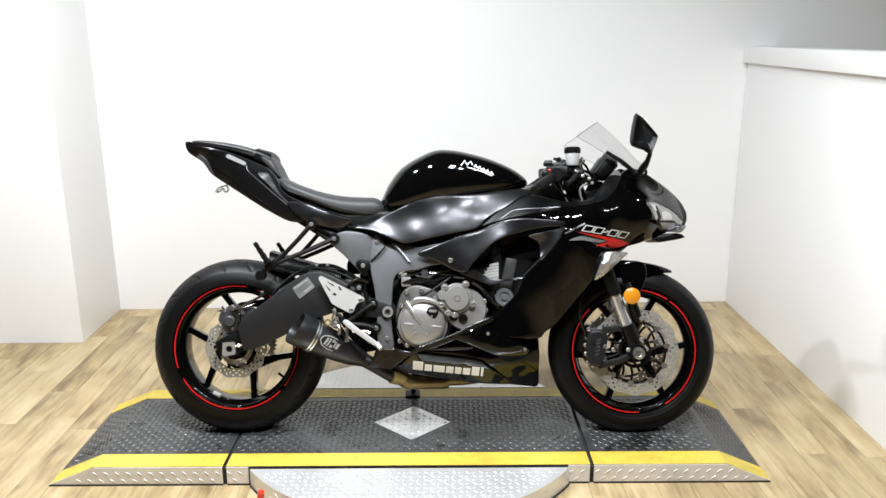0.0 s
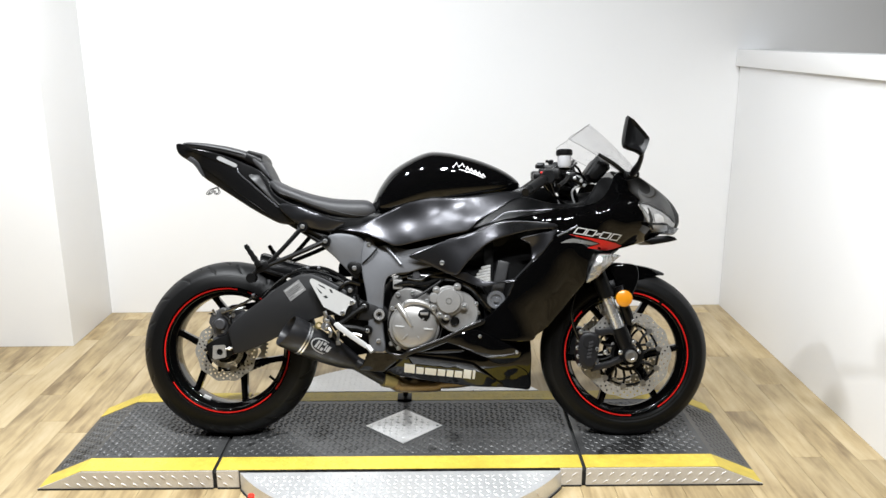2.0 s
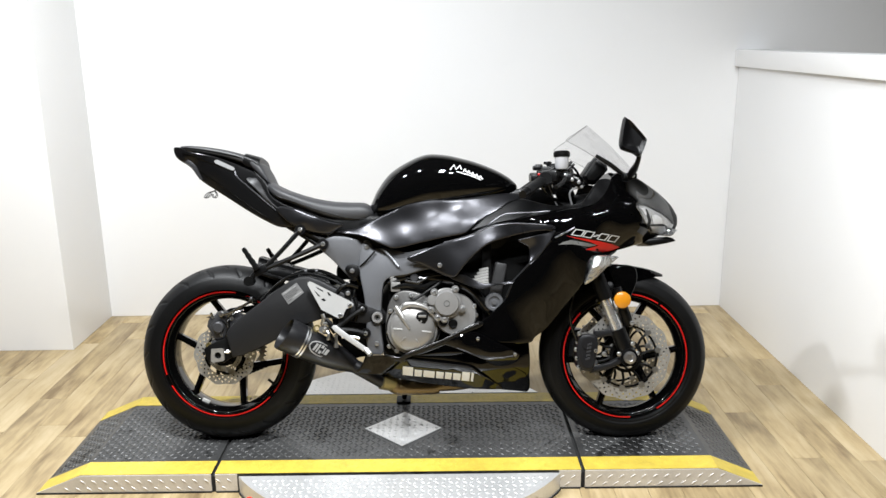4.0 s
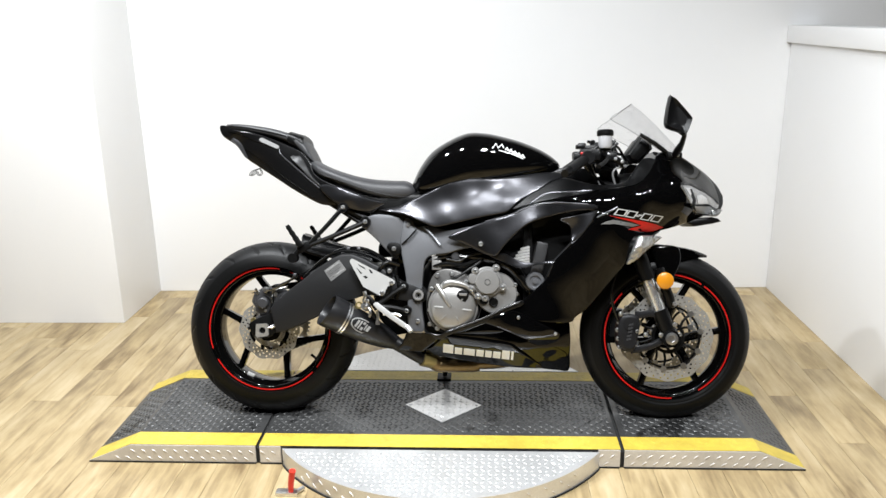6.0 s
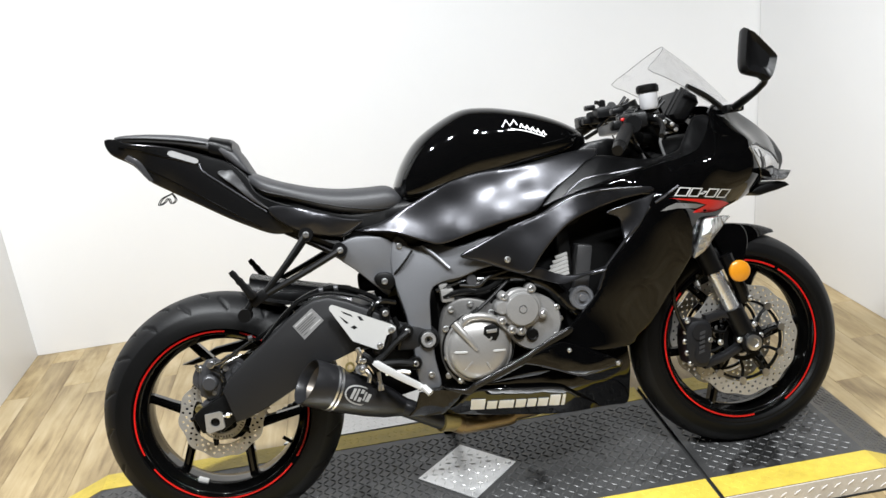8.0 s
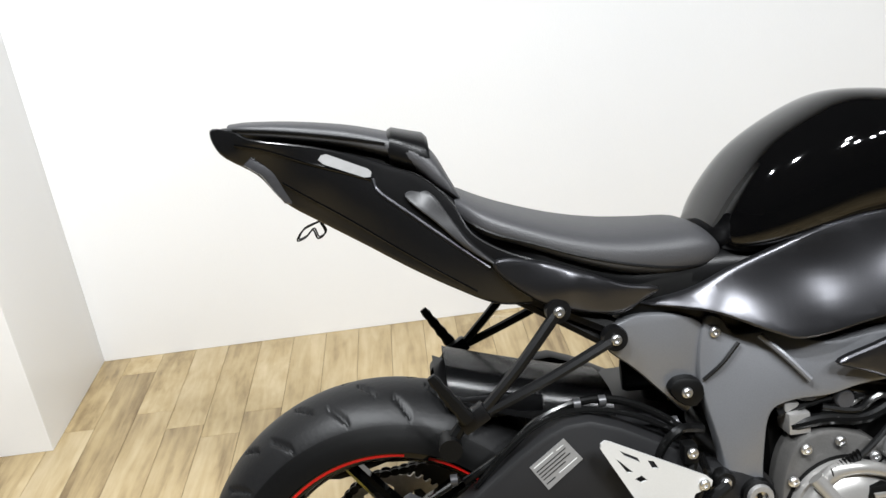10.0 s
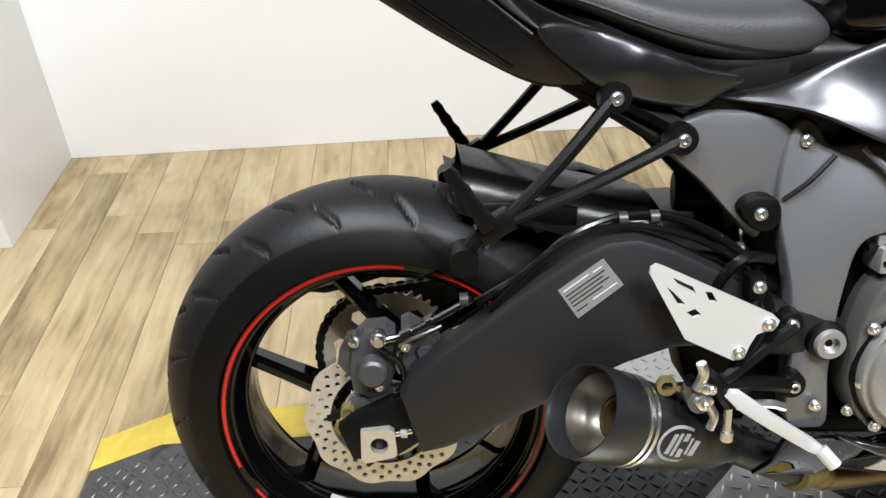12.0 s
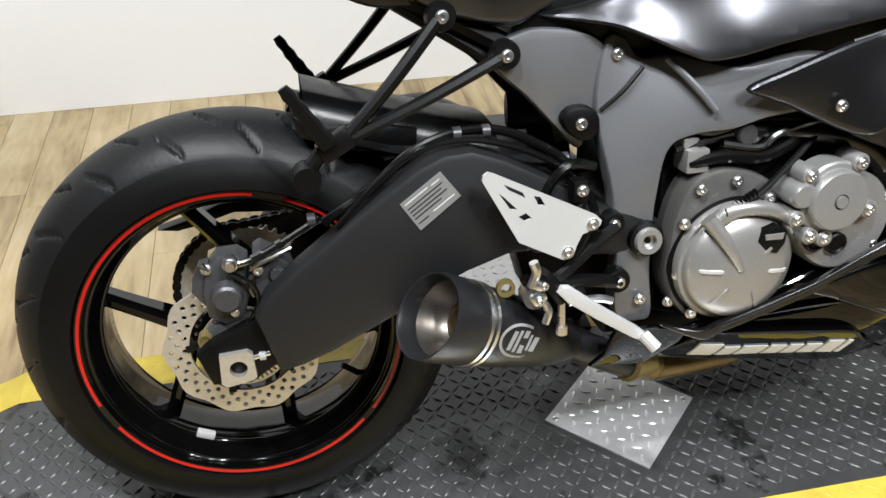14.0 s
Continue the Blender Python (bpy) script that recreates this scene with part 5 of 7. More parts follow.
        for v in bm.verts:
            best = None
            for o in onto:
                hit, place, normal, _ = o.ray_cast(Vector((v.co.x, -0.5, v.co.z)), Vector((0, 1, 0)))
                if hit and (best is None or place.y < best):
                    best = place.y
            v.co.y = (best if best is not None else -0.2) - out
        bmesh.ops.solidify(bm, geom=bm.faces[:], thickness=0.0006)
        return part(name, bm, mat, onto[0], label)
    decal("red_flash", [(0.474, 0.701), (0.540, 0.691), (0.600, 0.681), (0.645, 0.671), (0.675, 0.661), (0.648, 0.652), (0.616, 0.645), (0.545, 0.655), (0.592, 0.668), (0.560, 0.680)], RED, [upper, fairing], "bright red arrow-shaped flash")
    decal("grey_flash", [(0.448, 0.672), (0.466, 0.681), (0.490, 0.687), (0.545, 0.678), (0.585, 0.669), (0.558, 0.664), (0.496, 0.673)], FLASHGREY, [fairing, upper], "grey flash")
    for k, (x, wd) in enumerate(((0.492, 0.036), (0.531, 0.032), (0.567, 0.012), (0.583, 0.032), (0.620, 0.032))):
        z = 0.724 - 0.165 * (x - 0.492)
        h = 0.020 if k != 2 else 0.006
        if k == 2:
            z -= 0.007
        q = [(x, z - h), (x + wd, z - h - 0.165 * wd), (x + wd + 0.016, z - 0.165 * wd), (x + 0.016, z)]
        cx, cz = sum(p[0] for p in q) / 4, sum(p[1] for p in q) / 4
        f = 0.76 if k != 2 else 0.45
        for e in range(4):
            (xa, za), (xb, zb) = q[e], q[(e + 1) % 4]
            decal("model_mark", [(xa, za), (xb, zb), (cx + (xb - cx) * f, cz + (zb - cz) * f), (cx + (xa - cx) * f, cz + (za - cz) * f)], GREYTAPE, [upper, fairing], "silver model mark, drawn as plain outlines" if e == 0 else "")
    # what shows behind the headlamp's glass: pale reflector panes between dark seams
    for q in ([(0.786, 0.768), (0.812, 0.773), (0.836, 0.762), (0.846, 0.743), (0.795, 0.741)], [(0.778, 0.730), (0.800, 0.733), (0.858, 0.734), (0.866, 0.716), (0.846, 0.707), (0.792, 0.713)], [(0.736, 0.793), (0.760, 0.795), (0.774, 0.782), (0.758, 0.768)]):
        decal("reflector", q, PANE, [bowl], "pale lamp reflector")
    for q in ([(0.757, 0.790), (0.766, 0.790), (0.784, 0.752), (0.775, 0.712), (0.768, 0.730), (0.772, 0.752)], [(0.781, 0.738), (0.852, 0.740), (0.868, 0.734), (0.850, 0.734), (0.781, 0.733)]):
        decal("seam", q, MATTE, [bowl], "dark seam in the lamp", out=0.0016)
    decal("lamp_rim", [(0.724, 0.803), (0.769, 0.809), (0.829, 0.788), (0.873, 0.767), (0.900, 0.743), (0.894, 0.742), (0.870, 0.761), (0.828, 0.781), (0.769, 0.801)], PLASTIC, [bowl, upper], "black brow over the lamp", out=0.0022)
    # turn signal
    sig = [(0.590, 0.634, -0.204), (0.664, 0.630, -0.172), (0.650, 0.614, -0.176), (0.608, 0.578, -0.192), (0.575, 0.552, -0.202), (0.545, 0.537, -0.200), (0.556, 0.575, -0.210), (0.572, 0.612, -0.212)]
    panel("turn_signal", LENS, bike, sig, [(0.59, 0.60, -0.208)], 0.008, 0.005, 0.006, 0.010, "clear faceted turn signal", smooth=3)
    # windscreen: one bent sheet, its rim
    rows = []
    for k in range(13):
        f = k / 12
        cx0, cz0 = 0.760 + (0.591 - 0.760) * f, 0.930 + (1.098 - 0.930) * f + 0.008 * math.sin(math.pi * f)
        ex, ez, ey = 0.700 + (0.493 - 0.700) * f, 0.905 + (1.029 - 0.905) * f, 0.095 + 0.045 * min(1, 1.6 * f)
        row = []
        for j in range(-10, 11):
            u = j / 10
            g = abs(u) ** 1.9
            row.append((cx0 + (ex - cx0) * g, ey * u - 0.028, cz0 + (ez - cz0) * g))
        rows.append(row)
    bm = bmesh.new()
    rings(bm, rows, close=False)
    bmesh.ops.solidify(bm, geom=bm.faces[:], thickness=0.003)
    screen = part("windscreen", bm, CLEAR, bike, "clear acrylic double-curved windscreen")
    screen.visible_shadow = False
    bm = bmesh.new()
    edge_line = [rows[k][0] for k in range(13)] + rows[12][1:20] + [rows[k][20] for k in range(12, -1, -1)]
    tube(bm, edge_line[::2], 0.0010, 6, 2)
    part("screen_edge", bm, LABEL, screen, "thin dark screen edge")
    bm = bmesh.new()
    tube(bm, [(0.597, -0.150, 0.976), (0.650, -0.145, 0.945), (0.700, -0.122, 0.912), (0.735, -0.080, 0.905), (0.755, -0.028, 0.915), (0.735, 0.030, 0.905), (0.700, 0.070, 0.912), (0.650, 0.090, 0.945)], 0.0075, 8)
    part("screen_mount", bm, PLASTIC, bike, "black screen mount")
    # mirror: an angular shell that narrows into a short paddle-shaped stalk
    bm = bmesh.new()
    shell = [(0.634, 1.072), (0.642, 1.074), (0.655, 1.067), (0.682, 1.037), (0.710, 1.004), (0.711, 0.992), (0.704, 0.972), (0.692, 0.948), (0.681, 0.946), (0.668, 0.956), (0.648, 0.962), (0.628, 0.970), (0.622, 0.978), (0.620, 1.000)]
    loops = []
    for f, y in ((0.55, -0.392), (0.90, -0.404), (1.0, -0.390), (0.98, -0.372), (0.74, -0.352), (0.35, -0.346)):
        cx, cz = 0.668, 1.006
        loops.append([(cx + (p.x - cx) * f * 0.92 + (1 - f) * 0.008, y, cz - 0.004 + (p.z - cz) * f * 0.95) for p in curve_through([(a, 0, b) for a, b in shell], 2, True)])
    rings(bm, loops)
    mir = part("mirror", bm, PLASTIC, bike, "black angular rear-view mirror on a stalk")
    bm = bmesh.new()
    loops = []
    for x, y, z, a, b in ((0.688, -0.380, 0.958, 0.008, 0.008), (0.690, -0.366, 0.944, 0.0075, 0.008), (0.698, -0.310, 0.930, 0.009, 0.008), (0.704, -0.240, 0.917, 0.014, 0.009), (0.706, -0.190, 0.907, 0.012, 0.010), (0.707, -0.168, 0.902, 0.010, 0.010)):
        loops.append([(x + a * math.cos(w), y, z + b * math.sin(w)) for w in [2 * math.pi * k / 12 for k in range(12)]])
    rings(bm, loops)
    part("stalk", bm, PLASTIC, mir)
    bm = bmesh.new()
    box(bm, (0.684, -0.182, 0.893), (0.732, -0.150, 0.914), 0.006)
    part("mount", bm, MATTE, mir)
    bolts(SMALL, mir, [(0.700, -0.184, 0.904), (0.716, -0.184, 0.902)])
    # instruments
    bm = bmesh.new()
    slab(bm, [(0.572, 0.915), (0.582, 0.897), (0.608, 0.892), (0.652, 0.935), (0.648, 0.952), (0.617, 0.978)], -0.085, 0.085, bevel=0.016)
    for y in (-0.060, -0.030):
        slab(bm, [(0.566, 0.912), (0.580, 0.893), (0.612, 0.886), (0.658, 0.936), (0.654, 0.956), (0.615, 0.984)], y - 0.004, y + 0.004, bevel=0.002)
    part("instrument_pod", bm, PLASTIC, bike, "black instrument pod")
    # front mudguard
    bm = bmesh.new()
    loops = []
    for k in range(19):
        f = k / 18
        a = radians(60.5 + 61.5 * f)
        tip = max(0.0, 1 - f / 0.28)
        r = 0.309 + 0.006 * tip
        half_w = 0.073 * (1 - 0.55 * tip ** 1.5)
        drop = 0.05 * (1 - 0.8 * tip)
        loops.append([(0.703 + (r - drop * (abs(u) ** 2.6)) * math.cos(a), half_w * u - 0.006, 0.289 + (r - drop * (abs(u) ** 2.6)) * math.sin(a)) for u in [j / 8 for j in range(-8, 9)]])
    rings(bm, loops, close=False)
    bmesh.ops.solidify(bm, geom=bm.faces[:], thickness=0.003)
    guard = part("front_mudguard", bm, GLOSS, bike, "gloss black front mudguard")
    skirt = [(0.652, 0.590, -0.074), (0.700, 0.600, -0.076), (0.745, 0.590, -0.078), (0.752, 0.552, -0.088), (0.735, 0.505, -0.096), (0.712, 0.470, -0.100), (0.690, 0.440, -0.102), (0.680, 0.470, -0.100), (0.672, 0.520, -0.094)]
    panel("mudguard_stay", GLOSS, guard, skirt, [], 0.008, 0.005, 0.004, 0.012)
    # raised beads along the panels' creases, satin ones lighter to stand for lit edges, and the insert beside the
    # passenger seat
    def crease(line, onto, parent, mat=SATIN, radius=0.0028, sink=0.3):
        place = []
        for p in curve_through([(x, 0, z) for x, z in line], 5):
            best = None
            for o in onto:
                hit, spot, _, _ = o.ray_cast(Vector((p.x, -0.6, p.z)), Vector((0, 1, 0)))
                if hit and (best is None or spot.y < best.y):
                    best = spot
            if best is not None:
                place.append((best.x, best.y + sink * radius, best.z))
        bm = bmesh.new()
        tube(bm, place, radius, 8, 1)
        part("crease", bm, mat, parent)

    wedge = [(-0.612, 0.914, -0.100), (-0.590, 0.922, -0.098), (-0.572, 0.912, -0.102), (-0.552, 0.878, -0.112), (-0.530, 0.842, -0.122), (-0.494, 0.806, -0.134), (-0.534, 0.833, -0.126), (-0.572, 0.873, -0.112)]
    panel("tail_insert", DUCT, cowl, wedge, [(-0.56, 0.880, -0.116)], 0.005, 0.004, 0.004, 0.010, "dull black tail insert", both=False)
    crease([(-0.655, 0.944), (-0.648, 0.924), (-0.607, 0.888), (-0.560, 0.848), (-0.505, 0.803)], [cowl], cowl, SATIN, 0.0034)
    crease([(-0.787, 0.950), (-0.700, 0.890), (-0.634, 0.842), (-0.573, 0.800), (-0.525, 0.768)], [cowl], cowl, GLOSS, 0.0026)
    crease([(-0.850, 1.012), (-0.806, 1.001), (-0.748, 0.977), (-0.694, 0.957), (-0.655, 0.942)], [cowl], cowl, GLOSS, 0.0026)
    crease([(0.505, 0.728), (0.474, 0.712), (0.438, 0.695)], [upper, fairing], upper, SATIN, 0.0042)
    crease([(0.425, 0.687), (0.394, 0.648), (0.352, 0.606), (0.306, 0.561), (0.287, 0.524), (0.272, 0.493), (0.234, 0.455), (0.200, 0.426)], [fairing], fairing, SATIN, 0.0042)
    crease([(0.172, 0.704), (0.205, 0.728), (0.241, 0.757), (0.282, 0.777), (0.371, 0.781), (0.440, 0.786)], [inner_part, upper], inner_part, SATIN, 0.0034)
    crease([(0.070, 0.683), (0.120, 0.696), (0.176, 0.713), (0.228, 0.735), (0.285, 0.743), (0.335, 0.743), (0.410, 0.738)], [w], w, SATIN, 0.0026)
    crease([(-0.061, 0.312), (-0.013, 0.330), (0.068, 0.361), (0.133, 0.393), (0.184, 0.414)], [rim], rim, SATIN, 0.0026)
    crease([(0.110, 0.333), (0.154, 0.315), (0.206, 0.294), (0.260, 0.299), (0.308, 0.305)], [fin], fin, SATIN, 0.0022)
    crease([(-0.110, 0.252), (-0.087, 0.275), (-0.060, 0.293), (-0.015, 0.289), (0.047, 0.281), (0.145, 0.267), (0.167, 0.256), (0.197, 0.231)], [side], side, SATIN, 0.0022)
    # towards the tank the body's midline stands a little more upright than the wheels
    upright = {"fuel_tank": (0.15, 0.9, 0.19), "rider_seat": (0.15, 0.5, 0.14), "passenger_seat": (0.15, 0.5, 0.12), "tail_cowl": (0.15, 0.5, 0.12), "tail_core": (0.15, 0.5, 0.12), "tail_tray": (0.15, 0.5, 0.12),
               "tail_lamp": (0.15, 0.3, 0.12), "plate_bracket": (0.15, 0.0, 1.0), "tail_side": (0.06, 0.5, 0.14), "instrument_pod": (0.08, 0.0, 1.0)}
    for o in bike.children:
        lift, narrow, half = upright.get(o.name.split(".")[0], (0.0, 0.0, 1.0))
        for p in (o, *o.children_recursive) if lift else ():
            for v in p.data.vertices:
                d = lift * max(0.0, v.co.z - 0.5) * min(1.0, max(0.0, (v.co.x + 0.55) / 0.35))
                aft = 0.45 if v.co.x < -0.45 else min(1.0, 0.45 + (v.co.x + 0.45) / 0.25)
                v.co = (v.co.x * (1 - aft * d / 2.65), v.co.y * (1 - narrow * d / half) - d, v.co.z - 0.1 * d * aft)


bodywork()


# ---- frame, swingarm and running gear
def frame_parts():
    plate = [(-0.221, 0.606, -0.142), (-0.208, 0.690, -0.136), (-0.182, 0.692, -0.136), (-0.164, 0.668, -0.142), (-0.120, 0.670, -0.154), (-0.050, 0.655, -0.182), (0.030, 0.668, -0.200), (0.100, 0.650, -0.205), (0.060, 0.605, -0.205), (-0.014, 0.590, -0.198), (-0.055, 0.577, -0.190), (-0.107, 0.570, -0.178), (-0.134, 0.548, -0.172), (-0.143, 0.478, -0.168), (-0.145, 0.391, -0.168), (-0.138, 0.316, -0.166), (-0.160, 0.306, -0.166), (-0.185, 0.314, -0.166), (-0.195, 0.343, -0.166), (-0.196, 0.421, -0.166), (-0.202, 0.498, -0.160)]
    fr = panel("main_frame", FRAME, bike, plate, [(-0.17, 0.50, -0.166), (-0.168, 0.40, -0.169), (-0.165, 0.58, -0.160), (-0.08, 0.62, -0.180)], 0.005, 0.005, 0.022, 0.012, "satin grey cast aluminium frame")
    bolts(MID, fr, [(-0.194, -0.140, 0.674), (-0.160, -0.172, 0.345)])
    bolts(MID, fr, [(-0.199, -0.172, 0.383), (-0.118, -0.172, 0.335)])
    bm = bmesh.new()
    closed_turned(bm, [(0.0105, -0.186), (0.0175, -0.186), (0.0190, -0.183), (0.0190, -0.165), (0.0105, -0.165)], (-0.157, 0, 0.434), 32)
    pv = part("pivot_bolt", bm, ENGINE, fr, "large steel swingarm pivot")
    bm = bmesh.new()
    turned(bm, [(0.0001, -0.178), (0.0102, -0.178), (0.0102, -0.16), (0.0001, -0.16)], (-0.157, 0, 0.434), 24)
    core = part("pivot_core", bm, STEEL, pv, "bright steel pivot core")
    bm = bmesh.new()
    turned(bm, [(0.0001, -0.1795), (0.0048, -0.1795), (0.0048, -0.17), (0.0001, -0.17)], (-0.157, 0, 0.434), 6)
    part("socket", bm, MATTE, fr)
    bm = bmesh.new()
    closed_turned(bm, [(0.0192, -0.1795), (0.0235, -0.1775), (0.0245, -0.166), (0.0192, -0.166)], (-0.157, 0, 0.434), 32)
    part("pivot_boss", bm, MATTE, fr)
    bm = bmesh.new()
    tube(bm, [(-0.138, -0.161, 0.668), (-0.108, -0.178, 0.636), (-0.082, -0.190, 0.604)], 0.0045, 8)
    part("frame_seam", bm, FRAME, fr, "cast seam along the frame")
    bm = bmesh.new()
    tube(bm, [(-0.216, -0.145, 0.606), (-0.190, -0.152, 0.630), (-0.165, -0.152, 0.658)], 0.003, 6)
    part("frame_seam", bm, MATTE, fr)
    sub = [(-0.352, 0.694, -0.140), (-0.332, 0.704, -0.140), (-0.295, 0.712, -0.138), (-0.228, 0.700, -0.134), (-0.198, 0.672, -0.130), (-0.206, 0.633, -0.130), (-0.224, 0.579, -0.130), (-0.239, 0.554, -0.130), (-0.268, 0.582, -0.132), (-0.310, 0.628, -0.136), (-0.352, 0.668, -0.140)]
    sf = panel("subframe", FRAME, bike, sub, [(-0.26, 0.65, -0.137)], 0.005, 0.005, 0.02, 0.012, "satin grey subframe casting")
    for s in (-1, 1):
        bm = bmesh.new()
        tube(bm, [(-0.33, s * 0.120, 0.690), (-0.42, s * 0.118, 0.738), (-0.50, s * 0.105, 0.775)], 0.014, 8)
        tube(bm, [(-0.30, s * 0.112, 0.640), (-0.38, s * 0.112, 0.695), (-0.47, s * 0.105, 0.752)], 0.010, 8)
        part("subframe_rail", bm, MATTE, sf)
    # linkage boss with two screws below the subframe
    bm = bmesh.new()
    slab(bm, [(-0.268, 0.600), (-0.258, 0.612), (-0.240, 0.614), (-0.222, 0.606), (-0.216, 0.585), (-0.230, 0.568), (-0.248, 0.572), (-0.262, 0.585)], -0.150, -0.11, bevel=0.006, smooth=2)
    boss = part("frame_boss", bm, MATTE, sf)
    bolts(MID, boss, [(-0.243, -0.150, 0.592)])
    # passenger footrests on both sides
    for s in (-1, 1):
        bm = bmesh.new()
        for top in ((-0.418, s * 0.150, 0.735), (-0.341, s * 0.150, 0.685)):
            tube(bm, [top, ((top[0] - 0.548) / 2 + 0.004, s * 0.158, (top[2] + 0.598) / 2), (-0.545, s * 0.160, 0.600)], 0.0088, 8, r2=0.0075)
            turned(bm, [(0.017, -0.006), (0.0185, 0.0), (0.0185, 0.012), (0.010, 0.016)], (top[0], s * 0.150, top[2]), 24)
        box(bm, (-0.575, s * 0.160 - 0.012, 0.585), (-0.530, s * 0.160 + 0.012, 0.612), 0.006, Matrix.Rotation(radians(-30), 4, "Y"))
        fb = part("footrest_bracket", bm, PLASTIC, bike, "black forked passenger footrest bracket")
        if s < 0:
            bolts(MID, fb, [(-0.418, -0.157, 0.735), (-0.341, -0.157, 0.685)])
        bm = bmesh.new()
        loops = []
        for f in [k / 8 for k in range(9)]:
            x, z = -0.560 - 0.046 * f, 0.602 + 0.072 * f
            w = 0.0095 - 0.0035 * f + (0.0018 if int(f * 8) % 2 else 0)
            loops.append([(x + w * c * 0.85, s * (0.178 + 0.005 * f) + w * 0.75 * d, z + w * c * 0.5) for c, d in ((1, 0.6), (0.6, 1), (-0.6, 1), (-1, 0.6), (-1, -0.6), (-0.6, -1), (0.6, -1), (1, -0.6))])
        rings(bm, loops)
        part("peg", bm, MATTE, fb, "folded ribbed footpeg")
        bm = bmesh.new()
        turned(bm, [(0.0165, -0.02), (0.0165, 0.018), (0.009, 0.02)], (-0.590, s * 0.160, 0.562), 20)
        tube(bm, [(-0.590, s * 0.160, 0.565), (-0.570, s * 0.160, 0.590)], 0.009, 8)
        part("peg_stop", bm, MATTE, fb)
        if s > 0:
            fb.location.y = 0.03

    # swingarm
    arm = [(-0.673, 0.384), (-0.657, 0.410), (-0.612, 0.447), (-0.559, 0.486), (-0.500, 0.531), (-0.456, 0.560), (-0.424, 0.574), (-0.388, 0.576), (-0.345, 0.560), (-0.280, 0.525), (-0.215, 0.480), (-0.150, 0.462), (-0.150, 0.405), (-0.230, 0.415), (-0.298, 0.432), (-0.344, 0.431), (-0.397, 0.414), (-0.450, 0.390), (-0.497, 0.363), (-0.574, 0.326), (-0.619, 0.309), (-0.651, 0.303)]
    bm = bmesh.new()
    slab(bm, arm, -0.168, -0.125, bevel=0.009)
    slab(bm, [(x, z) for x, z in arm], 0.145, 0.185, bevel=0.009)
    box(bm, (-0.39, -0.13, 0.450), (-0.24, 0.17, 0.535), 0.012)
    turned(bm, [(0.03, -0.16), (0.03, 0.16)], (-0.157, 0, 0.434), 24)
    sw = part("swingarm", bm, ARM, bike, "matt black box-section swingarm", smooth=40)
    bm = bmesh.new()
    slab(bm, [(-0.755, 0.330), (-0.735, 0.345), (-0.660, 0.378), (-0.640, 0.312), (-0.690, 0.280), (-0.740, 0.284)], -0.142, -0.122, bevel=0.004)
    part("arm_end", bm, MATTE, sw)
    bm = bmesh.new()
    slab(bm, [(-0.726, 0.331), (-0.690, 0.333), (-0.684, 0.328), (-0.682, 0.294), (-0.687, 0.290), (-0.722, 0.284), (-0.728, 0.290)], -0.151, -0.142, [circle(-0.704, 0.309, 0.0115, 20)], bevel=0.0)
    ab = part("axle_block", bm, DISC, sw, "bright silver axle block")
    bm = bmesh.new()
    tube(bm, [(-0.686, -0.140, 0.318), (-0.662, -0.140, 0.322)], 0.004, 8)
    turned(bm, [(0.007, -0.004), (0.007, 0.004)], (-0.672, -0.140, 0.320), 6, "x")
    part("adjuster", bm, STEEL, ab)
    bm = bmesh.new()
    turned(bm, [(0.001, -0.146), (0.0118, -0.146), (0.0118, 0.14), (0.001, 0.14)], (-0.704, 0.05, 0.309), 20)
    part("axle", bm, MATTE, sw)
    # foil label with plain bars
    bm = bmesh.new()
    quad = [(-0.482, 0.518), (-0.458, 0.481), (-0.405, 0.521), (-0.430, 0.555)]
    slab(bm, quad, -0.1695, -0.1682)
    lab = part("foil_label", bm, LABEL, sw, "grey foil warning label")
    o, u, v = Vector((-0.482, 0, 0.518)), Vector((0.052, 0, 0.037)), Vector((0.024, 0, -0.036))
    for k, (a, b, c) in enumerate(((0.06, 0.62, 0.12), (0.70, 0.9, 0.15), (0.05, 0.9, 0.28), (0.05, 0.82, 0.40), (0.05, 0.9, 0.52), (0.05, 0.7, 0.64), (0.05, 0.3, 0.82), (0.42, 0.95, 0.80))):
        bm = bmesh.new()
        q = [o + u * a + v * (c - 0.014), o + u * b + v * (c - 0.014), o + u * b + v * (c + 0.014), o + u * a + v * (c + 0.014)]
        slab(bm, [(p.x, p.z) for p in q], -0.1700, -0.1694)
        part("text_bar", bm, MATTE if k in (2, 3, 4, 5, 6) else GREYTAPE, lab)

    # rear brake
    bm = bmesh.new()
    slab(bm, [(-0.734, 0.372), (-0.737, 0.408), (-0.728, 0.440), (-0.714, 0.455), (-0.688, 0.456), (-0.676, 0.446), (-0.676, 0.400), (-0.690, 0.366), (-0.714, 0.358)], -0.120, -0.082, bevel=0.006)
    turned(bm, [(0.0001, -0.1395), (0.0150, -0.1395), (0.0185, -0.1365), (0.0205, -0.128), (0.0215, -0.10), (0.016, -0.10)], (-0.706, 0, 0.403), 28)
    cal = part("rear_caliper", bm, CALIPER, bike, "dark grey single-piston rear brake caliper")
    bm = bmesh.new()
    slab(bm, [(-0.668, 0.456), (-0.645, 0.452), (-0.622, 0.436), (-0.622, 0.414), (-0.640, 0.402), (-0.652, 0.372), (-0.668, 0.362)], -0.120, -0.080, bevel=0.007, smooth=2)
    turned(bm, [(0.0001, -0.128), (0.0085, -0.128), (0.0115, -0.122), (0.0115, -0.10)], (-0.640, 0, 0.424), 18)
    part("caliper_bridge", bm, CALIPER, cal)
    bm = bmesh.new()
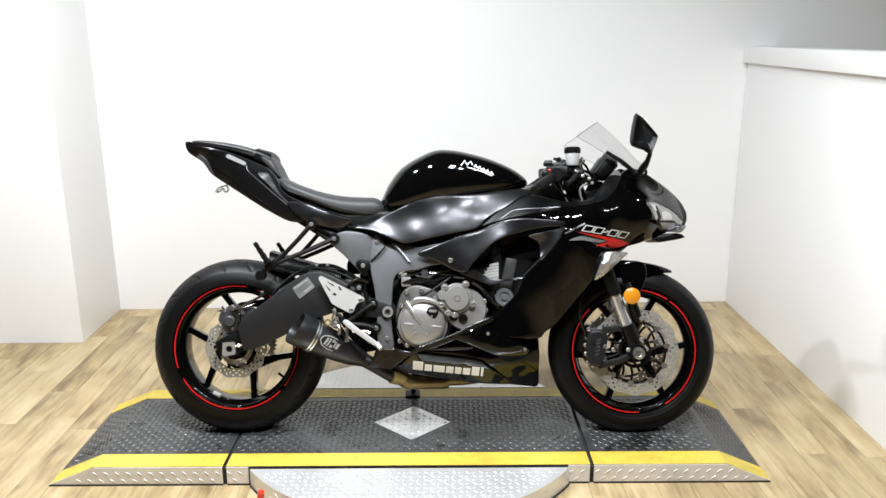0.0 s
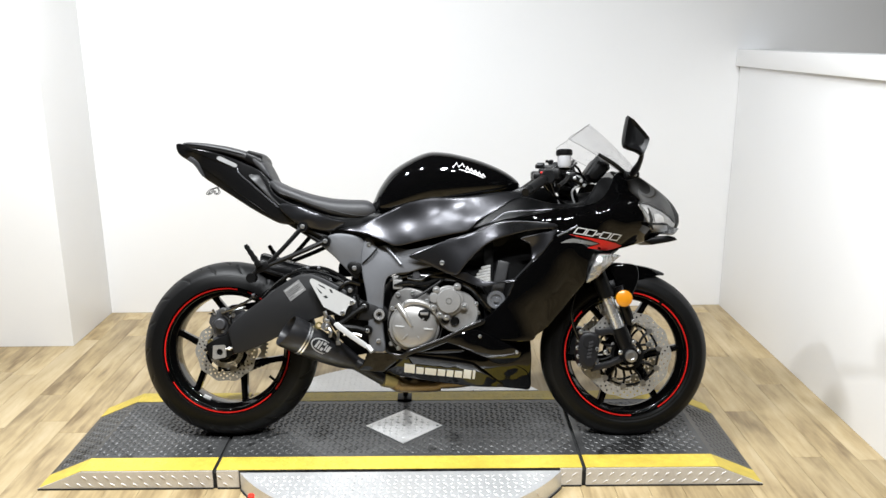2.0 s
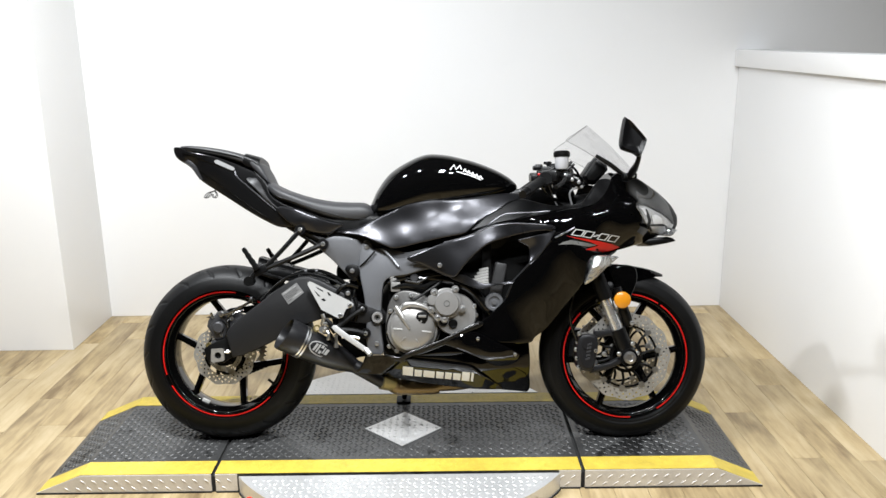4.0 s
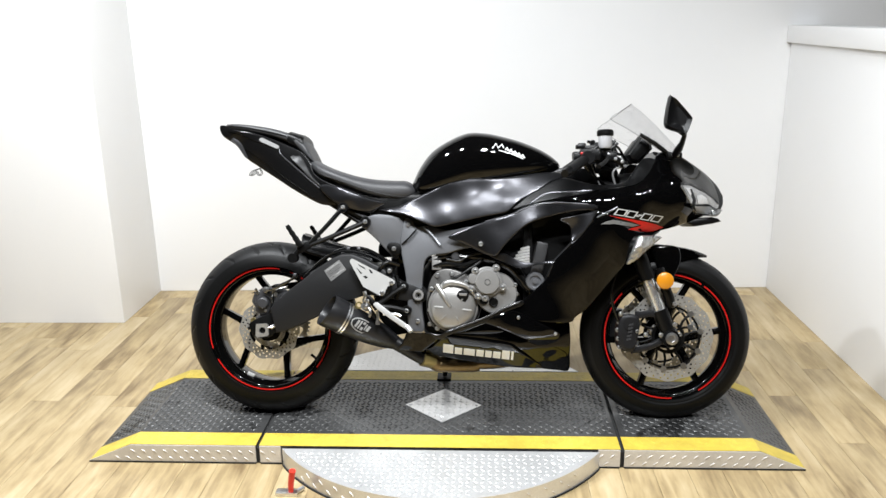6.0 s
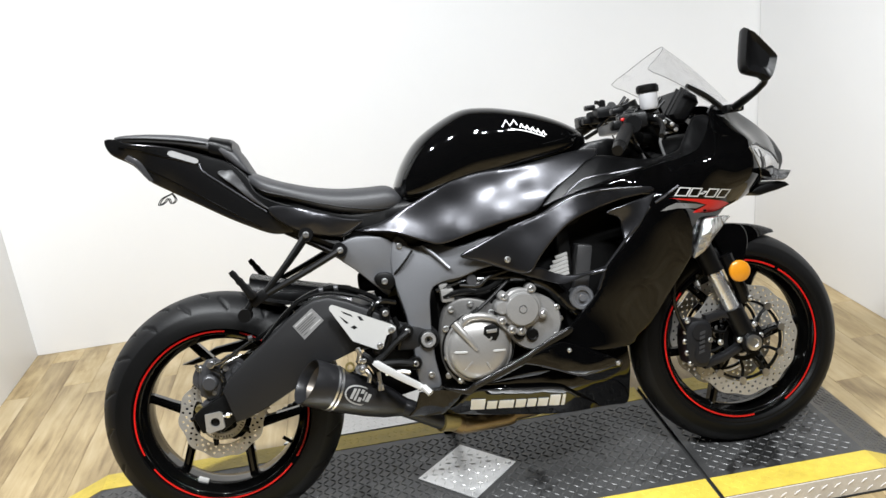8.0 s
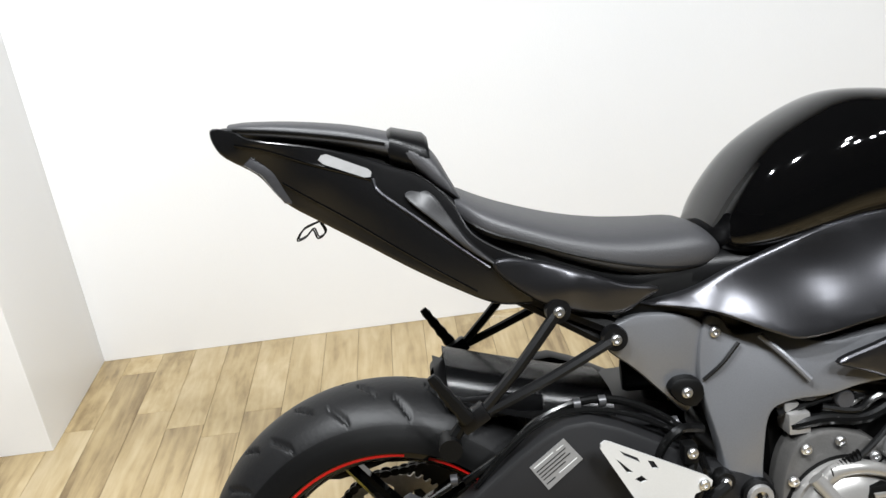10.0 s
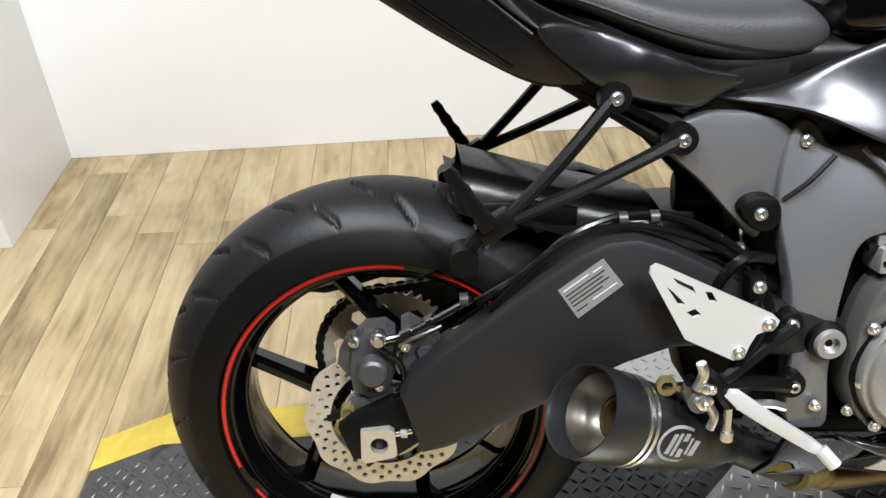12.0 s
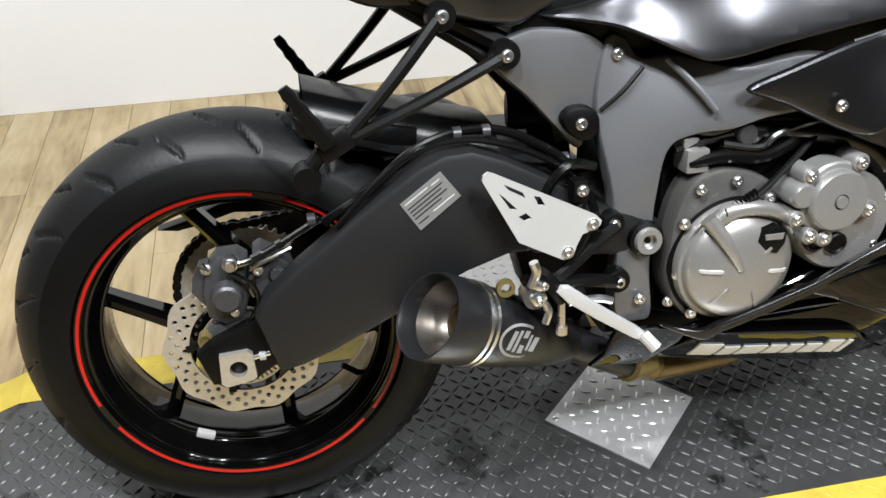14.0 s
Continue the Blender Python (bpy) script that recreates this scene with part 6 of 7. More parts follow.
    slab(bm, [(-0.735, 0.380), (-0.752, 0.405), (-0.748, 0.424), (-0.736, 0.446), (-0.724, 0.448), (-0.722, 0.400)], -0.108, -0.096, bevel=0.003)
    slab(bm, [(-0.716, 0.366), (-0.700, 0.372), (-0.672, 0.364), (-0.670, 0.344), (-0.700, 0.338), (-0.738, 0.334), (-0.746, 0.345), (-0.735, 0.352)], -0.114, -0.098, bevel=0.004)
    part("caliper_bracket", bm, CALIPER, cal, "dark grey caliper bracket")
    bolts(MID, cal, [(-0.727, -0.116, 0.440), (-0.664, -0.121, 0.433)])
    bolts(SMALL, cal, [(-0.656, -0.121, 0.384), (-0.700, -0.120, 0.376)])
    # bleed nipple with its cap, and the stacked banjo
    bm = bmesh.new()
    tube(bm, [(-0.727, -0.120, 0.442), (-0.732, -0.125, 0.450)], 0.0034, 8, straight=True)
    tube(bm, [(-0.731, -0.124, 0.449), (-0.733, -0.126, 0.452)], 0.0045, 8, straight=True)
    part("bleed_nipple", bm, GUNMETAL, cal)
    bm = bmesh.new()
    turned(bm, [(0.0001, -0.144), (0.0062, -0.144), (0.0078, -0.141), (0.0078, -0.135), (0.0100, -0.1345), (0.0100, -0.131), (0.0082, -0.1305), (0.0100, -0.126), (0.0100, -0.120)], (-0.696, 0, 0.450), 12)
    part("banjo_bolt", bm, STEEL, cal)
    bm = bmesh.new()
    tube(bm, [(-0.692, -0.130, 0.447), (-0.670, -0.132, 0.452), (-0.640, -0.133, 0.466), (-0.580, -0.134, 0.498)], 0.0046, 10)
    for xa, za, xb, zb in ((-0.668, 0.453, -0.654, 0.459), (-0.636, 0.468, -0.628, 0.472)):
        tube(bm, [(xa, -0.1325, za), (xb, -0.1328, zb)], 0.0062, 8, straight=True)
    part("brake_pipe", bm, GUNMETAL, cal, "steel banjo pipe with crimped collars")
    bm = bmesh.new()
    tube(bm, [(-0.673, -0.126, 0.432), (-0.668, -0.134, 0.444), (-0.642, -0.134, 0.454), (-0.618, -0.130, 0.462)], 0.0034, 8)
    tube(bm, [(-0.673, -0.126, 0.430), (-0.676, -0.132, 0.416), (-0.672, -0.132, 0.402)], 0.0030, 8)
    part("pad_spring", bm, GUNMETAL, cal, "bent steel pad spring")
    bm = bmesh.new()
    tube(bm, [(-0.575, -0.140, 0.495), (-0.516, -0.142, 0.530), (-0.462, -0.140, 0.573), (-0.403, -0.138, 0.593), (-0.344, -0.138, 0.590), (-0.284, -0.142, 0.561), (-0.240, -0.150, 0.525)], 0.0062, 10)
    h1 = part("brake_hose", bm, HOSE, bike, "glossy black rear brake hose")
    bm = bmesh.new()
    tube(bm, [(-0.560, -0.150, 0.490), (-0.500, -0.152, 0.548), (-0.450, -0.150, 0.578), (-0.390, -0.146, 0.585), (-0.320, -0.146, 0.566), (-0.262, -0.150, 0.535)], 0.0045, 8)
    part("sensor_cable", bm, HOSE, bike, "thin black sensor cable")
    for x, z in ((-0.402, 0.592), (-0.365, 0.592), (-0.262, 0.546), (-0.590, 0.500)):
        bm = bmesh.new()
        closed_turned(bm, [(0.0064, -0.005), (0.0085, -0.005), (0.0085, 0.005), (0.0064, 0.005)], (0, 0, 0), 14)
        c = part("hose_clip", bm, CALIPER, h1)
        c.matrix_local = pose(x, -0.1395, z, 0, 0, 90 - 0) @ pose(0, 0, 0, 0, 0, 0)
    bm = bmesh.new()
    tube(bm, [(-0.700, -0.130, 0.440), (-0.672, -0.134, 0.420), (-0.668, -0.134, 0.392), (-0.684, -0.134, 0.368), (-0.690, -0.124, 0.352)], 0.0028, 8)
    part("speed_sensor_lead", bm, HOSE, cal)
    bm = bmesh.new()
    turned(bm, [(0.001, -0.122), (0.0060, -0.122), (0.0070, -0.124), (0.0095, -0.124), (0.0095, -0.106)], (-0.743, 0, 0.341), 16)
    part("slide_pin", bm, OLIVE, cal)
    bm = bmesh.new()
    slab(bm, [(-0.600, 0.618), (-0.560, 0.600), (-0.500, 0.598), (-0.440, 0.585), (-0.440, 0.560), (-0.520, 0.560), (-0.590, 0.585)], -0.088, 0.088, bevel=0.006)
    recentre(part("hugger_front", bm, PLASTIC, bike, "black plastic guard in front of the tyre"))
    # chain on the far side: side plates in pairs over round rollers
    bm = bmesh.new()
    loop = [(-0.192 - (0.504 * (k + 0.5) / 32), 0.466 - 0.0545 * (k + 0.5) / 32, 6.2) for k in range(32)]
    for k in range(21):
        a = 90 + 180 * (k + 0.5) / 21
        loop.append((REAR[0] + 0.107 * math.cos(radians(a)), REAR[2] + 0.107 * math.sin(radians(a)), a + 90))
    loop += [(-0.696 + 0.504 * (k + 0.5) / 32, 0.1975 + 0.190 * (k + 0.5) / 32, 20.6) for k in range(32)]
    for k, (x, z, turn) in enumerate(loop):
        spin = Matrix.Translation((x, 0.0955, z)) @ Matrix.Rotation(-radians(turn), 4, "Y")
        w = 0.0048 if k % 2 else 0.0072
        link = [(0.0118 * math.cos(b) * (1 - 0.18 * abs(math.sin(b))), (0.0070 if abs(math.cos(b)) > 0.3 else 0.0056) * math.sin(b)) for b in [2 * math.pi * j / 10 for j in range(10)]]
        for y in (-w, w):
            lo = [bm.verts.new(spin @ Vector((px, y - 0.0011, pz))) for px, pz in link]
            hi = [bm.verts.new(spin @ Vector((px, y + 0.0011, pz))) for px, pz in link]
            bm.faces.new(lo)
            bm.faces.new(hi[::-1])
            for j in range(10):
                bm.faces.new((lo[j], hi[j], hi[(j + 1) % 10], lo[(j + 1) % 10]))
        pin = spin @ Vector((0.0078, 0, 0))
        turned(bm, [(0.0024, -0.0092), (0.0024, 0.0092)], tuple(pin), 6)
        turned(bm, [(0.0048, -0.0045), (0.0048, 0.0045)], tuple(pin), 8)
    recentre(part("drive_chain", bm, CHAIN, bike, "black oiled drive chain"))
    bm = bmesh.new()
    slab(bm, [(-0.815, 0.420), (-0.765, 0.434), (-0.722, 0.453), (-0.654, 0.461), (-0.45, 0.500), (-0.45, 0.470), (-0.640, 0.432), (-0.700, 0.437), (-0.757, 0.421), (-0.785, 0.416)], 0.078, 0.105, bevel=0.003)
    recentre(part("chain_guard", bm, PLASTIC, bike, "pointed black chain guard"))
    # hugger over the rear tyre: a flat-topped trough that slopes down to the swingarm
    bm = bmesh.new()
    loops = []
    for k in range(13):
        f = k / 12
        x, top = -0.582 + 0.252 * f, 0.646 - 0.082 * f + 0.012 * f * f
        loops.append([(x, 0.0905 * math.copysign(abs(u) ** 0.8, u), top - 0.006 * abs(u) - 0.050 * abs(u) ** 7) for u in [j / 10 for j in range(-10, 11)]])
    rings(bm, loops, close=False)
    bmesh.ops.solidify(bm, geom=bm.faces[:], thickness=0.003)
    recentre(part("rear_hugger", bm, TAILPAINT, bike, "semi-gloss black rear hugger"))
    # shock reservoir and its gilt bracket
    bm = bmesh.new()
    turned(bm, [(0.001, 0.0), (0.024, 0.0), (0.027, 0.006), (0.027, 0.11), (0.001, 0.11)], (0, 0, 0), 24)
    sh = part("shock_reservoir", bm, MATTE, bike, "black shock absorber reservoir")
    sh.matrix_local = pose(-0.305, -0.02, 0.585, 0, 20, -100)
    bm = bmesh.new()
    slab(bm, [(-0.248, 0.582), (-0.222, 0.578), (-0.208, 0.560), (-0.212, 0.538), (-0.235, 0.535), (-0.240, 0.555)], -0.03, -0.02, [circle(-0.226, 0.556, 0.008, 12)])
    part("shock_bracket", bm, OLIVE, sh.parent, "yellow zinc shock bracket")
    bm = bmesh.new()
    tube(bm, [(-0.24, 0.0, 0.56), (-0.22, 0.0, 0.42), (-0.20, 0.0, 0.32)], 0.03, 14)
    part("shock_absorber", bm, MATTE, bike, "black shock absorber")


frame_parts()


def exhaust():
    a, b = Vector((-0.455, -0.216, 0.383)), Vector((-0.245, -0.128, 0.266))
    way = (b - a).normalized()
    turn = way.to_track_quat("X", "Z").to_matrix().to_4x4()
    place = Matrix.Translation(a) @ turn
    long = (b - a).length

    def sleeve(name, profile, mat, parent, label="", slash=0.0):
        bm = bmesh.new()
        turned(bm, profile, (0, 0, 0), 48, "x", caps=False)
        if slash:
            for v in bm.verts:
                if v.co.x < 0.06:
                    v.co.x += slash * v.co.z * (1 - v.co.x / 0.06)
        o = part(name, bm, mat, parent, label)
        o.matrix_local = place if parent == bike else Matrix()
        return o
    can = sleeve("silencer", [(0.052, 0.052), (0.054, 0.058), (0.052, 0.10), (0.047, 0.16), (0.038, 0.215), (0.029, long - 0.012), (0.0235, long + 0.01), (0.0225, long + 0.03)], EXH, bike, "short black ceramic slash-cut silencer")
    cap = sleeve("end_cap", [(0.048, 0.046), (0.0535, 0.054), (0.0560, 0.048), (0.0572, 0.000), (0.0558, -0.012), (0.0535, -0.011), (0.0515, -0.006), (0.0495, 0.016)], EXH, can, "black flared end cap", 0.10)
    sleeve("cone", [(0.0493, 0.014), (0.046, 0.022), (0.036, 0.042), (0.0285, 0.048), (0.027, 0.055), (0.0265, 0.09), (0.001, 0.09)], CONE, can, "brushed steel inlet cone", 0.10)
    sleeve("baffle", [(0.0268, 0.050), (0.0255, 0.047), (0.0235, 0.050), (0.0232, 0.085), (0.001, 0.085)], HEAT, can, "brass-coloured baffle ring")
    bm = bmesh.new()
    turned(bm, [(0.001, 0.070), (0.0231, 0.070), (0.0231, 0.074), (0.001, 0.074)], (0, 0, 0), 32, "x")
    part("baffle_core", bm, MATTE, can)
    for o in (0.050, 0.060):
        bm = bmesh.new()
        closed_turned(bm, [(0.0540, o - 0.0025), (0.0566, o - 0.0025), (0.0566, o + 0.0025), (0.0540, o + 0.0025)], (0, 0, 0), 56)
        bmesh.ops.rotate(bm, verts=bm.verts, matrix=Matrix.Rotation(radians(-90), 3, "Z"))
        part("clamp_ring", bm, STEEL, can, "bright steel clamp ring")
    # oval badge, a plain ring and strokes, laid on the can
    bm = bmesh.new()
    def lay(u, w, lift):
        r = 0.0532 + lift - max(0, (u - 0.08)) * 0.10
        t = w / 0.0525
        return Vector((u, -r * math.cos(t), r * math.sin(t)))
    cu, cw = 0.114, 0.002
    n = 40
    outer = [bm.verts.new(lay(cu + 0.046 * math.cos(2 * math.pi * k / n), cw + 0.0250 * math.sin(2 * math.pi * k / n), 0.0012)) for k in range(n)]
    innr = [bm.verts.new(lay(cu + 0.0415 * math.cos(2 * math.pi * k / n), cw + 0.0210 * math.sin(2 * math.pi * k / n), 0.0012)) for k in range(n)]
    for k in range(n):
        bm.faces.new((outer[k], outer[(k + 1) % n], innr[(k + 1) % n], innr[k]))
    bmesh.ops.solidify(bm, geom=bm.faces[:], thickness=0.0008)
    part("badge_ring", bm, GREYTAPE, can, "oval grey badge outline")
    for k, (ua, wa, ub, wb, wd) in enumerate(((-0.026, -0.012, -0.020, 0.013, 0.008), (-0.015, -0.014, -0.009, 0.015, 0.006), (-0.003, -0.015, 0.003, 0.016, 0.009), (0.008, -0.010, 0.012, 0.012, 0.005), (0.018, -0.011, 0.023, 0.010, 0.010))):
        bm = bmesh.new()
        q = [(ua - wd / 2, wa), (ua + wd / 2, wa), (ub + wd / 2, wb), (ub - wd / 2, wb)]
        bm.faces.new([bm.verts.new(lay(cu + u, cw + w, 0.0030)) for u, w in q])
        bmesh.ops.solidify(bm, geom=bm.faces[:], thickness=0.0012)
        part("badge_stroke", bm, GREYTAPE, can)
    # pipe to the collector
    bm = bmesh.new()
    tube(bm, [(-0.255, -0.132, 0.272), (-0.200, -0.125, 0.240), (-0.155, -0.115, 0.212), (-0.135, -0.110, 0.203)], 0.024, 18)
    p = part("mid_pipe", bm, EXH, bike, "black exhaust link pipe")
    bm = bmesh.new()
    tube(bm, [(-0.150, -0.120, 0.208), (-0.110, -0.098, 0.196)], 0.027, 18)
    part("pipe_joint", bm, OLIVE, p, "yellowed steel pipe joint")
    bm = bmesh.new()
    tube(bm, [(-0.118, -0.098, 0.198), (-0.100, -0.094, 0.186), (-0.085, -0.09, 0.182), (0.02, -0.08, 0.180), (0.045, -0.078, 0.184)], 0.027, 18)
    tube(bm, [(0.03, -0.078, 0.184), (0.12, -0.06, 0.185), (0.25, -0.03, 0.20)], 0.021, 14)
    part("collector", bm, HEAT, bike, "heat-stained brown steel collector")


exhaust()


def engine():
    bm = loft([(-0.150, 0.300, 0.50, 0.10, 0.5, 4), (-0.12, 0.280, 0.560, 0.145, 0.5, 5), (0.0, 0.255, 0.600, 0.155, 0.5, 5), (0.10, 0.250, 0.640, 0.155, 0.5, 5), (0.20, 0.270, 0.650, 0.150, 0.5, 5), (0.235, 0.33, 0.60, 0.12, 0.5, 4)], 32, 2)
    eng = part("engine", bm, MATTE, bike, "grey and black inline engine")
    bm = bmesh.new()
    case = [(-0.128, 0.372), (-0.124, 0.455), (-0.104, 0.505), (-0.070, 0.524), (-0.030, 0.520), (0.012, 0.500), (0.040, 0.470), (0.062, 0.430), (0.050, 0.360), (0.010, 0.315), (-0.045, 0.300), (-0.100, 0.318)]
    slab(bm, case, -0.186, -0.14, bevel=0.007, smooth=3)
    part("crankcase_cover", bm, CASE, eng, "cast grey crankcase cover")
    # domed clutch cover, a black patch for the shade of its recess, and radial ribs
    c = (-0.038, 0, 0.395)
    bm = bmesh.new()
    turned(bm, [(0.085, -0.18), (0.0855, -0.196), (0.083, -0.200), (0.0785, -0.2005), (0.077, -0.206), (0.071, -0.215), (0.054, -0.2235), (0.032, -0.2270), (0.001, -0.2280)], c, 64)
    cl = part("clutch_cover", bm, CLUTCH, eng, "domed bronze-grey clutch cover with ribs")
    # solid black ring drawn in place of the shaded gap round the cover
    bm = bmesh.new()
    closed_turned(bm, [(0.0850, -0.187), (0.0905, -0.187), (0.0905, -0.178), (0.0850, -0.178)], c, 64)
    part("cover_gasket", bm, MATTE, cl, "black ring standing for the shaded gap round the clutch cover")
    for ang in (176, 226, 292, 352, 42):
        bm = bmesh.new()
        ca, sa = math.cos(radians(ang)), math.sin(radians(ang))
        r0, r1 = 0.032, 0.064
        loops = []
        for f in (0, 0.15, 0.5, 0.85, 1):
            r = r0 + (r1 - r0) * f
            w, h = (0.0036, 0.0032) if 0.1 < f < 0.9 else (0.0026, 0.0006)
            y = -0.2285 + 0.0100 * (r / 0.066) ** 2.2
            loops.append([(c[0] + r * ca - v * sa, y + d, c[2] + r * sa + v * ca) for v, d in ((-w, 0.003), (-w * 0.6, -h), (w * 0.6, -h), (w, 0.003))])
        rings(bm, loops)
        part("cover_rib", bm, CLUTCH if ang in (226, 292, 42) else SILVER, cl)
    # black block proud of the dome; its colour stands for the recess's shade
    bm = bmesh.new()
    slab(bm, [(-0.026, 0.434), (-0.012, 0.418), (0.004, 0.414), (0.014, 0.428), (0.016, 0.446), (0.000, 0.455), (-0.020, 0.452)], -0.2275, -0.205, bevel=0.003)
    well = part("cover_well", bm, MATTE, cl, "matt black patch standing for the shade in the clutch cover's recess")
    bm = bmesh.new()
    slab(bm, [(-0.018, 0.444), (-0.016, 0.436), (0.008, 0.435), (0.010, 0.444)], -0.2300, -0.215, bevel=0.002)
    part("recess_lid", bm, CLUTCH, well)
    # arched lip and lever housing over the cover
    bm = bmesh.new()
    tube(bm, [(-0.080, -0.204, 0.455), (-0.058, -0.212, 0.476), (-0.024, -0.216, 0.478), (0.014, -0.212, 0.462), (0.038, -0.202, 0.436), (0.048, -0.198, 0.420)], 0.0125, 12, r2=0.008)
    part("cover_lip", bm, CLUTCH, cl)
    bm = bmesh.new()
    tube(bm, [(-0.092, -0.214, 0.470), (-0.066, -0.227, 0.432), (-0.046, -0.226, 0.398)], 0.0115, 12, r2=0.0055)
    part("lever_shaft", bm, CLUTCH, cl)
    bm = bmesh.new()
    tube(bm, [(-0.088, -0.205, 0.462), (-0.060, -0.214, 0.478), (-0.02, -0.214, 0.500), (0.05, -0.19, 0.545), (0.12, -0.17, 0.600)], 0.0045, 8)
    part("clutch_cable", bm, MATTE, eng, "black clutch cable")
    bm = bmesh.new()
    for k in range(9):
        f = k / 9
        p = Vector((-0.070, -0.213, 0.474)).lerp(Vector((-0.025, -0.213, 0.498)), f)
        turned(bm, [(0.0055, -0.0015), (0.0085, 0.0), (0.0055, 0.0015)], p, 10, "x")
    part("cable_boot", bm, MATTE, eng, "ribbed rubber cable boot")
    # generator cover: two lobes and a small one
    bm = bmesh.new()
    turned(bm, [(0.070, -0.15), (0.070, -0.206), (0.066, -0.212), (0.001, -0.213)], (0.108, 0, 0.442), 48)
    gen2 = part("generator_case", bm, ENGINE, eng, "cast grey generator case")
    bm = bmesh.new()
    turned(bm, [(0.050, -0.19), (0.050, -0.222), (0.047, -0.225), (0.0415, -0.2255), (0.0412, -0.234), (0.038, -0.2385), (0.0105, -0.2395), (0.010, -0.236), (0.0085, -0.236), (0.008, -0.2415), (0.001, -0.2415)], (0.078, 0, 0.482), 56)
    gen = part("generator_cover", bm, ENGINE, eng, "round cast grey generator cover")
    for dx, dz in ((-0.041, 0.036), (0.029, 0.046), (0.052, -0.020), (-0.008, -0.054), (-0.030, -0.048), (-0.053, -0.022)):
        bm = bmesh.new()
        turned(bm, [(0.0125, -0.19), (0.0125, -0.226), (0.0110, -0.2285), (0.001, -0.2285)], (0.078 + dx, 0, 0.482 + dz), 20)
        part("cover_ear", bm, ENGINE, gen)
    bm = bmesh.new()
    turned(bm, [(0.0175, -0.18), (0.0175, -0.228), (0.0145, -0.233), (0.001, -0.2335)], (0.030, 0, 0.492), 28)
    part("starter_boss", bm, ENGINE, eng)
    for x, z in ((0.066, 0.420), (0.098, 0.413)):
        bm = bmesh.new()
        turned(bm, [(0.0155, -0.205), (0.0155, -0.218), (0.013, -0.220), (0.010, -0.217), (0.001, -0.217)], (x, 0, z), 20)
        part("oil_plug", bm, MATTE, gen2, "dark round plug")
    bolts(MID, gen, [(0.078 + dx, -0.228, 0.482 + dz) for dx, dz in ((-0.041, 0.036), (0.029, 0.046), (0.052, -0.020), (-0.008, -0.054), (-0.030, -0.048), (-0.053, -0.022))])
    bolts(MID, gen2, [(0.170, -0.208, 0.470), (0.160, -0.208, 0.402), (0.175, -0.205, 0.440)])
    bolts(MID, cl, [(-0.112, -0.190, 0.456), (-0.118, -0.192, 0.385), (-0.092, -0.190, 0.502), (-0.042, -0.190, 0.508), (0.006, -0.192, 0.480), (0.030, -0.194, 0.452), (-0.092, -0.190, 0.322)])
    # pale sensor block and bits above the case
    bm = bmesh.new()
    box(bm, (-0.110, -0.180, 0.520), (-0.078, -0.14, 0.552), 0.004)
    box(bm, (-0.112, -0.172, 0.548), (-0.090, -0.14, 0.566), 0.004)
    part("sensor_block", bm, ENGINE, eng, "pale grey sensor block")
    bm = bmesh.new()
    box(bm, (-0.045, -0.170, 0.528), (-0.022, -0.14, 0.545), 0.004)
    tube(bm, [(-0.03, -0.165, 0.545), (0.0, -0.165, 0.562), (0.012, -0.16, 0.575)], 0.007, 8)
    part("bleed_fitting", bm, ENGINE, eng)
    bm = bmesh.new()
    tube(bm, [(-0.105, -0.172, 0.532), (-0.06, -0.180, 0.540), (0.0, -0.182, 0.536), (0.06, -0.176, 0.560)], 0.009, 10)
    tube(bm, [(-0.12, -0.165, 0.55), (-0.05, -0.170, 0.565), (0.03, -0.172, 0.562)], 0.006, 8)
    part("wiring_loom", bm, HOSE, eng, "black wiring loom")
    # coolant hose with its round cap
    bm = bmesh.new()
    tube(bm, [(-0.01, -0.150, 0.575), (0.035, -0.165, 0.567), (0.100, -0.172, 0.555), (0.160, -0.176, 0.528), (0.200, -0.180, 0.485), (0.225, -0.180, 0.455), (0.26, -0.16, 0.44)], 0.021, 14)
    part("coolant_hose", bm, HOSE, eng, "thick black coolant hose")
    bm = bmesh.new()
    turned(bm, [(0.030, -0.16), (0.031, -0.204), (0.028, -0.208), (0.020, -0.208), (0.018, -0.203), (0.009, -0.203), (0.008, -0.210), (0.001, -0.210)], (0.238, 0, 0.482), 28)
    part("frame_slider", bm, FRAME, eng, "black round bung")
    # radiator seen through the fairing opening
    bm = bmesh.new()
    box(bm, (0.200, -0.175, 0.40), (0.232, 0.175, 0.70), 0.006)
    rad = part("radiator", bm, MATTE, bike, "grey finned radiator")
    for k in range(6):
        bm = bmesh.new()
        z = 0.536 + k * 0.0105
        box(bm, (0.150 + 0.008 * k, -0.1785, z), (0.222, -0.172, z + 0.0082), 0.001, Matrix.Rotation(radians(-12), 4, "Y"))
        part("fin", bm, SILVER, rad)
    bm = bmesh.new()
    box(bm, (0.232, -0.200, 0.49), (0.272, -0.15, 0.615), 0.008, Matrix.Rotation(radians(12), 4, "Y"))
    part("radiator_tank", bm, DUCT, rad, "dark grey radiator end tank")
    # dark inner panels that close the fairing behind
    bm = bmesh.new()
    slab(bm, [(0.12, 0.60), (0.25, 0.72), (0.55, 0.72), (0.60, 0.64), (0.45, 0.50), (0.36, 0.36), (0.20, 0.37), (0.24, 0.50)], -0.14, 0.14)
    part("inner_shroud", bm, MATTE, bike, "matt black inner shroud")
